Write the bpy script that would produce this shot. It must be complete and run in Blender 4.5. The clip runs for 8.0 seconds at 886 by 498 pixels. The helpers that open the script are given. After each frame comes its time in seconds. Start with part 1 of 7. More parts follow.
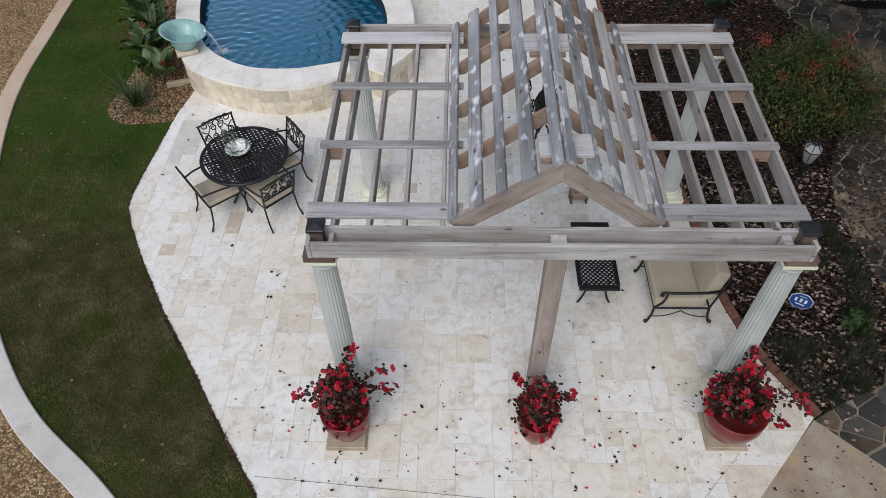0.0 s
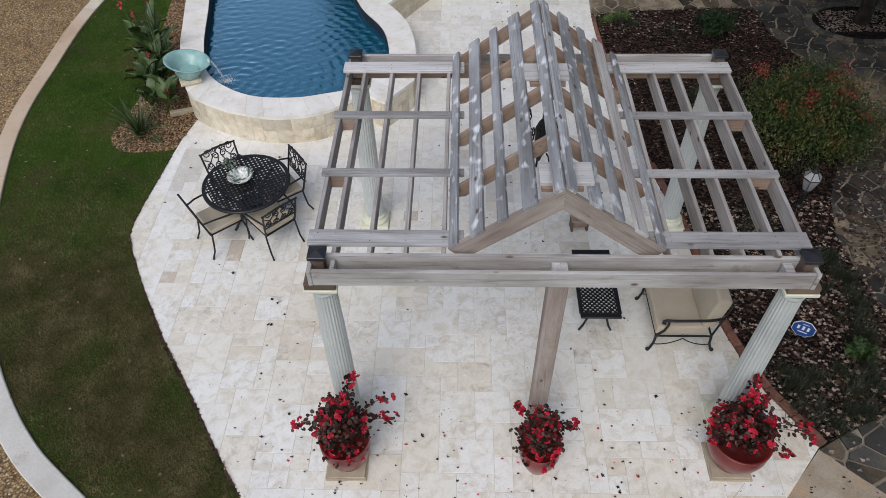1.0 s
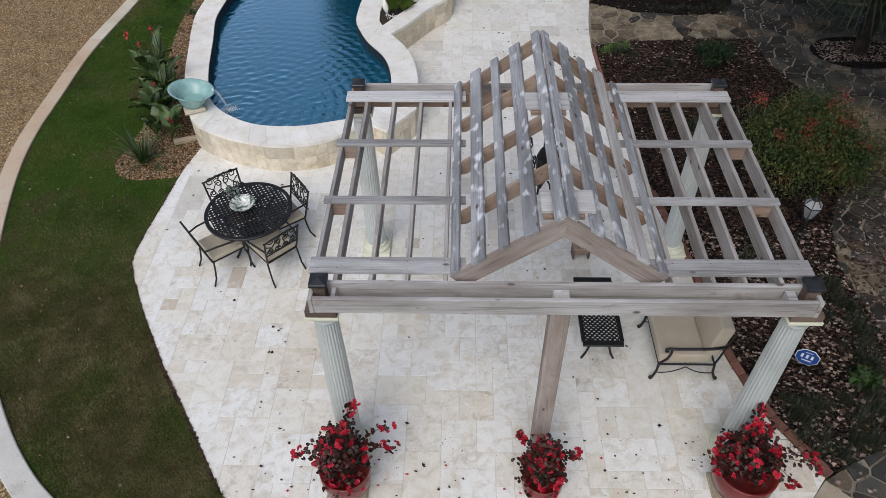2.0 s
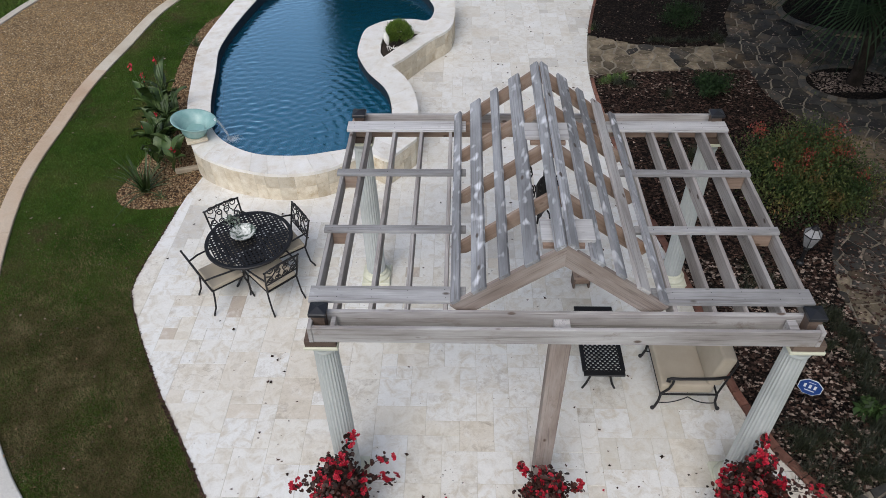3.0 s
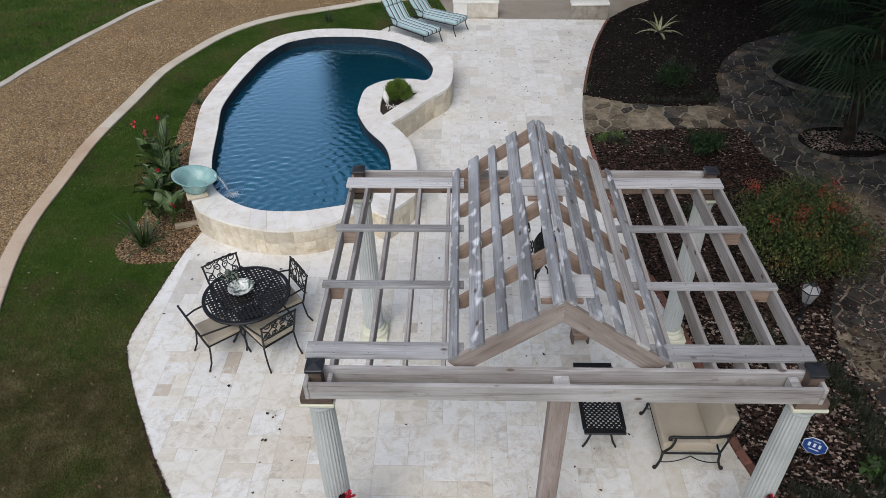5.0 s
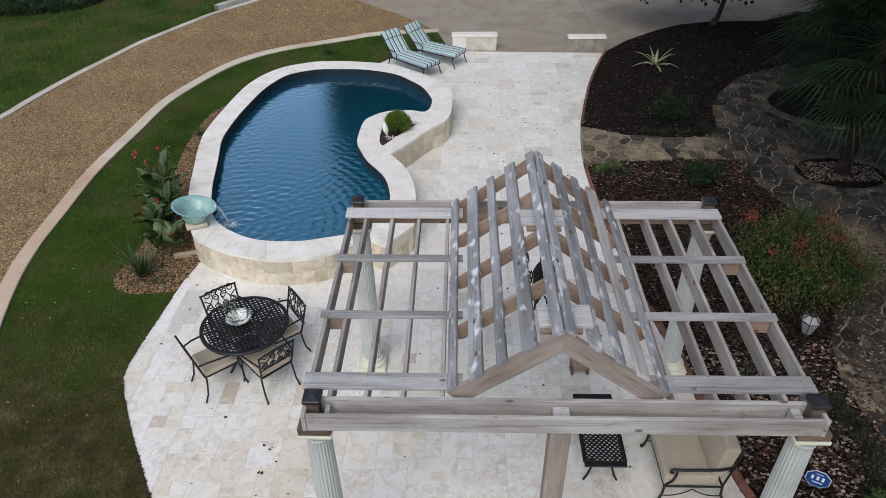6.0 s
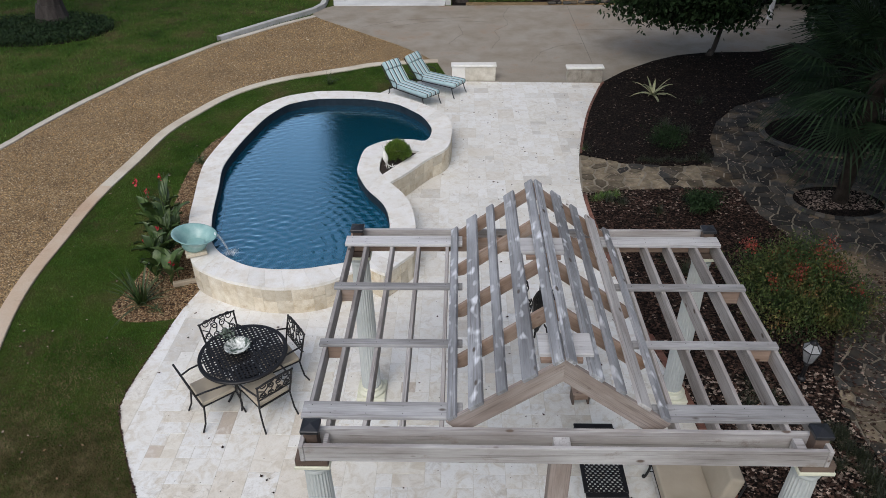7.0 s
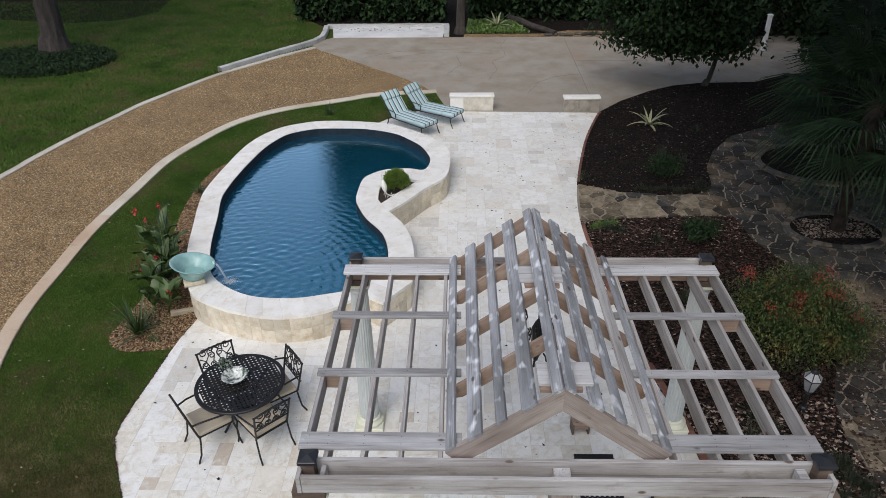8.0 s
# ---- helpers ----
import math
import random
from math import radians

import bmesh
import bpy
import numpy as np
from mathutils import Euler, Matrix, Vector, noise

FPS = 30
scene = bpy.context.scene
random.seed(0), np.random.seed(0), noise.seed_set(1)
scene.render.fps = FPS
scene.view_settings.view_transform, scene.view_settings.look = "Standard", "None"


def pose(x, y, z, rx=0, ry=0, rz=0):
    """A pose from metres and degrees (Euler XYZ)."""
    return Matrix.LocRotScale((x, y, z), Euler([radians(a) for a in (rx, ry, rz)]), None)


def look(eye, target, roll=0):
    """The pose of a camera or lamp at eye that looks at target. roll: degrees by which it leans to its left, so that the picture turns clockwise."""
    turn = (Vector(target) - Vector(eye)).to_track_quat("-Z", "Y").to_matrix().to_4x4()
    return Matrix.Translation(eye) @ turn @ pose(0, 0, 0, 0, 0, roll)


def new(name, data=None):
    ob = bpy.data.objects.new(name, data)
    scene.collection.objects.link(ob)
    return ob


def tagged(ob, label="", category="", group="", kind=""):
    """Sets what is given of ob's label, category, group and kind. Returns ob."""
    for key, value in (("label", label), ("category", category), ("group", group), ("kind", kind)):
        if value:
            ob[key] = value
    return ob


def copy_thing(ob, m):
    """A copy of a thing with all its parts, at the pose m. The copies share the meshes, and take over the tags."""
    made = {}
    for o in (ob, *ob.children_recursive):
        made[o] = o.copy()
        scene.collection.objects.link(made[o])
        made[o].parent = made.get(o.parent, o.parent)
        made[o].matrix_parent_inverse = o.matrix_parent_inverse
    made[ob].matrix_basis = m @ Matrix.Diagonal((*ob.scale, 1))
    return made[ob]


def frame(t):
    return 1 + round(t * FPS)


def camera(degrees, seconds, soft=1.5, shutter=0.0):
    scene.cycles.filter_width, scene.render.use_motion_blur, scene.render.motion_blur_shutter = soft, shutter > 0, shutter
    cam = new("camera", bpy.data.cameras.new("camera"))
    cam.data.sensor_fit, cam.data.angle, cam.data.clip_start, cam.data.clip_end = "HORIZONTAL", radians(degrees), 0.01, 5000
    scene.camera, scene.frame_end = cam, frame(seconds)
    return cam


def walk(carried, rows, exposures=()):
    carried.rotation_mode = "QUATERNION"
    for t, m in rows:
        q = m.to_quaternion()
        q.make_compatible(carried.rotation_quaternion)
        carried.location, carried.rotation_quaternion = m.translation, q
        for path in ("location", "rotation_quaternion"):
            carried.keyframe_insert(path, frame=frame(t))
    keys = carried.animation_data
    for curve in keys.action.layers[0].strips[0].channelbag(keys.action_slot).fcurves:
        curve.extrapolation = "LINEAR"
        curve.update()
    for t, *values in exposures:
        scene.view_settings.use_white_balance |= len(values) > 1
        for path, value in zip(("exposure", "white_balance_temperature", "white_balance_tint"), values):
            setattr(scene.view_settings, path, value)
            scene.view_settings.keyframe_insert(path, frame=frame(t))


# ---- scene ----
# ---------- camera: it hovers on one spot and tilts up ----------
cam = camera(64.89, 8.0, soft=0.3)
EYE = (0.0, 0.0, 7.2)
# seconds, yaw, pitch, lean to the right (degrees)
PATH = [
    (0.0, 2.09, -49.61, 1.16),
    (0.5, 2.08, -48.61, 1.16),
    (1.0, 2.14, -47.35, 1.18),
    (1.5, 2.24, -46.25, 1.19),
    (3.0, 2.20, -42.71, 1.16),
    (3.5, 2.14, -41.61, 1.08),
    (4.0, 2.04, -40.39, 1.03),
    (4.5, 1.98, -39.34, 0.95),
    (6.0, 1.74, -35.70, 0.73),
    (6.5, 1.70, -34.61, 0.68),
    (7.0, 1.66, -33.39, 0.66),
    (7.5, 1.59, -32.29, 0.65),
    (8.0, 1.49, -31.04, 0.65),
]


def hover(yaw, pitch, lean):
    a, b = radians(yaw), radians(pitch)
    aim = Vector((-math.sin(a) * math.cos(b), math.cos(a) * math.cos(b), math.sin(b)))
    return look(EYE, Vector(EYE) + aim * 10, -lean)


walk(cam, [(t, hover(y, p, r)) for t, y, p, r in PATH],
     exposures=((0.0, 0.0), (3.0, 0.05), (6.0, 0.05), (7.8, 0.03), (8.0, 0.10)))

# ---------- overcast daylight ----------
world = bpy.data.worlds.new("overcast_sky")
scene.world = world
world.use_nodes = True
wn = world.node_tree.nodes
sky = wn.new("ShaderNodeTexSky")
sky.sky_type, sky.sun_disc = "NISHITA", False
sky.sun_elevation, sky.sun_rotation = radians(55), radians(200)
sky.air_density, sky.dust_density, sky.ozone_density = 1.0, 3.0, 1.5
grey = wn.new("ShaderNodeHueSaturation")
grey.inputs["Saturation"].default_value = 0.78
world.node_tree.links.new(sky.outputs[0], grey.inputs["Color"])
world.node_tree.links.new(grey.outputs[0], wn["Background"].inputs["Color"])
wn["Background"].inputs["Strength"].default_value = 0.15
sun = new("sun", bpy.data.lights.new("sun", "SUN"))
sun.data.energy, sun.data.angle, sun.data.color = 1.1, radians(40), (0.98, 0.99, 1.0)
sun.matrix_world = look((-3, -7, 14), (0, 6, 0))


# ---------- materials ----------
def surface(name, tones, scale=3.0, fine=40.0, rough=0.8, bump=0.2, vary=0.0, stretch=(1, 1, 1), metal=0.0, fine_mix=0.35,
            cells=0.0, island=0.0, coat=0.0, bump_size=0.01, spec=0.5, stain=None, knots=None, cracks=0.0):
    """Procedural surface: tones run over a broad noise, a fine noise gives grain. vary: difference between pieces; cells: size of stones or chips per metre."""
    m = bpy.data.materials.new(name)
    m.use_nodes = True
    nt = m.node_tree
    nn, ln = nt.nodes, nt.links
    b = nn["Principled BSDF"]
    co = nn.new("ShaderNodeTexCoord")
    info = nn.new("ShaderNodeObjectInfo")
    mp = nn.new("ShaderNodeMapping")
    mp.inputs["Scale"].default_value = stretch
    ln.new(co.outputs["Object"], mp.inputs["Vector"])
    shift = nn.new("ShaderNodeVectorMath")
    shift.operation = "MULTIPLY_ADD"
    ln.new(info.outputs["Random"], shift.inputs[0])
    shift.inputs[1].default_value = (37.0, 17.0, 23.0) if vary else (0, 0, 0)
    ln.new(mp.outputs[0], shift.inputs[2])
    n1 = nn.new("ShaderNodeTexNoise")
    n1.inputs["Scale"].default_value, n1.inputs["Detail"].default_value = scale, 5
    n2 = nn.new("ShaderNodeTexNoise")
    n2.inputs["Scale"].default_value, n2.inputs["Detail"].default_value = fine, 5
    n1.inputs["Roughness"].default_value, n2.inputs["Roughness"].default_value = 0.6, 0.65
    if stretch[1] > 1:
        # broad tones run less along the grain than the grain itself
        wide = nn.new("ShaderNodeMapping")
        wide.inputs["Scale"].default_value = (1.2, 0.28, 0.28)
        ln.new(shift.outputs[0], wide.inputs["Vector"])
        ln.new(wide.outputs[0], n1.inputs["Vector"])
    else:
        ln.new(shift.outputs[0], n1.inputs["Vector"])
    ln.new(shift.outputs[0], n2.inputs["Vector"])
    ramp = nn.new("ShaderNodeValToRGB")
    el = ramp.color_ramp.elements
    while len(el) < len(tones):
        el.new(0.5)
    for i, c in enumerate(tones):
        el[i].position = (0.14 + 0.72 * i / max(1, len(tones) - 1)) if cells else (0.3 + 0.4 * i / max(1, len(tones) - 1))
        el[i].color = (*c, 1)
    height = n2.outputs["Fac"]
    fac = n1.outputs["Fac"]
    if cells:
        vo = nn.new("ShaderNodeTexVoronoi")
        vo.inputs["Scale"].default_value = cells
        ln.new(mp.outputs[0], vo.inputs["Vector"])
        sep = nn.new("ShaderNodeSeparateColor")
        ln.new(vo.outputs["Color"], sep.inputs[0])
        mixf = nn.new("ShaderNodeMix")
        mixf.inputs[0].default_value = 0.75
        ln.new(n1.outputs["Fac"], mixf.inputs[2])
        ln.new(sep.outputs[0], mixf.inputs[3])
        fac = mixf.outputs[0]
        inv = nn.new("ShaderNodeMath")
        inv.operation = "SUBTRACT"
        inv.inputs[0].default_value = 1.0
        ln.new(vo.outputs["Distance"], inv.inputs[1])
        height = inv.outputs[0]
        # crevice shade painted in: cell middles brighter, the gaps between them darker
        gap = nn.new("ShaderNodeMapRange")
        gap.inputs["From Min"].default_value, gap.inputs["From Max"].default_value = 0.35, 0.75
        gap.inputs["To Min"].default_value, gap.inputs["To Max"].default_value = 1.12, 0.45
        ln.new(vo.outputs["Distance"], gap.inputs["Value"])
    ln.new(fac, ramp.inputs[0])
    tone = ramp.outputs[0]
    if stain:
        # blotches with a shape of their own: colour, size, share; a fourth value makes them soft and round
        n3 = nn.new("ShaderNodeTexNoise")
        n3.inputs["Scale"].default_value, n3.inputs["Detail"].default_value, n3.inputs["Roughness"].default_value = (stain[1], 8, 0.7) if len(stain) < 4 else (stain[1], 1.5, 0.45)
        blot = nn.new("ShaderNodeMapping")
        blot.inputs["Scale"].default_value = [1.0 / q if q < 1 else (1.6 / q if q > 1 else 1.0) for q in stretch]
        ln.new(shift.outputs[0], blot.inputs["Vector"])
        ln.new(blot.outputs[0], n3.inputs["Vector"])
        cut = nn.new("ShaderNodeMapRange")
        cut.inputs["From Min"].default_value, cut.inputs["From Max"].default_value = stain[2], stain[2] + 0.14
        ln.new(n3.outputs["Fac"], cut.inputs["Value"])
        mixc = nn.new("ShaderNodeMix")
        mixc.data_type = "RGBA"
        ln.new(cut.outputs[0], mixc.inputs[0])
        ln.new(tone, mixc.inputs[6])
        mixc.inputs[7].default_value = (*stain[0], 1)
        tone = mixc.outputs[2]
    if knots:
        # dark knots, longer along the grain: colour, spacing
        km = nn.new("ShaderNodeMapping")
        km.inputs["Scale"].default_value = (1.0 / stretch[0] * 2.6, 1.0 / stretch[1] * 5.0, 1.0 / stretch[2] * 5.0)
        ln.new(shift.outputs[0], km.inputs["Vector"])
        kv = nn.new("ShaderNodeTexVoronoi")
        kv.inputs["Scale"].default_value = 1.0
        ln.new(km.outputs[0], kv.inputs["Vector"])
        kc = nn.new("ShaderNodeMapRange")
        kc.inputs["From Min"].default_value, kc.inputs["From Max"].default_value = 0.12, 0.07
        ln.new(kv.outputs["Distance"], kc.inputs["Value"])
        mixk = nn.new("ShaderNodeMix")
        mixk.data_type = "RGBA"
        ln.new(kc.outputs[0], mixk.inputs[0])
        ln.new(tone, mixk.inputs[6])
        mixk.inputs[7].default_value = (*knots, 1)
        tone = mixk.outputs[2]
    if cracks:
        # thin dark drying cracks along the grain
        cm = nn.new("ShaderNodeMapping")
        cm.inputs["Scale"].default_value = (0.7, 2.2, 2.2)
        ln.new(shift.outputs[0], cm.inputs["Vector"])
        cn = nn.new("ShaderNodeTexNoise")
        cn.inputs["Scale"].default_value, cn.inputs["Detail"].default_value = 1.0, 2
        ln.new(cm.outputs[0], cn.inputs["Vector"])
        dist = nn.new("ShaderNodeMath")
        dist.operation = "SUBTRACT"
        dist.inputs[1].default_value = 0.5
        ln.new(cn.outputs["Fac"], dist.inputs[0])
        absd = nn.new("ShaderNodeMath")
        absd.operation = "ABSOLUTE"
        ln.new(dist.outputs[0], absd.inputs[0])
        cc_ = nn.new("ShaderNodeMapRange")
        cc_.inputs["From Min"].default_value, cc_.inputs["From Max"].default_value = 0.022, 0.006
        cc_.inputs["To Min"].default_value, cc_.inputs["To Max"].default_value = 0.0, cracks
        ln.new(absd.outputs[0], cc_.inputs["Value"])
        mixd = nn.new("ShaderNodeMix")
        mixd.data_type = "RGBA"
        ln.new(cc_.outputs[0], mixd.inputs[0])
        ln.new(tone, mixd.inputs[6])
        mixd.inputs[7].default_value = (0.07, 0.055, 0.045, 1)
        tone = mixd.outputs[2]
    # grain: fine noise brightens and darkens a little
    val = nn.new("ShaderNodeMapRange")
    val.inputs["To Min"].default_value, val.inputs["To Max"].default_value = 1 - fine_mix, 1 + fine_mix
    ln.new(n2.outputs["Fac"], val.inputs["Value"])
    hsv = nn.new("ShaderNodeHueSaturation")
    ln.new(tone, hsv.inputs["Color"])
    last = val.outputs[0]
    # multiply the painted crevice shade into the colour value
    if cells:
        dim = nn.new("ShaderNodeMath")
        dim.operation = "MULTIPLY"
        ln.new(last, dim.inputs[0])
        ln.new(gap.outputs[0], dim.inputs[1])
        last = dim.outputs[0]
    if vary or island:
        mr = nn.new("ShaderNodeMapRange")
        amount = vary or island
        mr.inputs["To Min"].default_value, mr.inputs["To Max"].default_value = 1 - amount, 1 + amount
        if island:
            geo = nn.new("ShaderNodeNewGeometry")
            ln.new(geo.outputs["Random Per Island"], mr.inputs["Value"])
        else:
            ln.new(info.outputs["Random"], mr.inputs["Value"])
        mul = nn.new("ShaderNodeMath")
        mul.operation = "MULTIPLY"
        ln.new(val.outputs[0], mul.inputs[0])
        ln.new(mr.outputs[0], mul.inputs[1])
        last = mul.outputs[0]
    ln.new(last, hsv.inputs["Value"])
    ln.new(hsv.outputs[0], b.inputs["Base Color"])
    b.inputs["Roughness"].default_value, b.inputs["Metallic"].default_value = rough, metal
    b.inputs["Coat Weight"].default_value = coat
    b.inputs["Specular IOR Level"].default_value = spec
    if bump:
        bp = nn.new("ShaderNodeBump")
        bp.inputs["Strength"].default_value, bp.inputs["Distance"].default_value = bump, bump_size
        ln.new(height, bp.inputs["Height"])
        ln.new(bp.outputs[0], b.inputs["Normal"])
    return m


def travertine(name, palette, island=False, dirt=0.5, cloudy=0.8):
    """Filled travertine: every stone takes its tone from the palette, with clouds, veins and small pits of its own."""
    m = bpy.data.materials.new(name)
    m.use_nodes = True
    nn, ln = m.node_tree.nodes, m.node_tree.links
    b = nn["Principled BSDF"]

    def math_(op, x, y, clamp=False):
        k = nn.new("ShaderNodeMath")
        k.operation, k.use_clamp = op, clamp
        for slot, v in zip(k.inputs, (x, y)):
            if isinstance(v, (int, float)):
                slot.default_value = v
            else:
                ln.new(v, slot)
        return k.outputs[0]

    def noise_(vec, scale, detail, rough, distortion=0.0):
        k = nn.new("ShaderNodeTexNoise")
        k.inputs["Scale"].default_value, k.inputs["Detail"].default_value = scale, detail
        k.inputs["Roughness"].default_value, k.inputs["Distortion"].default_value = rough, distortion
        ln.new(vec, k.inputs["Vector"])
        return k.outputs["Fac"]

    def span(v, a, b_, to=1.0):
        k = nn.new("ShaderNodeMapRange")
        k.inputs["From Min"].default_value, k.inputs["From Max"].default_value, k.inputs["To Max"].default_value = a, b_, to
        ln.new(v, k.inputs["Value"])
        return k.outputs[0]

    def blend(f, base, col):
        k = nn.new("ShaderNodeMix")
        k.data_type = "RGBA"
        ln.new(f, k.inputs[0])
        ln.new(base, k.inputs[6])
        k.inputs[7].default_value = (*col, 1)
        return k.outputs[2]
    co = nn.new("ShaderNodeTexCoord")
    pick = nn.new("ShaderNodeNewGeometry").outputs["Random Per Island"] if island else nn.new("ShaderNodeObjectInfo").outputs["Random"]
    own = math_("FRACT", math_("MULTIPLY", pick, 17.3), 0.0)
    off = nn.new("ShaderNodeVectorMath")
    off.operation = "MULTIPLY_ADD"
    ln.new(pick, off.inputs[0])
    off.inputs[1].default_value = (37.0, 61.0, 23.0)
    ln.new(co.outputs["Object"], off.inputs[2])
    v = off.outputs[0]
    ramp = nn.new("ShaderNodeValToRGB")
    ramp.color_ramp.interpolation = "CONSTANT"
    el = ramp.color_ramp.elements
    at = 0.0
    for i, (share, c) in enumerate(palette):
        e = el[i] if i < 2 else el.new(at)
        e.position, e.color = at, (*c, 1)
        at += share
    ln.new(pick, ramp.inputs[0])
    tone = ramp.outputs[0]
    cloud = noise_(v, 5.5, 8, 0.68, 0.8)
    tone = blend(span(cloud, 0.48, 0.66, cloudy), tone, (0.59, 0.53, 0.43))
    tone = blend(span(cloud, 0.46, 0.30, 0.45), tone, (0.83, 0.825, 0.80))
    # grey-brown clouds and ragged veins, on some stones much more than on others
    much = math_("MULTIPLY", span(own, 0.25, 1.0), dirt)
    blot = span(noise_(v, 6.0, 8, 0.72, 0.6), 0.51, 0.68)
    tone = blend(math_("MULTIPLY", blot, much), tone, (0.36, 0.305, 0.235))
    vm = nn.new("ShaderNodeMapping")
    vm.inputs["Scale"].default_value = (1.0, 2.4, 1.0)
    ln.new(v, vm.inputs["Vector"])
    vein = math_("ABSOLUTE", math_("SUBTRACT", noise_(vm.outputs[0], 2.6, 5, 0.6, 2.2), 0.5), 0.0)
    tone = blend(math_("MULTIPLY", span(vein, 0.010, 0.001), math_("MULTIPLY", much, 0.45)), tone, (0.34, 0.275, 0.20))
    pit = span(noise_(v, 55.0, 3, 0.6), 0.66, 0.74)
    tone = blend(math_("MULTIPLY", pit, 0.55), tone, (0.36, 0.31, 0.24))
    grain = nn.new("ShaderNodeHueSaturation")
    ln.new(tone, grain.inputs["Color"])
    ln.new(math_("ADD", math_("MULTIPLY", noise_(v, 38.0, 5, 0.7), 0.24), 0.88), grain.inputs["Value"])
    ln.new(grain.outputs[0], b.inputs["Base Color"])
    b.inputs["Roughness"].default_value = 0.66
    bp = nn.new("ShaderNodeBump")
    bp.inputs["Strength"].default_value, bp.inputs["Distance"].default_value = 0.3, 0.004
    ln.new(math_("SUBTRACT", noise_(v, 30.0, 5, 0.65), pit), bp.inputs["Height"])
    ln.new(bp.outputs[0], b.inputs["Normal"])
    return m


IVORY = [(0.28, (0.78, 0.772, 0.738)), (0.28, (0.765, 0.748, 0.70)), (0.18, (0.75, 0.722, 0.655)), (0.16, (0.755, 0.75, 0.722)), (0.10, (0.73, 0.692, 0.61))]
TRAVERTINE = travertine("travertine", IVORY, dirt=0.6)
TRAVERTINE_TAN = travertine("travertine_tan", [(0.4, (0.73, 0.69, 0.615)), (0.3, (0.705, 0.658, 0.575)), (0.3, (0.675, 0.618, 0.53))], dirt=0.9)
TRAVERTINE_DARK = travertine("travertine_dark", [(0.5, (0.51, 0.44, 0.37)), (0.5, (0.55, 0.475, 0.395))], dirt=0.6)
TRAVERTINE_REST = travertine("travertine_rest", [(0.24, (0.79, 0.785, 0.76)), (0.24, (0.75, 0.735, 0.69)), (0.2, (0.77, 0.76, 0.725)), (0.17, (0.71, 0.70, 0.665)), (0.1, (0.70, 0.67, 0.61)), (0.05, (0.60, 0.58, 0.54))], True, 0.5, 0.55)
TRAVERTINE_DULL = travertine("travertine_dull", [(0.4, (0.68, 0.66, 0.605)), (0.3, (0.65, 0.62, 0.55)), (0.3, (0.71, 0.695, 0.65))], dirt=1.0)
VENEER = surface("travertine_veneer", [(0.49, 0.405, 0.285), (0.62, 0.55, 0.43), (0.71, 0.655, 0.55)], 5, 60, 0.75, 0.3, 0.15, fine_mix=0.25, stain=((0.43, 0.33, 0.20), 4, 0.56))
COPING = surface("coping_stone", [(0.70, 0.65, 0.57), (0.79, 0.765, 0.715), (0.83, 0.815, 0.785)], 4.5, 60, 0.65, 0.15, 0.05, fine_mix=0.14, stain=((0.56, 0.48, 0.38), 3, 0.60))
MORTAR = surface("mortar", [(0.46, 0.42, 0.34), (0.58, 0.54, 0.46)], 6, 60, 0.9, 0.3)
LAWN = surface("lawn", [(0.022, 0.045, 0.006), (0.038, 0.068, 0.009), (0.056, 0.074, 0.015), (0.085, 0.066, 0.030)], 0.7, 45, 0.9, 0.6, fine_mix=0.5, bump_size=0.03, stain=((0.070, 0.052, 0.026), 0.8, 0.53), spec=0.1)
BLADES = surface("grass_blades", [(0.024, 0.060, 0.007), (0.044, 0.098, 0.013), (0.070, 0.116, 0.023), (0.108, 0.110, 0.040)], 0.7, 7.0, 0.6, 0, spec=0.15, fine_mix=0.8, island=0.42, stain=((0.095, 0.076, 0.036), 0.8, 0.575))
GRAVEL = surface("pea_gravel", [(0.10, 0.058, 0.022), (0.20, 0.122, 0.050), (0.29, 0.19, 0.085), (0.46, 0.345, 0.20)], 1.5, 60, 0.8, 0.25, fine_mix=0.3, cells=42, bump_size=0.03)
PEBBLE = surface("pebbles", [(0.085, 0.048, 0.020), (0.25, 0.148, 0.056), (0.43, 0.295, 0.14)], 0.8, 30, 0.75, 0, fine_mix=0.35, island=0.75)
PEBBLE_PALE = surface("pale_pebbles", [(0.42, 0.33, 0.21), (0.62, 0.54, 0.42)], 2, 30, 0.7, 0, fine_mix=0.2, island=0.35)
KERB = surface("kerb_concrete", [(0.41, 0.34, 0.26), (0.51, 0.465, 0.395), (0.60, 0.565, 0.50)], 0.7, 50, 0.85, 0.3, fine_mix=0.25)
KERB_TAN = surface("tan_kerb", [(0.44, 0.30, 0.20), (0.53, 0.41, 0.30), (0.58, 0.50, 0.40)], 0.6, 50, 0.85, 0.3, fine_mix=0.25, stain=((0.36, 0.26, 0.18), 3.0, 0.58))
KERB_CREAM = surface("cream_kerb", [(0.46, 0.385, 0.29), (0.56, 0.50, 0.40), (0.63, 0.585, 0.50)], 0.8, 50, 0.85, 0.3, fine_mix=0.25, stain=((0.38, 0.30, 0.21), 3.0, 0.60))
KERB_WHITE = surface("bleached_kerb", [(0.46, 0.435, 0.39), (0.55, 0.53, 0.49), (0.62, 0.605, 0.57)], 1.2, 50, 0.85, 0.3, fine_mix=0.2, stain=((0.40, 0.35, 0.28), 3.0, 0.60))
CONCRETE = surface("drive_concrete", [(0.245, 0.205, 0.155), (0.30, 0.262, 0.212), (0.35, 0.318, 0.27)], 1.1, 60, 0.85, 0.3, fine_mix=0.3, stain=((0.28, 0.19, 0.125), 0.55, 0.56))
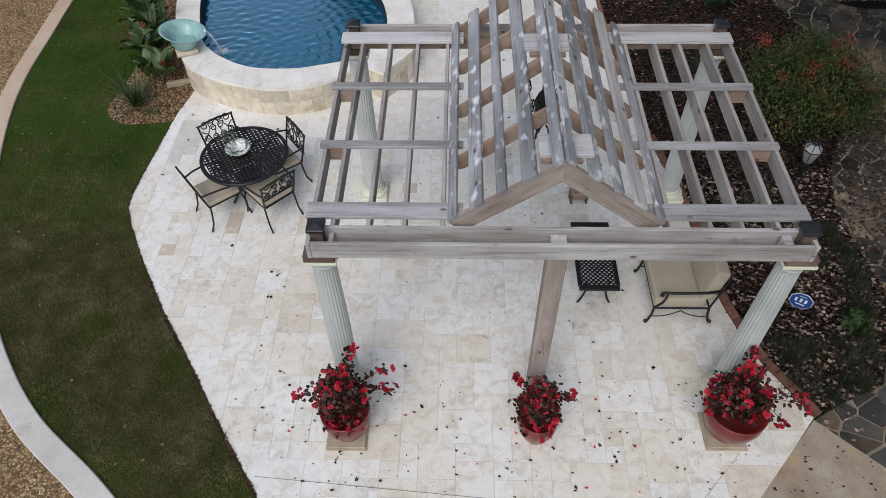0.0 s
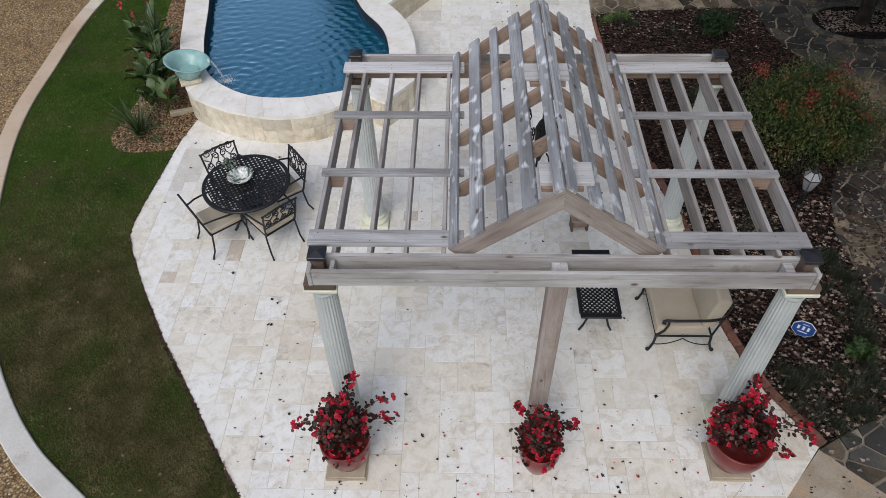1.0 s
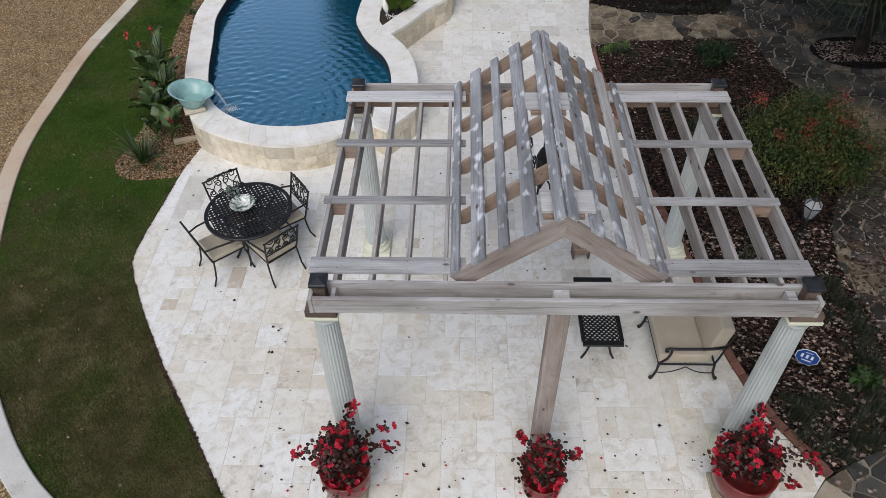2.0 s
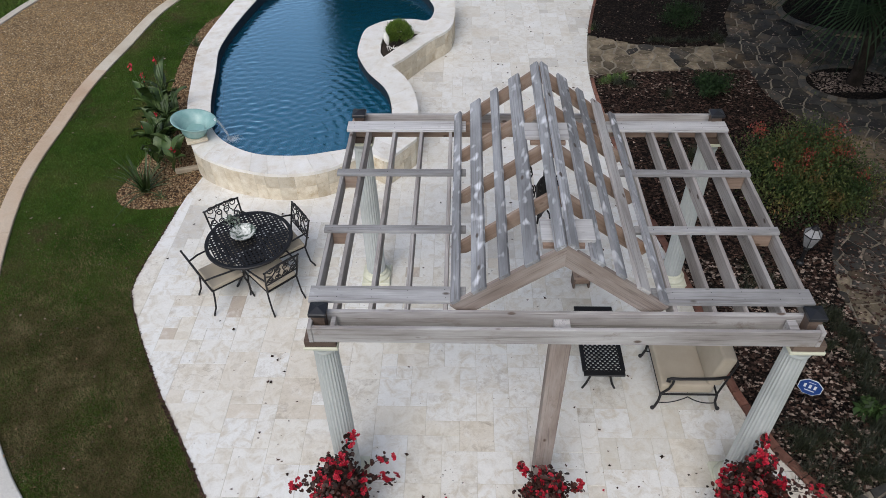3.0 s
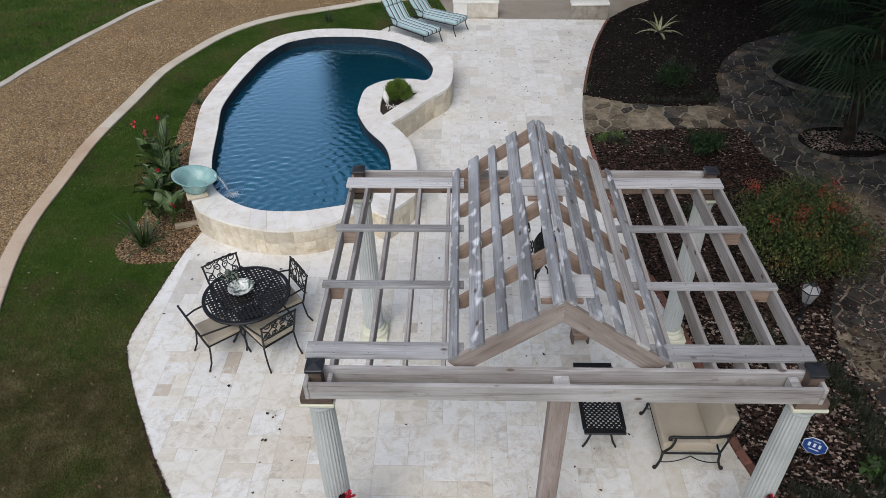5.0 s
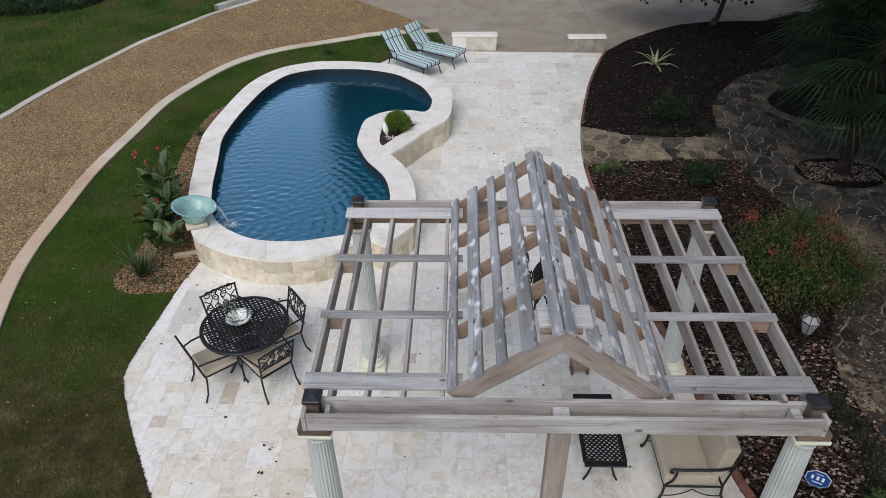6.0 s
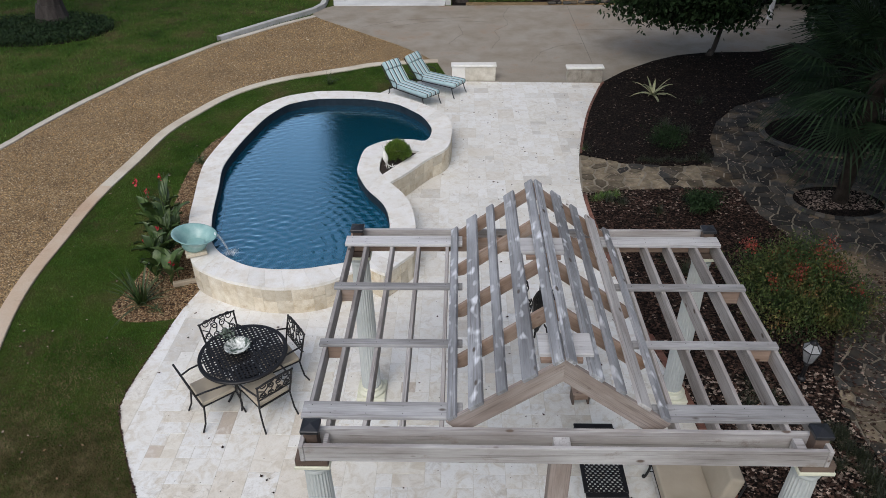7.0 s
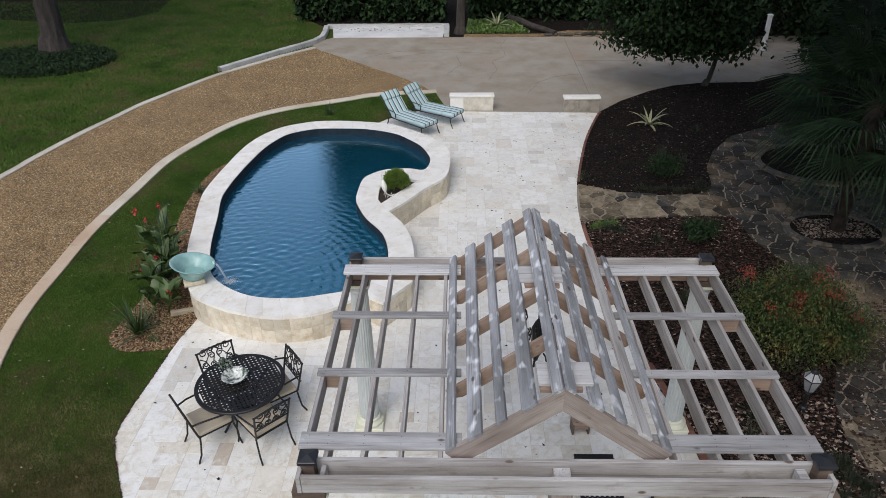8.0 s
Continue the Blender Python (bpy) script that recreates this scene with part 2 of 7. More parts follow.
TAN_CONCRETE = surface("tan_concrete", [(0.24, 0.185, 0.13), (0.33, 0.27, 0.20), (0.40, 0.345, 0.275)], 2.4, 70, 0.85, 0.4, fine_mix=0.5, stain=((0.42, 0.27, 0.15), 1.6, 0.56))
GREY_KERB = surface("grey_kerb", [(0.33, 0.325, 0.31), (0.45, 0.445, 0.43), (0.54, 0.535, 0.52)], 1.6, 50, 0.85, 0.3, fine_mix=0.25)
WHITE_CONCRETE = surface("pale_concrete", [(0.50, 0.50, 0.49), (0.62, 0.62, 0.61), (0.70, 0.70, 0.69)], 1.2, 40, 0.8, 0.2, fine_mix=0.15)
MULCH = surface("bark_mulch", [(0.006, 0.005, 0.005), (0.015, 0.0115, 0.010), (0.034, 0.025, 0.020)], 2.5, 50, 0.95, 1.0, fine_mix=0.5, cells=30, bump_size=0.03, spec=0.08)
CHIPS = surface("wood_chips", [(0.07, 0.042, 0.025), (0.20, 0.115, 0.058), (0.34, 0.215, 0.115), (0.50, 0.37, 0.22)], 2.5, 60, 0.9, 1.0, fine_mix=0.4, cells=34, bump_size=0.03, spec=0.2)
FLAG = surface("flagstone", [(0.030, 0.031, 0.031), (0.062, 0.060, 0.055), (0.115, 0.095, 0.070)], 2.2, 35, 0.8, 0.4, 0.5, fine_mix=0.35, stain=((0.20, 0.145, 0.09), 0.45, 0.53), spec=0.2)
# FLAG again with darker tones: the tree shade on the far path is painted in
FLAG_SHADED = surface("flagstone_far_shaded", [(0.023, 0.023, 0.023), (0.046, 0.044, 0.040), (0.090, 0.072, 0.052)], 2.2, 35, 0.8, 0.4, 0, island=0.5, fine_mix=0.35, stain=((0.20, 0.145, 0.09), 0.45, 0.53), spec=0.2)
FLAG_TAN = surface("tan_flagstone", [(0.075, 0.062, 0.045), (0.16, 0.130, 0.090), (0.26, 0.215, 0.150)], 4, 35, 0.8, 0.4, 0, island=0.55, fine_mix=0.35, spec=0.2)
FLAG_MORTAR = surface("flagstone_mortar", [(0.19, 0.165, 0.13), (0.30, 0.265, 0.21)], 2, 50, 0.9, 0.4, spec=0.2)
BRICK = surface("edging_brick", [(0.11, 0.042, 0.030), (0.165, 0.070, 0.048), (0.22, 0.115, 0.082)], 8, 60, 0.85, 0.4, 0.3, fine_mix=0.3, stain=((0.09, 0.07, 0.055), 7, 0.56))
WOOD_GREY = surface("weathered_wood", [(0.175, 0.168, 0.165), (0.305, 0.30, 0.30), (0.44, 0.438, 0.442)], 1.6, 14.0, 0.85, 0.5, 0.16, (0.45, 10, 10), fine_mix=0.2, knots=(0.10, 0.085, 0.075), stain=((0.58, 0.59, 0.61), 3.0, 0.61), cracks=0.4)
WOOD_PALE = surface("bleached_wood", [(0.25, 0.225, 0.212), (0.40, 0.38, 0.37), (0.55, 0.54, 0.535)], 1.6, 14.0, 0.85, 0.45, 0.10, (0.45, 10, 10), fine_mix=0.2, knots=(0.13, 0.095, 0.075), stain=((0.26, 0.215, 0.185), 3.4, 0.60), cracks=0.4)
WOOD_GABLE = surface("greyed_cedar", [(0.20, 0.155, 0.132), (0.31, 0.255, 0.225), (0.42, 0.37, 0.34)], 2.2, 14.0, 0.85, 0.45, 0.10, (0.45, 10, 10), fine_mix=0.18, stain=((0.19, 0.13, 0.10), 2.4, 0.58), knots=(0.10, 0.062, 0.045), cracks=0.35)
WOOD_SLAT = surface("bleach_spotted_wood", [(0.13, 0.130, 0.136), (0.25, 0.255, 0.268), (0.40, 0.408, 0.43)], 1.6, 14.0, 0.85, 0.5, 0.20, (0.45, 10, 10), fine_mix=0.22, knots=(0.09, 0.075, 0.065), stain=((0.66, 0.67, 0.70), 6.0, 0.59, 1), cracks=0.4)
WOOD_TAN = surface("cedar_wood", [(0.20, 0.132, 0.092), (0.30, 0.215, 0.165), (0.40, 0.318, 0.262)], 2.4, 11.0, 0.8, 0.4, 0.14, (0.45, 10, 10), fine_mix=0.17, stain=((0.27, 0.165, 0.105), 3.0, 0.57), knots=(0.11, 0.062, 0.04), cracks=0.15)
WOOD_RAFTER = surface("silvered_cedar", [(0.20, 0.176, 0.162), (0.335, 0.308, 0.292), (0.47, 0.45, 0.437)], 1.6, 14.0, 0.85, 0.5, 0.16, (0.45, 10, 10), fine_mix=0.22, knots=(0.10, 0.07, 0.055), stain=((0.55, 0.53, 0.515), 2.6, 0.60), cracks=0.4)
WOOD_WHITE = surface("silver_white_wood", [(0.40, 0.385, 0.385), (0.53, 0.522, 0.522), (0.64, 0.635, 0.635)], 1.6, 14.0, 0.85, 0.5, 0.08, (0.45, 10, 10), fine_mix=0.2, cracks=0.4, knots=(0.20, 0.16, 0.14))
WOOD_DARK = surface("dark_cedar", [(0.075, 0.050, 0.038), (0.16, 0.115, 0.088)], 2.5, 9.0, 0.8, 0.4, 0.2, (1, 10, 10), fine_mix=0.3)
COLUMN = surface("column_paint", [(0.40, 0.425, 0.415), (0.46, 0.485, 0.475), (0.50, 0.52, 0.505)], 1.5, 30, 0.55, 0.06, 0.03, fine_mix=0.06)
CAPITAL = surface("column_trim", [(0.62, 0.62, 0.48), (0.68, 0.68, 0.56)], 3, 30, 0.55, 0.06, fine_mix=0.08)
BLACK_CAP = surface("black_cap", [(0.012, 0.013, 0.016), (0.025, 0.026, 0.03)], 6, 60, 0.35, 0.05, fine_mix=0.2)
IRON = surface("black_iron", [(0.007, 0.007, 0.008), (0.015, 0.014, 0.015)], 8, 60, 0.48, 0.15, metal=0.2, fine_mix=0.3)
CUSHION = surface("beige_canvas", [(0.38, 0.325, 0.245), (0.46, 0.40, 0.315)], 2.5, 260, 0.9, 0.25, fine_mix=0.12, bump_size=0.003)
POT_RED = surface("red_glaze", [(0.09, 0.008, 0.008), (0.15, 0.016, 0.014), (0.19, 0.026, 0.022)], 3, 25, 0.30, 0.05, 0.05, fine_mix=0.15, coat=0.15)
SOIL = surface("soil", [(0.02, 0.014, 0.01), (0.05, 0.035, 0.025)], 8, 60, 0.95, 0.8)
LEAF_BRONZE = surface("bronze_leaves", [(0.008, 0.011, 0.005), (0.036, 0.013, 0.009), (0.090, 0.026, 0.018)], 9, 30, 0.45, 0, spec=0.3, fine_mix=0.4, island=0.55)
PETAL = surface("red_petals", [(0.28, 0.004, 0.014), (0.45, 0.009, 0.030), (0.60, 0.020, 0.055)], 14, 40, 0.5, 0, fine_mix=0.25, island=0.35)
BOWL_TEAL = surface("teal_resin", [(0.19, 0.37, 0.35), (0.26, 0.44, 0.42), (0.35, 0.52, 0.50)], 4, 18, 0.25, 0.08, fine_mix=0.12)
FALLEN = surface("fallen_leaves", [(0.026, 0.016, 0.012), (0.050, 0.028, 0.021), (0.095, 0.056, 0.042)], 5, 30, 0.8, 0, spec=0.15, fine_mix=0.2, island=0.6)
PALE_LEAF = surface("pale_leaves", [(0.15, 0.108, 0.085), (0.33, 0.26, 0.215)], 5, 30, 0.8, 0, spec=0.2, fine_mix=0.2, island=0.6)
PLASTER = surface("pool_plaster", [(0.09, 0.36, 0.50), (0.11, 0.42, 0.56), (0.14, 0.48, 0.60)], 0.8, 60, 0.7, 0.1, fine_mix=0.12)
WATERLINE = surface("waterline_tile", [(0.008, 0.014, 0.022), (0.018, 0.028, 0.038)], 6, 40, 0.65, 0.1, fine_mix=0.3, spec=0.15)
FOAM = surface("foam", [(0.75, 0.8, 0.82), (0.85, 0.88, 0.9)], 10, 50, 0.4, 0.3)


def water_material():
    """A thin sheet: tinted see-through body with a rippled gloss."""
    m = bpy.data.materials.new("pool_water")
    m.use_nodes = True
    nt = m.node_tree
    nn, ln = nt.nodes, nt.links
    nn.remove(nn["Principled BSDF"])
    co = nn.new("ShaderNodeTexCoord")
    n1 = nn.new("ShaderNodeTexNoise")
    n1.inputs["Scale"].default_value, n1.inputs["Detail"].default_value, n1.inputs["Distortion"].default_value = 14.0, 4, 1.0
    mp = nn.new("ShaderNodeMapping")
    mp.inputs["Scale"].default_value = (1.0, 1.9, 1.0)
    mp.inputs["Rotation"].default_value = (0, 0, 0.35)
    ln.new(co.outputs["Object"], mp.inputs["Vector"])
    ln.new(mp.outputs[0], n1.inputs["Vector"])
    bp = nn.new("ShaderNodeBump")
    bp.inputs["Strength"].default_value, bp.inputs["Distance"].default_value = 0.10, 0.02
    ln.new(n1.outputs["Fac"], bp.inputs["Height"])
    fr = nn.new("ShaderNodeFresnel")
    fr.inputs["IOR"].default_value = 1.33
    ln.new(bp.outputs[0], fr.inputs["Normal"])
    gl = nn.new("ShaderNodeBsdfGlossy")
    gl.inputs["Roughness"].default_value = 0.02
    gl.inputs["Color"].default_value = (0.62, 0.88, 1.0, 1)
    ln.new(bp.outputs[0], gl.inputs["Normal"])
    tr = nn.new("ShaderNodeBsdfTransparent")
    tr.inputs["Color"].default_value = (0.22, 0.46, 0.60, 1)
    df = nn.new("ShaderNodeBsdfDiffuse")
    df.inputs["Color"].default_value = (0.008, 0.125, 0.215, 1)
    body = nn.new("ShaderNodeMixShader")
    body.inputs[0].default_value = 0.68
    ln.new(tr.outputs[0], body.inputs[1])
    ln.new(df.outputs[0], body.inputs[2])
    mx = nn.new("ShaderNodeMixShader")
    lift = nn.new("ShaderNodeMath")
    lift.operation, lift.use_clamp = "MULTIPLY", True
    lift.inputs[1].default_value = 7.0
    ln.new(fr.outputs[0], lift.inputs[0])
    ln.new(lift.outputs[0], mx.inputs[0])
    ln.new(body.outputs[0], mx.inputs[1])
    ln.new(gl.outputs[0], mx.inputs[2])
    ln.new(mx.outputs[0], nn["Material Output"].inputs["Surface"])
    return m


WATER = water_material()


# ---------- modelling tools ----------
from mathutils.geometry import tessellate_polygon


def mesh_of(bm, name):
    me = bpy.data.meshes.new(name)
    bm.normal_update()
    bm.to_mesh(me)
    bm.free()
    return me


def part(name, bm, material, parent=None, label="", m=None, smooth=False):
    me = bm if isinstance(bm, bpy.types.Mesh) else mesh_of(bm, name)
    if material and not me.materials:
        me.materials.append(material)
    if smooth:
        me.shade_smooth()
    ob = new(name, me)
    if m is not None:
        ob.matrix_basis = m
    if parent:
        ob.parent = parent
    if label:
        ob["label"] = label
    return ob


def thing(name, label, category, group="", m=None):
    ob = new(name)
    ob.empty_display_size = 0.1
    if m is not None:
        ob.matrix_basis = m
    return tagged(ob, label, category, group)


def setting(name, bm, material, label, category):
    return tagged(part(name, bm, material), label, category, kind="structure")


def box(bm, x0, x1, y0, y1, z0, z1, bevel=0.0):
    g = bmesh.ops.create_cube(bm, size=1.0)
    bmesh.ops.scale(bm, vec=(x1 - x0, y1 - y0, z1 - z0), verts=g["verts"])
    bmesh.ops.translate(bm, vec=((x0 + x1) / 2, (y0 + y1) / 2, (z0 + z1) / 2), verts=g["verts"])
    if bevel:
        es = list({e for v in g["verts"] for e in v.link_edges})
        bmesh.ops.bevel(bm, geom=es, offset=bevel, segments=1, affect="EDGES", clamp_overlap=True)
    return bm


def soft_box(x0, x1, y0, y1, z0, z1, r):
    """A stuffed cushion: rounded edges and a slightly crowned top."""
    bm = box(bmesh.new(), x0, x1, y0, y1, z0, z1)
    bmesh.ops.bevel(bm, geom=list(bm.edges), offset=r, segments=4, profile=0.6, affect="EDGES", clamp_overlap=True)
    return bm


def a_box(*a, bevel=0.0):
    return box(bmesh.new(), *a, bevel=bevel)


def lathe(profile, n=24, bm=None, at=(0, 0, 0)):
    """Turned body from (radius, height) pairs."""
    bm = bm or bmesh.new()
    rings = []
    for r, z in profile:
        rings.append([bm.verts.new((at[0] + r * math.cos(2 * math.pi * i / n), at[1] + r * math.sin(2 * math.pi * i / n), at[2] + z)) for i in range(n)])
    for a, b in zip(rings, rings[1:]):
        for i in range(n):
            bm.faces.new((a[i], a[(i + 1) % n], b[(i + 1) % n], b[i]))
    if profile[0][0] > 1e-4:
        bm.faces.new(rings[0][::-1])
    if profile[-1][0] > 1e-4:
        bm.faces.new(rings[-1])
    return bm


def tube(bm, pts, r, n=6, taper=1.0, caps=True):
    """A round bar along a line of points."""
    pts = [Vector(p) for p in pts]
    rings, ref = [], None
    for i, p in enumerate(pts):
        d = (pts[min(i + 1, len(pts) - 1)] - pts[max(i - 1, 0)]).normalized()
        if ref is None:
            ref = d.orthogonal().normalized()
        ref = (ref - d * ref.dot(d))
        ref = ref.normalized() if ref.length > 1e-6 else d.orthogonal().normalized()
        side = d.cross(ref)
        rr = r * (1 + (taper - 1) * i / max(1, len(pts) - 1))
        rings.append([bm.verts.new(p + (ref * math.cos(2 * math.pi * k / n) + side * math.sin(2 * math.pi * k / n)) * rr) for k in range(n)])
    for a, b in zip(rings, rings[1:]):
        for k in range(n):
            bm.faces.new((a[k], a[(k + 1) % n], b[(k + 1) % n], b[k]))
    if caps:
        bm.faces.new(rings[0][::-1])
        bm.faces.new(rings[-1])
    return bm


def arc(p, q, bulge, n=8):
    """Points from p to q, bowed by the vector bulge in the middle."""
    p, q, b = Vector(p), Vector(q), Vector(bulge)
    return [p.lerp(q, i / n) + b * (4 * (i / n) * (1 - i / n)) for i in range(n + 1)]


def smooth_line(pts, n=5, closed=False, sharp=()):
    """Catmull-Rom through plan points; corners listed in sharp stay sharp."""
    out, k = [], len(pts)
    last = k if closed else k - 1
    for i in range(last):
        p1, p2 = Vector(pts[i]), Vector(pts[(i + 1) % k])
        p0 = Vector(pts[(i - 1) % k]) if (closed or i > 0) and i not in sharp else p1 * 2 - p2
        p3 = Vector(pts[(i + 2) % k]) if (closed or i + 2 < k) and (i + 1) % k not in sharp else p2 * 2 - p1
        for j in range(n):
            t = j / n
            out.append(0.5 * ((2 * p1) + (p2 - p0) * t + (2 * p0 - 5 * p1 + 4 * p2 - p3) * t * t + (3 * p1 - p0 - 3 * p2 + p3) * t ** 3))
    if not closed:
        out.append(Vector(pts[-1]))
    return out


def area2(poly):
    return sum(a[0] * b[1] - b[0] * a[1] for a, b in zip(poly, list(poly[1:]) + [poly[0]]))


def inside(p, poly):
    x, y, hit = p[0], p[1], False
    for a, b in zip(poly, list(poly[1:]) + [poly[0]]):
        if (a[1] > y) != (b[1] > y) and x < (b[0] - a[0]) * (y - a[1]) / (b[1] - a[1]) + a[0]:
            hit = not hit
    return hit


def clip(poly, planes):
    """The part of poly inside all half planes (nx, ny, d): nx x + ny y <= d."""
    out = [tuple(p[:2]) for p in poly]
    for nx, ny, d in planes:
        src, out = out, []
        for a, b in zip(src, src[1:] + src[:1]):
            da, db = nx * a[0] + ny * a[1] - d, nx * b[0] + ny * b[1] - d
            if da <= 0:
                out.append(a)
            if da * db < 0:
                t = da / (da - db)
                out.append((a[0] + (b[0] - a[0]) * t, a[1] + (b[1] - a[1]) * t))
        if len(out) < 3:
            return []
    clean = []
    for p in out:
        if not clean or abs(p[0] - clean[-1][0]) + abs(p[1] - clean[-1][1]) > 1e-4:
            clean.append(p)
    return clean if len(clean) > 2 and abs(area2(clean)) > 2e-3 else []


def slab(poly, z0, z1, holes=(), bm=None, region=None):
    """A plate with the plan poly (and holes) from z0 up to z1. region: tells what lies inside, to leave out sides that only bridge a gap."""
    bm = bm or bmesh.new()
    loops = [[Vector((p[0], p[1], 0)) for p in q] for q in (poly, *holes)]
    flat = [v for q in loops for v in q]
    top = [bm.verts.new((v.x, v.y, z1)) for v in flat]
    for t in tessellate_polygon(loops):
        a, b, c = (flat[i] for i in t)
        up = (b - a).cross(c - a).z > 0
        if region and (abs((b - a).cross(c - a).z) < 1e-5 or not region((a + b + c) / 3)):
            continue
        try:
            bm.faces.new([top[i] for i in (t if up else t[::-1])])
        except ValueError:
            pass
    if z0 < z1:
        low = [bm.verts.new((v.x, v.y, z0)) for v in flat]
        k = 0
        for qi, q in enumerate(loops):
            n = len(q)
            ccw = (area2(q) > 0) == (qi == 0)
            for i in range(n):
                a, b = k + i, k + (i + 1) % n
                if region:
                    mid, e = (flat[a] + flat[b]) / 2, (flat[b] - flat[a])
                    o = Vector((-e.y, e.x, 0)).normalized() * 0.0015
                    if not (region(mid + o) or region(mid - o)):
                        continue
                f = (low[a], low[b], top[b], top[a])
                try:
                    bm.faces.new(f if ccw else f[::-1])
                except ValueError:
                    pass
            k += n
    return bm


def ribbon(line, width, z0, z1, bm=None, side=0.0):
    """A band of the given width along a plan line, as a raised kerb."""
    bm = bm or bmesh.new()
    rows, n = [], len(line)
    for i, p in enumerate(line):
        d = (Vector(line[min(i + 1, n - 1)]) - Vector(line[max(i - 1, 0)])).normalized()
        nrm = Vector((-d.y, d.x))
        l, r = Vector(p) + nrm * width * (0.5 + side), Vector(p) - nrm * width * (0.5 - side)
        rows.append([bm.verts.new((l.x, l.y, z0)), bm.verts.new((l.x, l.y, z1 - 0.01)), bm.verts.new((l.x - nrm.x * 0.012, l.y - nrm.y * 0.012, z1)),
                     bm.verts.new((r.x + nrm.x * 0.012, r.y + nrm.y * 0.012, z1)), bm.verts.new((r.x, r.y, z1 - 0.01)), bm.verts.new((r.x, r.y, z0))])
    for a, b in zip(rows, rows[1:]):
        for k in range(5):
            bm.faces.new((a[k], a[k + 1], b[k + 1], b[k]))
    bmesh.ops.recalc_face_normals(bm, faces=bm.faces)
    return bm


def triangles(name, pts, material, label, category, kind="stuff", faces=None, per=3):
    """One mesh out of many loose triangles or quads, pts as an array of corners."""
    me = bpy.data.meshes.new(name)
    n = len(pts) // per
    me.from_pydata(np.asarray(pts).reshape(-1, 3), [], np.arange(n * per).reshape(n, per))
    me.materials.append(material)
    ob = new(name, me)
    if label:
        tagged(ob, label, category, kind=kind)
    return ob


def mesh_from(name, pts, material, per=4):
    me = bpy.data.meshes.new(name)
    n = len(pts) // per
    me.from_pydata(np.asarray(pts).reshape(-1, 3), [], np.arange(n * per).reshape(n, per))
    me.materials.append(material)
    return me


rng = np.random.default_rng(7)


def sprinkle(poly, count, keep_out=()):
    """Random plan points inside poly."""
    poly = np.array([tuple(p[:2]) for p in poly])
    lo, hi = poly.min(0), poly.max(0)
    pts = rng.uniform(lo, hi, (count, 2))

    def within(pp, q):
        hit = np.zeros(len(pp), bool)
        q2 = np.roll(q, -1, 0)
        for a, b in zip(q, q2):
            if a[1] == b[1]:
                continue
            c = ((a[1] > pp[:, 1]) != (b[1] > pp[:, 1])) & (pp[:, 0] < (b[0] - a[0]) * (pp[:, 1] - a[1]) / (b[1] - a[1]) + a[0])
            hit ^= c
        return hit
    ok = within(pts, poly)
    for q in keep_out:
        ok &= ~within(pts, np.array([tuple(p[:2]) for p in q]))
    return pts[ok]


def leaf_quads(centres, size, flat=0.35, long=1.6, spread=0.4):
    """Pointed leaves (diamonds, four corners each) at the centres, turned at random."""
    c = np.asarray(centres, float)
    n = len(c)
    s = size * rng.uniform(1 - spread, 1 + spread, (n, 1))
    az = rng.uniform(0, 2 * np.pi, n)
    el = rng.uniform(-1, 1, n) * flat * np.pi / 2
    u = np.stack([np.cos(az) * np.cos(el), np.sin(az) * np.cos(el), np.sin(el)], 1)
    w = np.stack([-np.sin(az), np.cos(az), rng.uniform(-1, 1, n) * flat], 1)
    w /= np.linalg.norm(w, axis=1, keepdims=True)
    q = np.empty((n, 4, 3))
    q[:, 0], q[:, 2] = c - u * s * long / 2, c + u * s * long / 2
    q[:, 1], q[:, 3] = c + w * s / 2, c - w * s / 2
    return q.reshape(-1, 3)


def round_leaves(centres, size, spread=0.35):
    """Rounded, slightly folded leaves, six corners each, turned at random and mostly facing up."""
    c = np.asarray(centres, float)
    n = len(c)
    s = size * rng.uniform(1 - spread, 1 + spread, (n, 1))
    az = rng.uniform(0, 2 * np.pi, n)
    up = np.column_stack([rng.normal(0, 0.5, (n, 2)), np.ones(n)])
    up /= np.linalg.norm(up, axis=1, keepdims=True)
    u = np.stack([np.cos(az), np.sin(az), np.zeros(n)], 1)
    u -= up * (u * up).sum(1, keepdims=True)
    u /= np.linalg.norm(u, axis=1, keepdims=True)
    w = np.cross(up, u)
    out = np.empty((n, 6, 3))
    for k, (a, b, f) in enumerate(((0, -0.62, 0), (0.40, -0.30, 0.10), (0.44, 0.16, 0.12), (0, 0.66, 0), (-0.44, 0.16, 0.12), (-0.40, -0.30, 0.10))):
        out[:, k] = c + (w * a + u * b + up * f) * s
    return out.reshape(-1, 3)


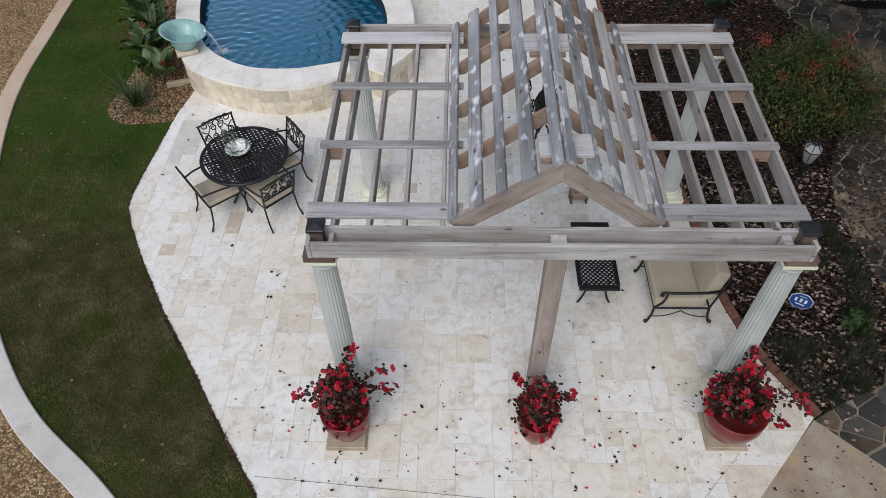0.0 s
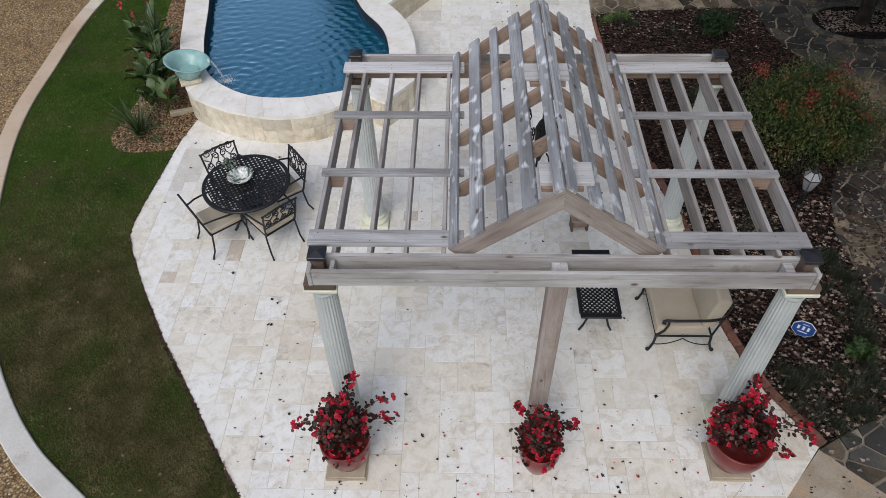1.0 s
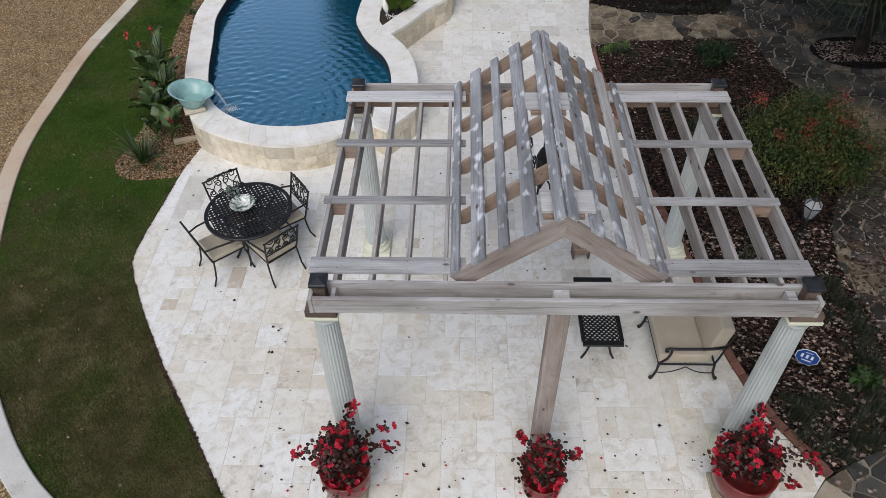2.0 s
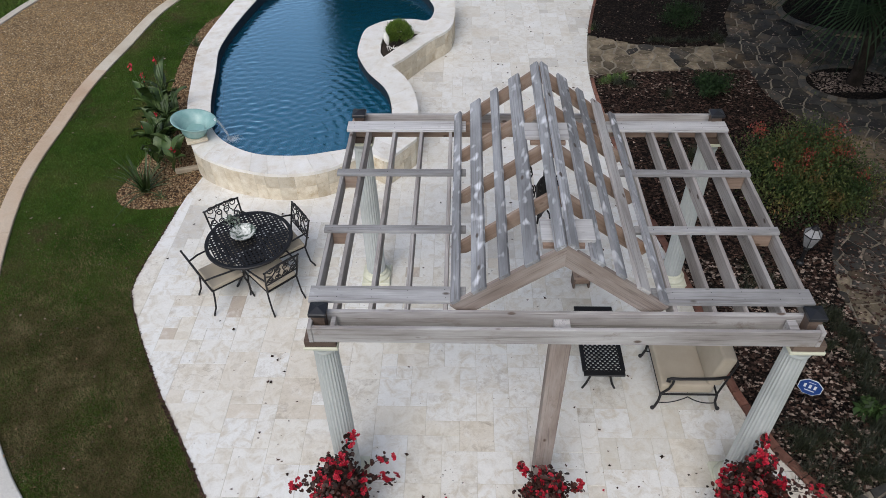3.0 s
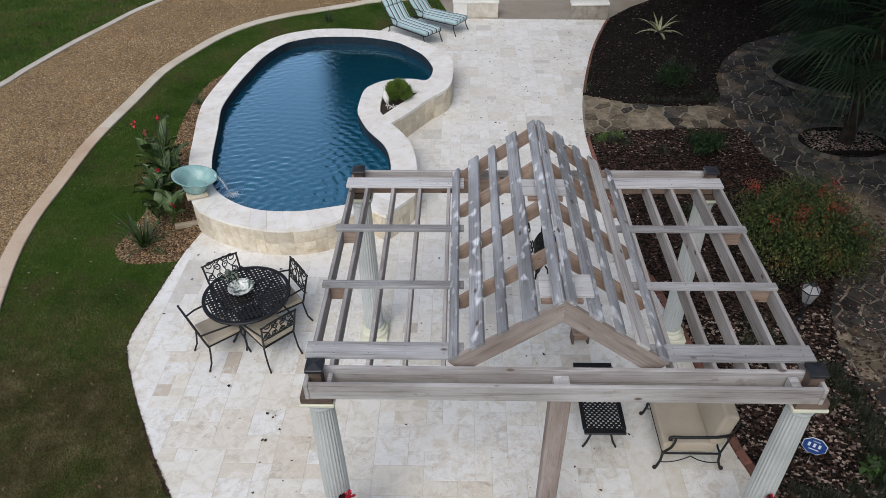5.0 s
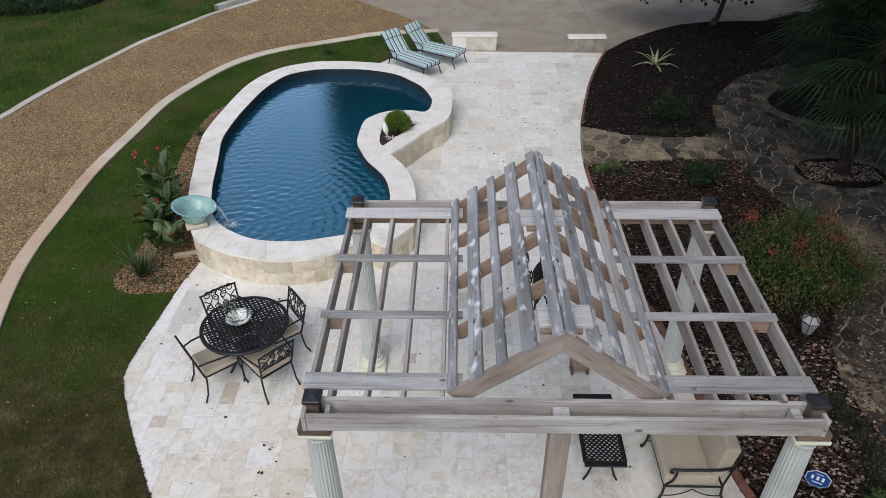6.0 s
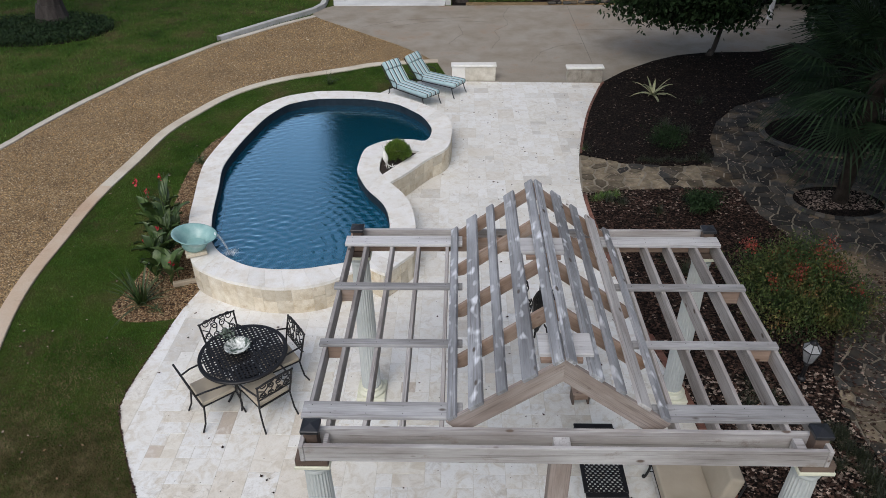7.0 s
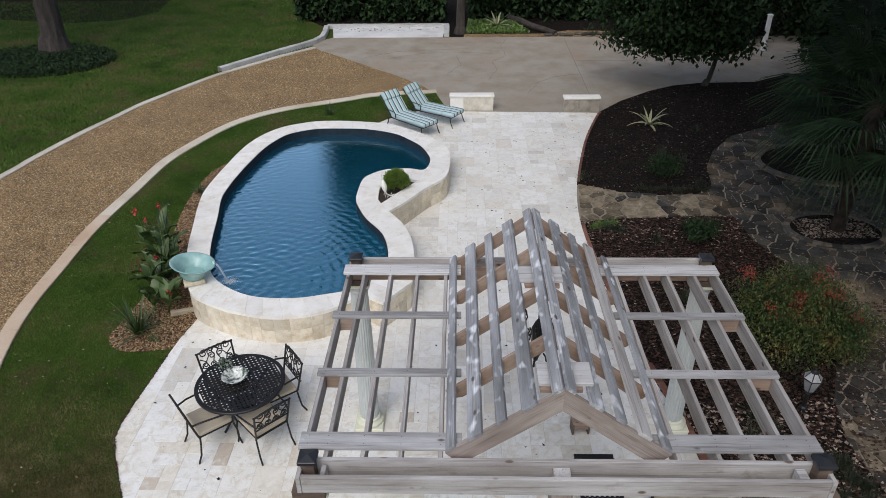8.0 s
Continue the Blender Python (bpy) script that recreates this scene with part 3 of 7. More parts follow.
# ---------- plan of the ground (metres) ----------
ZC = 0.53  # top of the coping
POOL_OUT = [
    (-5.10, 11.19), (-5.23, 11.82), (-5.45, 12.92), (-5.52, 13.69), (-5.42, 14.99), (-5.31, 15.88), (-5.13, 16.53), (-4.88, 17.00), (-4.59, 17.33), (-4.20, 17.56),
    (-3.79, 17.71), (-3.20, 17.75), (-2.46, 17.66), (-1.82, 17.50), (-1.31, 17.15), (-0.82, 16.71), (-0.43, 16.19), (-0.25, 15.78), (-0.20, 15.15), (-0.23, 14.55),
    (-0.35, 14.12), (-0.70, 13.68), (-1.14, 12.96), (-1.43, 12.58), (-1.16, 12.16), (-0.97, 11.72), (-0.85, 11.20), (-0.79, 10.52), (-0.80, 9.98), (-1.25, 9.36),
    (-1.54, 9.57), (-1.80, 9.42), (-2.01, 9.23), (-2.18, 9.12), (-2.47, 9.01), (-2.82, 8.96), (-3.14, 8.97), (-3.46, 9.05), (-3.76, 9.14), (-4.05, 9.28),
    (-4.29, 9.42), (-4.50, 9.59), (-4.68, 9.91), (-4.90, 10.50)]
POOL_IN = [
    (-4.69, 11.29), (-4.79, 11.82), (-4.89, 12.39), (-5.04, 13.12), (-5.06, 13.64), (-5.01, 14.42), (-4.87, 15.45), (-4.74, 16.05), (-4.46, 16.71), (-4.14, 16.99),
    (-3.70, 17.18), (-3.13, 17.21), (-2.41, 17.16), (-1.67, 16.86), (-1.27, 16.47), (-0.93, 16.02), (-0.71, 15.43), (-0.67, 15.12), (-0.72, 14.75), (-0.84, 14.58),
    (-1.08, 14.67), (-1.41, 14.67), (-1.75, 14.58), (-1.98, 14.38), (-2.14, 14.10), (-2.18, 13.45), (-2.16, 13.07), (-2.04, 12.70), (-1.85, 12.27), (-1.53, 11.78),
    (-1.38, 11.40), (-1.29, 10.90), (-1.30, 10.52), (-1.45, 10.12), (-1.75, 9.80), (-1.98, 9.68), (-2.25, 9.60), (-2.62, 9.50), (-2.99, 9.48), (-3.35, 9.51),
    (-3.67, 9.62), (-4.01, 9.84), (-4.23, 10.05), (-4.38, 10.27), (-4.47, 10.47), (-4.59, 10.89)]
pool_out = smooth_line(POOL_OUT, 3, True, sharp=(23, 28, 29, 30))
pool_in = smooth_line(POOL_IN, 3, True)
PLANTER = [(-1.62, 12.92), (-1.29, 13.45), (-0.90, 14.04), (-1.40, 14.15), (-1.69, 14.04), (-1.72, 13.45), (-1.70, 13.11)]

PATIO_LEFT = [(-1.30, 1.60), (-2.09, 2.69), (-2.22, 2.88), (-2.71, 3.56), (-3.28, 4.40), (-3.75, 5.06), (-4.30, 5.94), (-4.64, 6.56),
              (-4.77, 6.86), (-4.79, 7.12), (-4.77, 7.48), (-4.72, 8.04), (-4.67, 8.65), (-4.62, 9.08), (-4.50, 9.60)]
PATIO_RIGHT = [(4.13, 19.77), (3.97, 19.40), (3.46, 17.89), (3.12, 16.56), (2.84, 15.22), (2.67, 14.05), (2.60, 13.00), (2.62, 11.85),
               (2.72, 10.30), (2.90, 8.60), (3.14, 7.20), (3.24, 6.00), (3.28, 5.47), (3.36, 5.06), (3.57, 4.41), (3.70, 4.18), (3.97, 3.69)]
right_edge = smooth_line(PATIO_RIGHT, 4)
PATIO = PATIO_LEFT + [(-4.3, 10.2), (-3.2, 10.2), (-1.7, 10.4), (-1.5, 11.4), (-1.8, 12.2), (-1.5, 13.4), (-0.7, 14.4), (-0.5, 15.3), (-0.9, 16.3),
                      (-1.6, 16.9), (-2.4, 17.4), (-2.62, 18.55), (-2.1, 19.25), (-1.1, 20.05), (-0.28, 19.93)] + [tuple(p) for p in right_edge] + [
                          (3.60, 3.28), (3.13, 2.77), (2.00, 1.60)]

KERB_IN = [(-0.72, 21.78), (-2.58, 21.48), (-3.44, 21.06), (-4.39, 20.60), (-5.07, 20.27), (-5.92, 19.64), (-6.60, 18.73), (-7.10, 17.52),
           (-7.48, 16.25), (-7.62, 14.63), (-7.74, 13.36), (-7.77, 12.40), (-7.72, 11.20), (-7.67, 10.00), (-7.48, 8.85), (-7.05, 7.35),
           (-6.50, 5.90), (-5.90, 4.80), (-5.32, 4.02), (-4.82, 3.50), (-4.40, 3.17), (-3.98, 2.86), (-3.50, 2.45), (-2.80, 1.80)]
KERB_OUT = [(-13.5, 6.0), (-12.4, 11.0), (-11.25, 15.33), (-11.06, 16.30), (-10.83, 17.30), (-10.55, 18.36), (-10.20, 19.43), (-9.83, 20.63), (-9.33, 21.70),
            (-8.78, 22.83), (-8.25, 23.80), (-7.41, 24.93), (-6.60, 26.00), (-5.62, 27.10)]
kerb_in, kerb_out = smooth_line(KERB_IN, 4), smooth_line(KERB_OUT, 4)
DRIVE = [(-5.50, 27.00), (-5.30, 26.75), (-3.52, 24.94), (-2.19, 23.58), (-1.27, 22.47), (-0.72, 21.62), (-0.49, 20.70), (-0.30, 19.96), (4.10, 19.80)]
BED_FAR = [(4.19, 19.85), (4.96, 20.76), (6.05, 21.70), (6.95, 22.25), (7.88, 22.50), (8.79, 22.55), (9.70, 22.60), (11.06, 23.44)]
FLAG_EDGE = [(2.82, 14.95), (3.73, 14.55), (4.60, 14.40), (5.50, 14.44), (5.93, 14.92), (6.10, 15.87), (6.58, 16.92), (7.44, 18.00), (8.40, 18.55), (9.20, 18.95),
             (10.60, 19.50)]
NEAR_BED_EDGE = [(3.97, 3.66), (4.32, 3.86), (4.90, 4.12), (5.22, 4.75), (5.45, 5.50), (5.36, 6.30), (5.31, 6.92), (5.51, 7.73), (6.15, 9.00), (6.55, 10.10), (6.30, 11.40),
                 (5.98, 12.42), (5.93, 13.36), (5.08, 13.38), (4.09, 13.31), (3.24, 13.24), (2.62, 13.10)]

# ---------- the ground, one sheet to the horizon, open only under the pool ----------
far = [(-3000, -3000), (3000, -3000), (3000, 3000), (-3000, 3000)]
setting("ground", slab(far, -0.03, -0.03, holes=[[(x * 0.98 - 0.06, y * 0.99 + 0.13) for x, y in POOL_IN]]), LAWN, "mown green lawn with worn brownish patches", "lawn")
GRAVEL_AREA = [tuple(p) for p in kerb_out] + [tuple(p) for p in DRIVE[:6]] + [tuple(p) for p in kerb_in] + [(-2.4, -3.0), (-12, -3.0)]
setting("gravel_drive", slab(GRAVEL_AREA, -0.03, -0.018), GRAVEL, "golden brown pea gravel drive between concrete kerbs", "gravel")
for lo_, hi_, mat_, words in ((13.4, 40.0, KERB_CREAM, "curved cream concrete kerb between lawn and gravel"), (6.3, 13.4, KERB_TAN, "curved tan concrete kerb between lawn and gravel"),
                              (-9.0, 6.3, KERB_WHITE, "curved bleached concrete kerb at the lawn end")):
    run_ = [p for p in kerb_in if lo_ - 0.28 < p.y <= hi_]
    setting("kerb", ribbon(run_, 0.285, -0.06, 0.012, side=-0.12), mat_, words, "kerb")
setting("kerb", ribbon(kerb_out, 0.20, -0.06, 0.02), KERB, "pale concrete kerb along the outer side of the gravel", "kerb")
setting("driveway", slab(DRIVE + BED_FAR + [(22, 26), (22, 28.6), (-5.15, 28.6), (-5.9, 27.7)], -0.03, -0.008), CONCRETE,
        "stained grey-brown concrete driveway with hairline cracks", "driveway")
setting("concrete_path", slab([(3.97, 3.67), (3.59, 3.27), (3.12, 2.76), (1.98, 1.58), (3.5, 0.4), (6.2, 1.6), (4.58, 3.09)], -0.03, -0.008), TAN_CONCRETE,
        "rough tan concrete path beside the travertine", "path")
FLAGS = FLAG_EDGE + [(12.5, 19.0), (13, 4.0), (9.0, 2.6), (6.0, 2.0), (4.60, 3.07)] + NEAR_BED_EDGE
setting("flagstone_path", slab(FLAGS, -0.03, -0.016), FLAG_MORTAR, "sandy mortar bed of an irregular flagstone path", "path")
NEAR_BED = [tuple(p) for p in right_edge if p[1] < 13.05] + NEAR_BED_EDGE[1:]
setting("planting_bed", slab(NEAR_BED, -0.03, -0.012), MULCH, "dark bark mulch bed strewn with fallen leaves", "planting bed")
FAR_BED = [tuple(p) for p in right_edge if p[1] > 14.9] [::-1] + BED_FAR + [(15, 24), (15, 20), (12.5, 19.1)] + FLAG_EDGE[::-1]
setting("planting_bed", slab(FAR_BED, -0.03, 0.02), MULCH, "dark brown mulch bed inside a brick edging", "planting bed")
CHIP_BED = smooth_line([(-4.52, 9.60), (-4.66, 8.90), (-4.69, 8.84), (-5.15, 8.74), (-5.60, 8.80), (-5.84, 9.12), (-5.78, 9.60), (-5.72, 10.3), (-5.78, 11.2), (-5.98, 12.5),
                        (-6.14, 13.6), (-6.20, 14.6), (-6.12, 15.6), (-5.80, 16.2), (-5.35, 15.8), (-5.40, 14.0), (-5.0, 11.2)], 3, True)
setting("planting_bed", slab([tuple(p) for p in CHIP_BED], -0.03, -0.010), CHIPS, "wood chip bed beside the raised pool", "planting bed")
patio = setting("patio", slab(PATIO, -0.06, -0.0028), MORTAR, "mortar bed under pale travertine paving", "patio")

# raised rim of the pale parking pad at the far end of the drive
setting("parking_pad", slab([(-5.1, 28.61), (-0.66, 28.61), (-0.60, 30.1), (-5.35, 30.1)], -0.03, 0.03), WHITE_CONCRETE, "pale painted concrete parking pad with dry leaves", "parking pad")
rim = bmesh.new()
box(rim, -5.6, -0.42, 30.1, 30.35, -0.05, 0.14, 0.01)
box(rim, -0.62, -0.40, 28.75, 30.1, -0.05, 0.14, 0.01)
setting("retaining_wall", rim, GREY_KERB, "low grey-white concrete wall around the parking pad", "wall")
setting("kerb", ribbon([Vector((-8.3, 23.95)), Vector((-7.5, 25.1)), Vector((-6.7, 26.25)), Vector((-6.0, 27.15)), Vector((-5.62, 27.7)), Vector((-5.40, 28.4)), Vector((-5.42, 29.2)), Vector((-5.5, 30.1))], 0.20, -0.05, 0.15, side=0.55), GREY_KERB,
        "raised pale concrete kerb along the lawn", "kerb")

# ---------- raised pool ----------
wall_line = []
n = len(pool_out)
for i, p in enumerate(pool_out):
    d = (pool_out[(i + 1) % n] - pool_out[i - 1]).normalized()
    wall_line.append(p + Vector((d.y, -d.x)) * (-0.02))
if sum((Vector(a) - Vector((-3, 13))).length for a in wall_line) > sum((Vector(a) - Vector((-3, 13))).length for a in pool_out):
    wall_line = [p * 2 - q for p, q in zip(pool_out, wall_line)]
pool = thing("swimming_pool", "raised freeform pool clad in pale travertine with blue water", "swimming pool")
pool["kind"] = "structure"
part("pool_wall", slab([tuple(p) for p in wall_line], -0.05, ZC - 0.055, holes=[[tuple(p) for p in pool_in], PLANTER]), MORTAR, pool)
bas = bmesh.new()
ins = [tuple(p) for p in pool_in]
lo = [bas.verts.new((x * 0.97 - 0.09, y * 0.985 + 0.19, -0.9)) for x, y in ins]
hi = [bas.verts.new((x, y, ZC - 0.30)) for x, y in ins]
for i in range(len(ins)):
    j = (i + 1) % len(ins)
    bas.faces.new((lo[i], hi[i], hi[j], lo[j]))
f = bas.faces.new(lo)
bmesh.ops.recalc_face_normals(bas, faces=bas.faces)
bmesh.ops.reverse_faces(bas, faces=bas.faces)
part("basin", bas, PLASTER, pool, "blue plastered basin")
part("step", slab([(-3.9, 16.3), (-3.3, 16.1), (-2.4, 16.1), (-1.6, 15.6), (-1.2, 15.0), (-0.75, 14.9), (-0.75, 15.6), (-1.3, 16.2), (-2.0, 16.75), (-3.2, 16.95), (-4.0, 16.7)], -0.9, 0.12), PLASTER, pool, "submerged entry step")
band = bmesh.new()
tile_line = []
turn = 1 if area2(ins) > 0 else -1
for i, p in enumerate(pool_in):
    d = (pool_in[(i + 1) % len(pool_in)] - pool_in[i - 1]).normalized()
    tile_line.append(p + Vector((-d.y, d.x)) * 0.008 * turn)
a = [band.verts.new((p.x, p.y, ZC - 0.31)) for p in tile_line]
b = [band.verts.new((p.x, p.y, ZC - 0.010)) for p in tile_line]
for i in range(len(a)):
    band.faces.new((a[i], b[i], b[i - 1], a[i - 1]))
part("waterline_band", band, WATERLINE, pool, "dark glazed waterline tile")


def ripples(outline, z, step, source):
    """Water surface: a fine sheet with crossing wave trains and rings round the place where the spill falls in."""
    poly = np.array(outline)
    lo, hi = poly.min(0) - step, poly.max(0) + step
    nx, ny = int((hi[0] - lo[0]) / step) + 1, int((hi[1] - lo[1]) / step) + 1
    gx, gy = np.meshgrid(lo[0] + step * np.arange(nx), lo[1] + step * np.arange(ny), indexing="ij")
    r = np.random.default_rng(21)
    h = np.zeros_like(gx)
    # flat in the middle, ruffled towards the spill and along the shore
    calm = 0.5 + 0.5 * np.sin(0.8 * gx + 0.5 * gy + 1.0) * np.sin(0.65 * gy - 0.5 * gx + 0.4)
    for k in range(60):
        wl = r.uniform(0.075, 0.24)
        a = math.pi / 2 + r.normal(0.15, 0.55)
        bend = 0.35 * np.sin(gx * r.uniform(0.5, 1.6) + gy * r.uniform(0.4, 1.3) + r.uniform(0, 6))
        patch = 0.5 + 0.5 * np.sin(gx * r.uniform(-3.0, 3.0) + gy * r.uniform(-3.0, 3.0) + r.uniform(0, 6))
        h += patch * wl * 0.0044 * np.sin(2 * math.pi / wl * (gx * math.cos(a) + gy * math.sin(a) + 0.12 * bend) + r.uniform(0, 6))
    d = np.hypot(gx - source[0], gy - source[1])
    rest = np.exp(-(((gx + 3.5) / 1.25) ** 2 + ((gy - 14.2) / 2.7) ** 2) ** 1.5)
    h *= (0.30 + 0.50 * calm + 0.6 * np.exp(-d / 1.5)) * (1 - 0.95 * rest)
    h += 0.005 * np.exp(-d / 1.3) * np.sin(2 * math.pi * d / 0.20 + 0.8 * np.sin(3 * gx))
    me = bpy.data.meshes.new("water")
    i = np.arange(nx * ny).reshape(nx, ny)
    quads = np.stack([i[:-1, :-1], i[1:, :-1], i[1:, 1:], i[:-1, 1:]], -1).reshape(-1, 4)
    mid = np.stack([gx[:-1, :-1] + step / 2, gy[:-1, :-1] + step / 2], -1).reshape(-1, 2)
    hit, q2 = np.zeros(len(mid), bool), np.roll(poly, -1, 0)
    near = np.zeros(len(mid), bool)
    for a, b in zip(poly, q2):
        if a[1] != b[1]:
            hit ^= ((a[1] > mid[:, 1]) != (b[1] > mid[:, 1])) & (mid[:, 0] < (b[0] - a[0]) * (mid[:, 1] - a[1]) / (b[1] - a[1]) + a[0])
        t = np.clip(((mid - a) @ (b - a)) / ((b - a) @ (b - a)), 0, 1)
        near |= np.linalg.norm(mid - (a + t[:, None] * (b - a)), axis=1) < step * 1.2
    me.from_pydata(np.stack([gx, gy, z + h], -1).reshape(-1, 3), [], quads[hit | near])
    me.shade_smooth()
    return me


WZ = ZC - 0.20  # water level
tagged(part("water", ripples(ins, WZ, 0.026, (-3.94, 10.2)), WATER), "rippled clear blue pool water", "water", kind="structure")
part("planter_soil", slab(PLANTER, ZC - 0.10, ZC - 0.06), SOIL, pool)

# coping stones: blocks between the inner and the outer edge
def stretch_of(line, i, j, per):
    """The part of a closed line from point i to point j, going forward."""
    k = len(line)
    i, j = i * per, j * per
    if j <= i:
        j += k
    return [Vector(line[q % k][:2]) for q in range(i, j + 1)]


def along(line, t):
    """The point at the share t of a line's length."""
    cum = [0.0]
    for p, q in zip(line, line[1:]):
        cum.append(cum[-1] + (q - p).length)
    s = t * cum[-1]
    for i in range(len(line) - 1):
        if s <= cum[i + 1] + 1e-9:
            return line[i].lerp(line[i + 1], (s - cum[i]) / max(1e-9, cum[i + 1] - cum[i]))
    return line[-1]


def coping_run(outer, inner, pitch=0.36):
    length = sum((q - p).length for p, q in zip(outer, outer[1:]))
    count = max(1, round(length / pitch))
    for i in range(count):
        lo, hi = i / count + 0.0014 / max(length, 0.3), (i + 1) / count - 0.0014 / max(length, 0.3)
        ts = [lo + (hi - lo) * q / 4 for q in range(5)]
        poly = [along(outer, t) for t in ts] + [along(inner, t) for t in reversed(ts)]
        part("coping_stone", slab([tuple(p) for p in poly], ZC - 0.055, ZC + rng.uniform(-0.002, 0.002)), COPING, pool)


PAIRS = [(23, 28), (24, 29), (25, 30), (27, 32), (28, 33), (30, 34), (32, 36), (35, 38), (39, 41), (42, 43), (0, 0), (2, 3), (5, 7), (8, 9), (11, 11), (14, 14), (17, 16), (19, 18)]
for (o0, i0), (o1, i1) in zip(PAIRS, PAIRS[1:]):
    coping_run(stretch_of(pool_out, o0, o1, 3), stretch_of(pool_in, i0, i1, 3))
pv = [Vector(p) for p in PLANTER]
left_side = [pv[0], pv[6], pv[5], pv[4], pv[3], pv[2]]
coping_run(stretch_of(pool_in, 18, 28, 3)[::-1], left_side)
coping_run(stretch_of(pool_out, 19, 23, 3)[::-1], [pv[0], pv[1], pv[2]])
for tri in ((Vector(POOL_IN[28]), pv[0], Vector(POOL_OUT[23])), (Vector(POOL_IN[18]), Vector(POOL_OUT[19]), pv[2])):
    part("coping_stone", slab([tuple(p) for p in tri], ZC - 0.055, ZC), COPING, pool)


def veneer(line, z0, z1, parent, closed=True, lo=0.18, hi=0.38):
    """Stone facing in courses along a plan line, each stone a slightly proud block."""
    pts = [Vector(p[:2]) for p in line] + ([Vector(line[0][:2])] if closed else [])
    cum = [0.0]
    for a, b in zip(pts, pts[1:]):
        cum.append(cum[-1] + (b - a).length)

    def at(s):
        i = max(0, min(len(cum) - 2, int(np.searchsorted(cum, s)) - 1))
        t = (s - cum[i]) / max(1e-6, cum[i + 1] - cum[i])
        return pts[i].lerp(pts[i + 1], t), (pts[i + 1] - pts[i]).normalized()
    s = 0.0
    while s < cum[-1] - 0.02:
        e = s + rng.uniform(lo, hi)
        e = cum[-1] if e > cum[-1] - 0.12 else e
        # a tall stone, or two laid one over the other
        cut = z0 + (z1 - z0) * rng.uniform(0.38, 0.62)
        for za, zb in ([(z0, z1)] if rng.uniform() < 0.22 else [(z0, cut), (cut, z1)]):
            bm, out = bmesh.new(), 0.014 + rng.uniform(0, 0.008)
            k = 3
            rowv = []
            for q in range(k + 1):
                p, d = at(s + 0.0016 + (e - s - 0.0032) * q / k)
                nr = Vector((d.y, -d.x)) * SIDE
                for z in (za + 0.002, zb - 0.002):
                    rowv.append((bm.verts.new((p.x, p.y, z)), bm.verts.new((p.x + nr.x * out, p.y + nr.y * out, z))))
            for q in range(k):
                a0, a1, b0, b1 = rowv[2 * q], rowv[2 * q + 1], rowv[2 * q + 2], rowv[2 * q + 3]
                bm.faces.new((a0[1], b0[1], b1[1], a1[1]))
                bm.faces.new((a1[0], a1[1], b1[1], b1[0]))
                bm.faces.new((a0[1], a0[0], b0[0], b0[1]))
            bm.faces.new((rowv[0][0], rowv[0][1], rowv[1][1], rowv[1][0]))
            bm.faces.new((rowv[-2][1], rowv[-2][0], rowv[-1][0], rowv[-1][1]))
            bmesh.ops.recalc_face_normals(bm, faces=bm.faces)
            part("stone", bm, VENEER, parent)
        s = e


SIDE = 1 if area2(wall_line) > 0 else -1
veneer(wall_line, 0.0, ZC - 0.055, pool)

# sawn joints and cracks in the drive
JOINT = surface("dark_joint", [(0.11, 0.095, 0.075), (0.16, 0.14, 0.115)], 6, 40, 0.95, 0)
drive = bpy.data.objects["driveway"]
for line, w in (([(4.21, 28.5), (4.12, 21.2)], 0.035), ([(4.2, 25.2), (11.5, 25.3)], 0.03), ([(-2.6, 25.6), (-1.2, 26.3), (-0.2, 26.4), (1.3, 26.2)], 0.02),
                ([(1.0, 23.0), (1.35, 24.2), (1.2, 25.1), (1.75, 25.9), (1.6, 27.3), (1.9, 28.3)], 0.02), ([(-0.4, 23.6), (0.1, 24.8), (-0.1, 25.9)], 0.015), ([(-3.6, 25.6), (-2.4, 26.5), (-1.2, 26.7), (0.4, 26.9)], 0.018), ([(2.2, 21.6), (2.6, 22.6), (3.2, 23.3), (4.1, 23.6)], 0.015)):
    rough_line = []
    for p, q in zip(line, line[1:]):
        for t in range(9):
            j = 0 if len(line) == 2 else rng.uniform(-0.035, 0.035)
            rough_line.append(Vector(p).lerp(Vector(q), t / 9) + Vector((j, -0.6 * j)))
    part("joint", ribbon(rough_line + [Vector(line[-1])], max(w * 0.6, 0.026), -0.02, -0.004), JOINT, drive)


# ---------- pergola ----------
pergola = thing("pergola", "weathered grey cedar pergola with a gabled middle on white fluted columns", "pergola")


def board(name, p, q, wide, high, material=None, parent=None, label="", up=(0, 0, 1), bevel=0.004):
    """A sawn board from p to q (centre line), its length along its own x."""
    p, q = Vector(p), Vector(q)
    x = (q - p).normalized()
    z = Vector(up)
    z = (z - x * z.dot(x)).normalized()
    y = z.cross(x)
    L = (q - p).length
    m = Matrix((x, y, z)).transposed().to_4x4()
    m.translation = (p + q) / 2
    return part(name, a_box(-L / 2, L / 2, -wide / 2, wide / 2, -high / 2, high / 2, bevel=bevel), material or WOOD_GREY, parent or pergola, label, m)


ZB, ZT = 2.50, 2.684           # underside and top of the beams
XL, XR = -1.33, 3.05           # outer faces
YF, YR = 3.88, 7.31


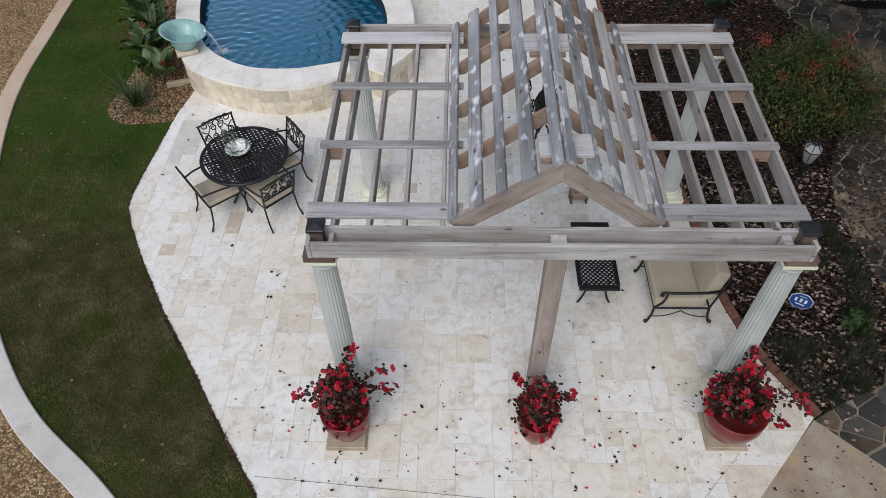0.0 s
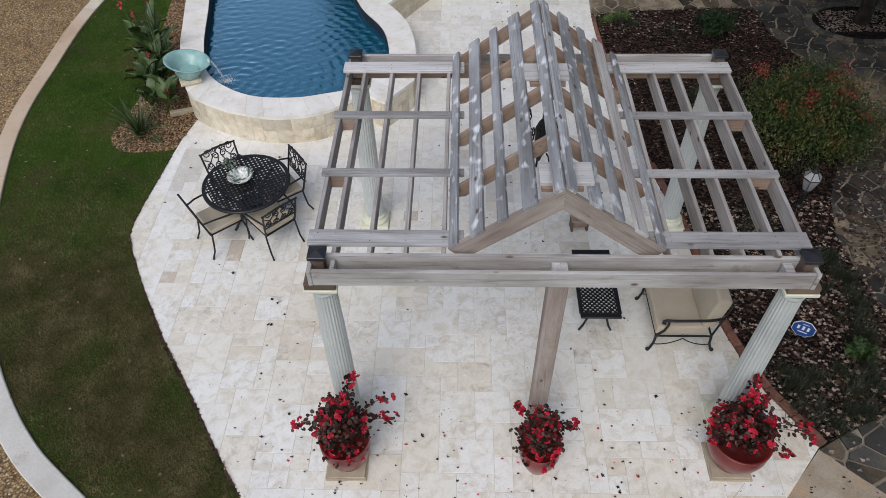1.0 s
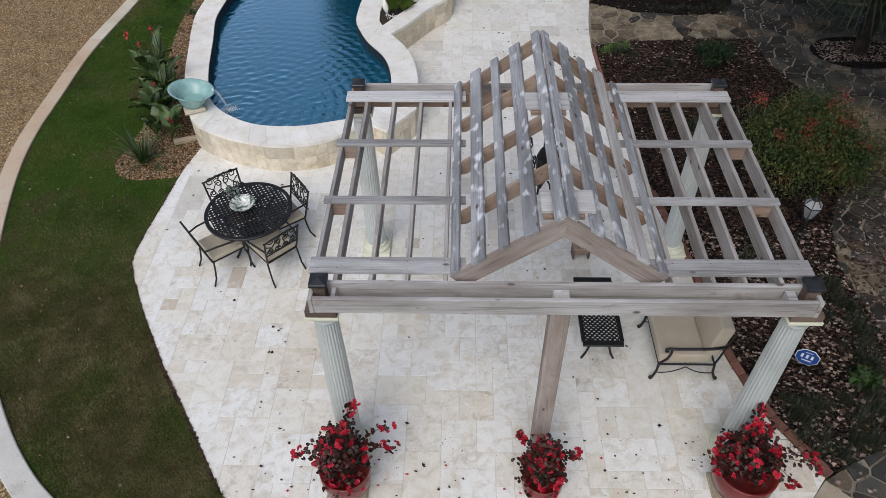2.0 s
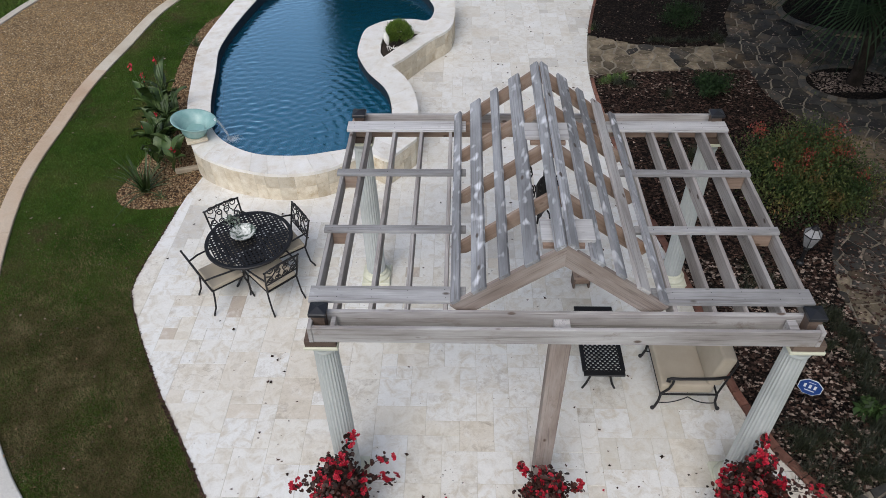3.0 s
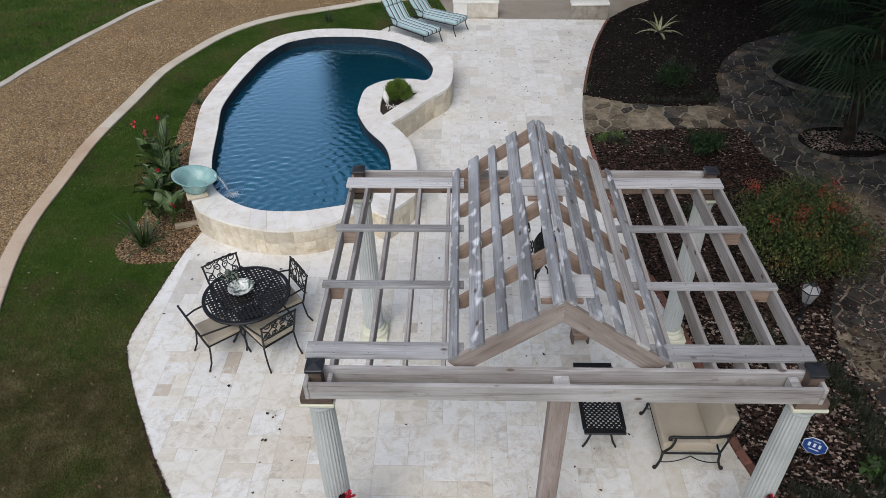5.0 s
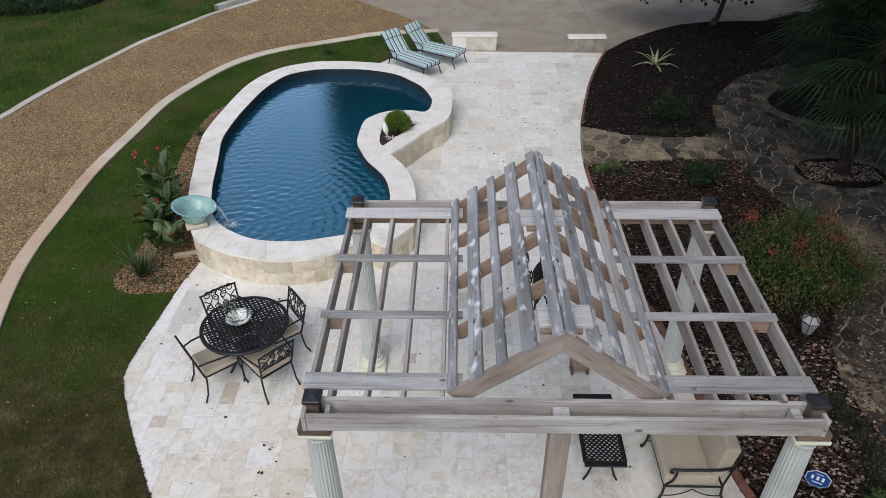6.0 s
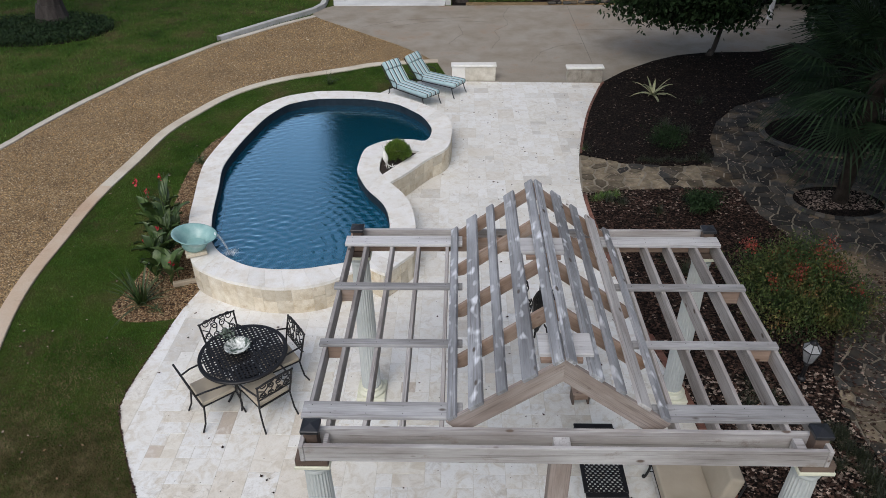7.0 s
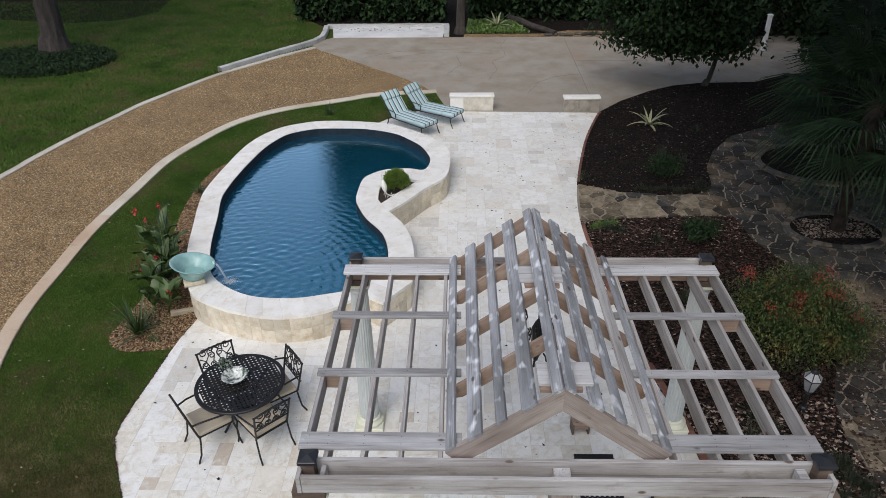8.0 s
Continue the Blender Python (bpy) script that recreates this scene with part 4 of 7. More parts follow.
def column(x, y):
    bm = bmesh.new()
    rings = []
    fl = 24
    for z, r in ((0.16, 0.132), (0.6, 0.131), (1.2, 0.127), (1.8, 0.119), (2.27, 0.109)):
        ring = []
        for i in range(fl * 4):
            a = 2 * math.pi * i / (fl * 4)
            dip = 0.0 if i % 4 == 0 else (0.007 if i % 4 == 2 else 0.005)
            ring.append(bm.verts.new(((r - dip) * math.cos(a), (r - dip) * math.sin(a), z)))
        rings.append(ring)
    for a, b in zip(rings, rings[1:]):
        for i in range(len(a)):
            j = (i + 1) % len(a)
            bm.faces.new((a[i], a[j], b[j], b[i]))
    col = part("column", bm, COLUMN, pergola, "white fluted round column", pose(x, y, 0))
    part("plinth", a_box(-0.20, 0.20, -0.20, 0.20, 0.0, 0.06, bevel=0.008), CAPITAL, col)
    part("base_moulding", lathe([(0.18, 0.055), (0.195, 0.075), (0.195, 0.095), (0.18, 0.115), (0.155, 0.12), (0.15, 0.135), (0.158, 0.15), (0.15, 0.165), (0.135, 0.17)], 32), CAPITAL, col, smooth=True)
    part("capital", lathe([(0.108, 2.265), (0.118, 2.28), (0.122, 2.30), (0.114, 2.31), (0.114, 2.335), (0.128, 2.345), (0.145, 2.375), (0.147, 2.385)], 32), COLUMN, col, smooth=True)
    part("abacus", a_box(-0.152, 0.152, -0.152, 0.152, 2.385, 2.42, bevel=0.005), CAPITAL, col)
    return col


CX, CY = (-1.245, 2.985), (4.03, 7.19)
for x in CX:
    for y in CY:
        column(x, y)
        part("bearing_block", a_box(x - 0.14, x + 0.14, y - 0.14, y + 0.14, 2.42, ZB, bevel=0.004), WOOD_DARK, pergola, "dark stained bearing block")
        part("newel", a_box(x - 0.057, x + 0.057, y - 0.057, y + 0.057, ZB, 2.735, bevel=0.004), WOOD_DARK, pergola)
        bm = bmesh.new()
        box(bm, x - 0.078, x + 0.078, y - 0.078, y + 0.078, 2.735, 2.775, 0.006)
        t = [bm.verts.new((x + sx * 0.074, y + sy * 0.074, 2.775)) for sx, sy in ((-1, -1), (1, -1), (1, 1), (-1, 1))]
        c = bm.verts.new((x, y, 2.80))
        for i in range(4):
            bm.faces.new((t[i], t[(i + 1) % 4], c))
        part("post_cap", bm, BLACK_CAP, pergola, "black pyramid post cap")

zm, hb = (ZB + ZT) / 2, ZT - ZB
# doubled front and back beams
for y, mat_ in ((YF + 0.019, WOOD_PALE), (4.09, WOOD_PALE), (7.09, WOOD_TAN), (7.292, WOOD_PALE)):
    board("beam_board", (XL + 0.04, y, zm), (XR - 0.04, y, zm), 0.038, hb, mat_)
# end boards and doubled side beams
for x in (XL + 0.019, XR - 0.019):
    board("end_board", (x, YF - 0.004, zm), (x, 4.14, zm), 0.038, hb, WOOD_PALE)
    board("beam_board", (x, 4.145, zm), (x, 7.09, zm), 0.038, hb, WOOD_RAFTER)
    board("end_board", (x, 7.095, zm), (x, YR, zm), 0.038, hb, WOOD_TAN)
for x in (-1.120, 2.770):
    board("beam_board", (x, 4.11, zm), (x, 7.07, zm), 0.038, hb, WOOD_RAFTER)
for y in (5.16, 6.08):
    for a, b in ((XL + 0.04, -1.14), (2.79, XR - 0.04)):
        board("spacer_block", (a, y, zm), (b, y, zm - 0.002), 0.038, hb - 0.02, WOOD_TAN)
for x in (-0.808, -0.492, -0.150, 1.850, 2.187, 2.458):
    board("rafter", (x, 4.11, zm), (x, 7.07, zm), 0.038, 0.182, WOOD_RAFTER)
# flat slats over the sides
for y, w, mat_ in ((4.265, 0.184, WOOD_GREY), (5.15, 0.092, WOOD_GREY), (6.08, 0.095, WOOD_GREY), (6.985, 0.184, WOOD_WHITE)):
    board("slat", (-1.362, y, ZT + 0.019), (0.03, y, ZT + 0.019), w, 0.038, mat_)
    board("slat", (1.67, y, ZT + 0.019), (3.055, y, ZT + 0.019), w, 0.038, mat_)
# dark nail heads where the slats cross the rafters
nail = mesh_of(lathe([(0.0042, 0.0), (0.0042, 0.0012), (0.002, 0.002)], 8), "nail")
nail.materials.append(IRON)
for y in (4.225, 4.305, 5.15, 6.08, 6.945, 7.025):
    for x in (-1.28, -1.120, -0.808, -0.492, -0.150, 1.850, 2.187, 2.458, 2.770, 2.96):
        part("nail", nail, None, pergola, m=pose(x + rng.uniform(-0.008, 0.008), y + rng.uniform(-0.01, 0.01), ZT + 0.038))
# middle post between the beam boards
board("post", (0.865, 3.995, 0), (0.865, 3.995, ZB - 0.002), 0.18, 0.14, WOOD_GABLE, up=(0, 1, 0))
board("post_top", (0.865, 3.995, ZB), (0.865, 3.995, ZT - 0.06), 0.14, 0.14, WOOD_WHITE, up=(0, 1, 0))
for x0, x1 in ((-1.14, -1.10), (2.78, 2.86)):
    part("fixing_block", a_box(x0, x1, 3.94, 4.05, ZB + 0.02, ZT - 0.03, bevel=0.003), WOOD_PALE, pergola)

# gabled middle
AX, AZ, EZ, HALF = 0.843, 3.405, 2.70, 0.935      # ridge line, rafter tops at ridge and eaves
slope = math.atan2(AZ - EZ, HALF)
for y in (4.175, 4.92, 5.68, 6.42, 7.13):
    for s in (-1, 1):
        d = (0.184 if y < 4.5 else 0.14) / math.cos(slope)
        L = (HALF + 0.02) / math.cos(slope)
        m = Matrix.Translation((AX, y, AZ)) @ (pose(0, 0, 0, 0, math.degrees(slope), 0) if s > 0 else pose(0, 0, 0, 0, 0, 180) @ pose(0, 0, 0, 0, math.degrees(slope), 0))
        bm = bmesh.new()
        # plumb cut at the ridge, level cut at the eaves; length along x
        k = d * math.cos(slope)
        prof = [(0.0005, 0), (L, 0), (L - 0.02, -k * 0.75), (L - 0.09, -k), (k * math.tan(slope) + 0.0005, -k)]
        fr = [bm.verts.new((px, -0.019, pz)) for px, pz in prof]
        bk = [bm.verts.new((px, 0.019, pz)) for px, pz in prof]
        bm.faces.new(fr)
        bm.faces.new(bk[::-1])
        for i in range(len(prof)):
            j = (i + 1) % len(prof)
            bm.faces.new((fr[j], fr[i], bk[i], bk[j]))
        bmesh.ops.recalc_face_normals(bm, faces=bm.faces)
        part("gable_rafter", bm, WOOD_GABLE if y < 4.5 else WOOD_TAN, pergola, m=m)
for s in (-1, 1):
    nrm = Vector((s * math.sin(slope), 0, math.cos(slope)))
    run = Vector((s * math.cos(slope), 0, -math.sin(slope)))
    for i, (u, w) in enumerate(((0.052, 0.098), (0.325, 0.140), (0.600, 0.098), (0.865, 0.140), (1.120, 0.090))):
        c = Vector((AX, 0, AZ)) + run * u + nrm * 0.019
        y0 = 4.15 - 0.01 * (i % 2) + 0.006 * s
        board("gable_slat", (c.x, y0, c.z), (c.x, 7.20 + 0.012 * (i % 2), c.z), w, 0.038, WOOD_SLAT if not (s == 1 and i == 3) else WOOD_PALE, up=nrm)
for y, a, b, z in ((4.475, 0.185, 0.27, 3.288), (6.02, 0.225, 0.215, 3.272)):
    board("collar_plate", (AX - a, y, z), (AX + b, y, z), 0.27, 0.040, WOOD_WHITE, bevel=0.006)
    board("collar_plate", (AX - min(a, 0.17), y - 0.02, z - 0.042), (AX + 0.18, y - 0.02, z - 0.042), 0.29, 0.040, WOOD_TAN)

# ---------- cast metal furniture ----------
def pierced_plate(bm, cells, c, hole, z, t):
    """Square lattice cells with a lozenge hole each."""
    for cx, cy in cells:
        o, i, ib = [], [], []
        for k in range(8):
            a = 2 * math.pi * k / 8
            sq = c / 2 / max(abs(math.cos(a)), abs(math.sin(a)))
            hr = hole if k % 2 == 0 else hole * 0.74
            o.append(bm.verts.new((cx + sq * math.cos(a), cy + sq * math.sin(a), z)))
            i.append(bm.verts.new((cx + hr * math.cos(a), cy + hr * math.sin(a), z)))
            ib.append(bm.verts.new((cx + hr * math.cos(a), cy + hr * math.sin(a), z - t)))
        for k in range(8):
            n = (k + 1) % 8
            bm.faces.new((i[k], o[k], o[n], i[n]))
            bm.faces.new((ib[k], i[k], i[n], ib[n]))


def spiral(c, r, turns, start, ux, uz, n=14, flip=1):
    """A scroll in the plane of ux and uz."""
    c, ux, uz = Vector(c), Vector(ux), Vector(uz)
    return [c + (ux * math.cos(start + flip * turns * 2 * math.pi * i / n) + uz * math.sin(start + flip * turns * 2 * math.pi * i / n)) * r * (1 - 0.75 * i / n) for i in range(n + 1)]


def dining_table(m):
    tb = thing("dining_table", "round black cast metal patio table with a pierced lattice top", "table", m=m)
    R, c = 0.61, 0.056
    cells = []
    for i in range(-13, 14):
        for j in range(-13, 14):
            x, y = i * c, j * c
            if math.hypot(x, y) < R - 0.055:
                cells.append((x, y))
    bm = bmesh.new()
    pierced_plate(bm, cells, c, 0.0205, 0.722, 0.012)
    part("tabletop", bm, IRON, tb, m=pose(0, 0, 0, 0, 0, 32))
    bm = bmesh.new()
    prof = [(0.555, 0.7205), (R - 0.01, 0.7205), (R, 0.712), (R, 0.69), (R - 0.012, 0.684), (R - 0.02, 0.70), (0.555, 0.708)]
    rings = [[bm.verts.new((r * math.cos(2 * math.pi * i / 64), r * math.sin(2 * math.pi * i / 64), z)) for i in range(64)] for r, z in prof]
    for a, b in zip(rings, rings[1:] + rings[:1]):
        for i in range(64):
            bm.faces.new((a[i], a[(i + 1) % 64], b[(i + 1) % 64], b[i]))
    bmesh.ops.recalc_face_normals(bm, faces=bm.faces)
    part("rim", bm, IRON, tb)
    for k in range(4):
        a = math.pi / 4 + k * math.pi / 2
        d = Vector((math.cos(a), math.sin(a), 0))
        bm = bmesh.new()
        tube(bm, [d * 0.42 + Vector((0, 0, 0.70)), d * 0.33 + Vector((0, 0, 0.62)), d * 0.20 + Vector((0, 0, 0.48)), d * 0.16 + Vector((0, 0, 0.34)), d * 0.22 + Vector((0, 0, 0.18)),
                  d * 0.32 + Vector((0, 0, 0.05)), d * 0.36 + Vector((0, 0, 0.012))], 0.017, 8)
        part("leg", bm, IRON, tb, smooth=True)
    part("ring_brace", lathe([(0.15, 0.34), (0.175, 0.35), (0.175, 0.33), (0.15, 0.34)], 24), IRON, tb)
    return tb


dining_table(pose(-3.0, 7.21, 0))


def dining_chair():
    ch = thing("dining_chair", "black cast metal armchair with scrollwork back and beige seat cushion", "chair", "chairs round the patio table")
    part("seat", a_box(-0.24, 0.24, -0.24, 0.24, 0.395, 0.415, bevel=0.006), IRON, ch)
    bm = soft_box(-0.235, 0.235, -0.225, 0.235, 0.416, 0.475, 0.022)
    part("cushion", bm, CUSHION, ch, "beige canvas seat cushion", smooth=True)
    for s in (-1, 1):
        bm = bmesh.new()
        tube(bm, [(s * 0.25, 0.235, 0.40), (s * 0.262, 0.262, 0.28), (s * 0.255, 0.262, 0.14), (s * 0.268, 0.285, 0.03), (s * 0.27, 0.29, 0.0)], 0.013, 8)
        part("front_leg", bm, IRON, ch, smooth=True)
        bm = bmesh.new()
        tube(bm, [(s * 0.235, -0.22, 0.42), (s * 0.24, -0.235, 0.28), (s * 0.245, -0.26, 0.12), (s * 0.255, -0.31, 0.02), (s * 0.257, -0.315, 0.0)], 0.013, 8)
        part("rear_leg", bm, IRON, ch, smooth=True)
        bm = bmesh.new()
        tube(bm, [(s * 0.245, -0.29, 0.66), (s * 0.275, -0.16, 0.675), (s * 0.295, 0.02, 0.665), (s * 0.295, 0.18, 0.64), (s * 0.29, 0.245, 0.60), (s * 0.275, 0.25, 0.52), (s * 0.252, 0.235, 0.41)], 0.013, 8)
        tube(bm, spiral((s * 0.295, 0.235, 0.60), 0.035, 1.0, 1.4, (0, 1, 0), (0, 0, 1), 8), 0.008, 6)
        part("arm", bm, IRON, ch, smooth=True)
    # leaning back: a frame and scrolls in its plane
    low, up = Vector((0, -0.235, 0.42)), Vector((0, -0.345, 0.875))
    uz = (up - low).normalized()
    ux = Vector((1, 0, 0))

    def at(x, h):
        return low + ux * x + uz * h
    bm = bmesh.new()
    H = (up - low).length
    tube(bm, [at(-0.235, 0), at(-0.25, 0.2), at(-0.258, H - 0.03), at(-0.27, H)], 0.014, 8)
    tube(bm, [at(0.235, 0), at(0.25, 0.2), at(0.258, H - 0.03), at(0.27, H)], 0.014, 8)
    tube(bm, [at(-0.265, H - 0.015), at(-0.1, H + 0.004), at(0, H + 0.008), at(0.1, H + 0.004), at(0.265, H - 0.015)], 0.014, 8)
    tube(bm, [at(-0.25, 0.16), at(0.25, 0.16)], 0.010, 8)
    part("back_frame", bm, IRON, ch, smooth=True)
    bm = bmesh.new()
    for s in (-1, 1):
        for x, h, r, st, fl in ((0.165, 0.43, 0.062, 2.6, -1), (0.175, 0.245, 0.058, -2.4, 1), (0.06, 0.36, 0.055, 0.4, 1), (0.065, 0.22, 0.045, 2.8, -1), (0.06, 0.455, 0.04, -0.6, 1)):
            tube(bm, spiral(at(s * x, h), r, 1.35, st if s > 0 else math.pi - st, ux, uz, 14, fl * s), 0.0085, 5)
        tube(bm, [at(s * 0.245, 0.20), at(s * 0.15, 0.30), at(s * 0.10, 0.37), at(s * 0.115, 0.46), at(s * 0.19, H - 0.02)], 0.0085, 5)
        tube(bm, [at(0, 0.17), at(s * 0.05, 0.27), at(s * 0.02, 0.35), at(s * 0.045, 0.42), at(0, H)], 0.0085, 5)
        tube(bm, [at(s * 0.02, 0.17), at(s * 0.12, 0.19), at(s * 0.16, 0.3), at(s * 0.235, 0.36)], 0.0085, 5)
    part("scrollwork", bm, IRON, ch, smooth=True)
    return ch


chair = dining_chair()
chair.matrix_basis = pose(-2.63, 6.79, 0, 0, 0, 45)
for x, y, rz in ((-3.36, 6.80, -50), (-3.29, 7.51, -140), (-2.60, 7.43, 127)):
    copy_thing(chair, pose(x, y, 0, 0, 0, rz))

CERAMIC = surface("painted_ceramic", [(0.035, 0.06, 0.045), (0.10, 0.13, 0.105), (0.62, 0.64, 0.61), (0.74, 0.75, 0.73)], 15, 50, 0.25, 0.02, fine_mix=0.1)
bowl = thing("serving_bowl", "white ceramic bowl with dark green leaf pattern on the table", "bowl", m=pose(-3.07, 7.24, 0.7225))
part("bowl_body", lathe([(0.05, 0.0), (0.085, 0.004), (0.13, 0.045), (0.165, 0.085), (0.182, 0.10), (0.178, 0.104), (0.155, 0.088), (0.12, 0.05), (0.08, 0.018), (0.0001, 0.012)], 36), CERAMIC, bowl, smooth=True)


def glass_material():
    m = bpy.data.materials.new("clear_glass")
    m.use_nodes = True
    b = m.node_tree.nodes["Principled BSDF"]
    b.inputs["Transmission Weight"].default_value, b.inputs["Roughness"].default_value = 1.0, 0.04
    b.inputs["Base Color"].default_value, b.inputs["IOR"].default_value = (0.85, 0.93, 0.90, 1), 1.45
    return m


GLASS = glass_material()
vase = thing("glass_vase", "small clear glass vase with grey-green sprigs", "vase", m=pose(-3.24, 7.40, 0.7225))
part("glass_body", lathe([(0.045, 0.0), (0.05, 0.004), (0.06, 0.07), (0.045, 0.13), (0.055, 0.165), (0.050, 0.165), (0.040, 0.13), (0.054, 0.07), (0.044, 0.012), (0.0001, 0.01)], 20), GLASS, vase, smooth=True)
SAGE = surface("sage_sprig", [(0.10, 0.13, 0.10), (0.20, 0.24, 0.19)], 8, 30, 0.7, 0, island=0.3)
c = rng.normal(0, 1, (70, 3)) * (0.055, 0.055, 0.04) + (0, 0, 0.19)
part("sprigs", mesh_from("sprigs", leaf_quads(c, 0.03, 1.0), SAGE), None, vase)["kind"] = "stuff"

# low rectangular table
ct = thing("coffee_table", "low rectangular black cast metal table with a pierced top", "table", m=pose(1.70, 5.665, 0) @ Matrix.Diagonal((1, 1.05, 1, 1)))
bm = bmesh.new()
lattice = [((i - j) * 0.0295, (i + j) * 0.0295) for i in range(-20, 21) for j in range(-20, 21)]
turned = bmesh.new()
pierced_plate(turned, [((x + y) / math.sqrt(2), (y - x) / math.sqrt(2)) for x, y in lattice if abs(x) < 0.215 and abs(y) < 0.475], 0.0417, 0.0178, 0.452, 0.012)
bmesh.ops.transform(turned, matrix=pose(0, 0, 0, 0, 0, 45), verts=turned.verts)
me_ = mesh_of(turned, "lattice")
bm.from_mesh(me_)
part("tabletop", bm, IRON, ct)
bm = bmesh.new()
for x0, x1, y0, y1 in ((-0.245, 0.245, -0.53, -0.465), (-0.245, 0.245, 0.465, 0.53), (-0.255, -0.205, -0.464, 0.464), (0.205, 0.255, -0.464, 0.464)):
    box(bm, x0, x1, y0, y1, 0.425, 0.4515, 0.004)
part("rim", bm, IRON, ct)
for sx in (-1, 1):
    for sy in (-1, 1):
        bm = tube(bmesh.new(), [(sx * 0.14, sy * 0.40, 0.44), (sx * 0.13, sy * 0.38, 0.33), (sx * 0.12, sy * 0.37, 0.22), (sx * 0.16, sy * 0.38, 0.08), (sx * 0.20, sy * 0.39, 0.0)], 0.014, 8)
        part("leg", bm, IRON, ct, smooth=True)

# deep armchair by the column, facing the low table
ac = thing("lounge_chair", "deep beige cushioned armchair on a black metal frame", "armchair", m=pose(2.72, 5.36, 0, 0, 0, 90))
part("seat_cushion", soft_box(-0.38, 0.38, -0.24, 0.372, 0.296, 0.45, 0.03), CUSHION, ac, "thick beige seat cushion", smooth=True)
bm = soft_box(-0.378, 0.378, -0.085, 0.085, -0.25, 0.25, 0.045)
bmesh.ops.transform(bm, matrix=pose(0, -0.27, 0.68, 10, 0, 0), verts=bm.verts)
part("back_cushion", bm, CUSHION, ac, "thick beige back cushion", smooth=True)
bm = bmesh.new()
for a, b in (((-0.39, -0.30, 0.285), (-0.39, 0.37, 0.285)), ((0.39, -0.30, 0.285), (0.39, 0.37, 0.285)), ((-0.39, 0.36, 0.285), (0.39, 0.36, 0.285)), ((-0.39, -0.30, 0.285), (0.39, -0.30, 0.285))):
    tube(bm, [a, b], 0.013, 8)
part("seat_frame", bm, IRON, ac)
bm = bmesh.new()
tube(bm, [(-0.385, -0.30, 0.29), (-0.385, -0.40, 0.86), (0.385, -0.40, 0.86), (0.385, -0.30, 0.29)], 0.013, 8)
part("back_frame", bm, IRON, ac)
for s in (-1, 1):
    bm = bmesh.new()
    tube(bm, [(s * 0.39, -0.37, 0.63), (s * 0.405, -0.2, 0.61), (s * 0.405, 0.2, 0.60), (s * 0.40, 0.30, 0.600), (s * 0.40, 0.335, 0.585), (s * 0.40, 0.335, 0.555), (s * 0.40, 0.305, 0.548)], 0.018, 8)
    tube(bm, [(s * 0.40, 0.265, 0.595), (s * 0.40, 0.262, 0.50), (s * 0.397, 0.285, 0.40), (s * 0.393, 0.335, 0.33), (s * 0.39, 0.37, 0.285)], 0.015, 8)
    part("arm", bm, IRON, ac, smooth=True)
    for y0, y1 in ((0.36, 0.375), (-0.30, -0.335)):
        bm = tube(bmesh.new(), [(s * 0.39, y0, 0.285), (s * 0.392, y0 + (y1 - y0) * 0.3, 0.15), (s * 0.395, y1 * 1.05, 0.03), (s * 0.396, y1 * 1.12, 0.0)], 0.016, 8)
        lathe([(0.012, 0.0), (0.024, 0.008), (0.026, 0.024), (0.016, 0.042)], 10, bm, (s * 0.396, y1 * 1.10, 0.0))
        part("leg", bm, IRON, ac, smooth=True)
    bm = bmesh.new()
    tube(bm, arc((s * 0.39, -0.31, 0.12), (s * 0.39, 0.03, 0.235), (0, 0, -0.045)), 0.007, 6)
    tube(bm, arc((s * 0.39, 0.03, 0.235), (s * 0.39, 0.365, 0.12), (0, 0, -0.045)), 0.007, 6)
    part("stretcher", bm, IRON, ac)

# small wooden stool farther back under the roof
st = thing("wooden_stool", "small weathered wooden stool on the paving", "stool", m=pose(1.69, 7.06, 0, 0, 0, 4) @ Matrix.Scale(0.72, 4))
part("seat", a_box(-0.17, 0.17, -0.13, 0.13, 0.27, 0.31, bevel=0.005), WOOD_TAN, st)
for sx in (-1, 1):
    part("side", a_box(sx * 0.15 - 0.018, sx * 0.15 + 0.018, -0.11, 0.11, 0, 0.27, bevel=0.003), WOOD_DARK, st)
part("apron", a_box(-0.132, 0.132, -0.105, -0.085, 0.12, 0.27, bevel=0.003), WOOD_TAN, st)

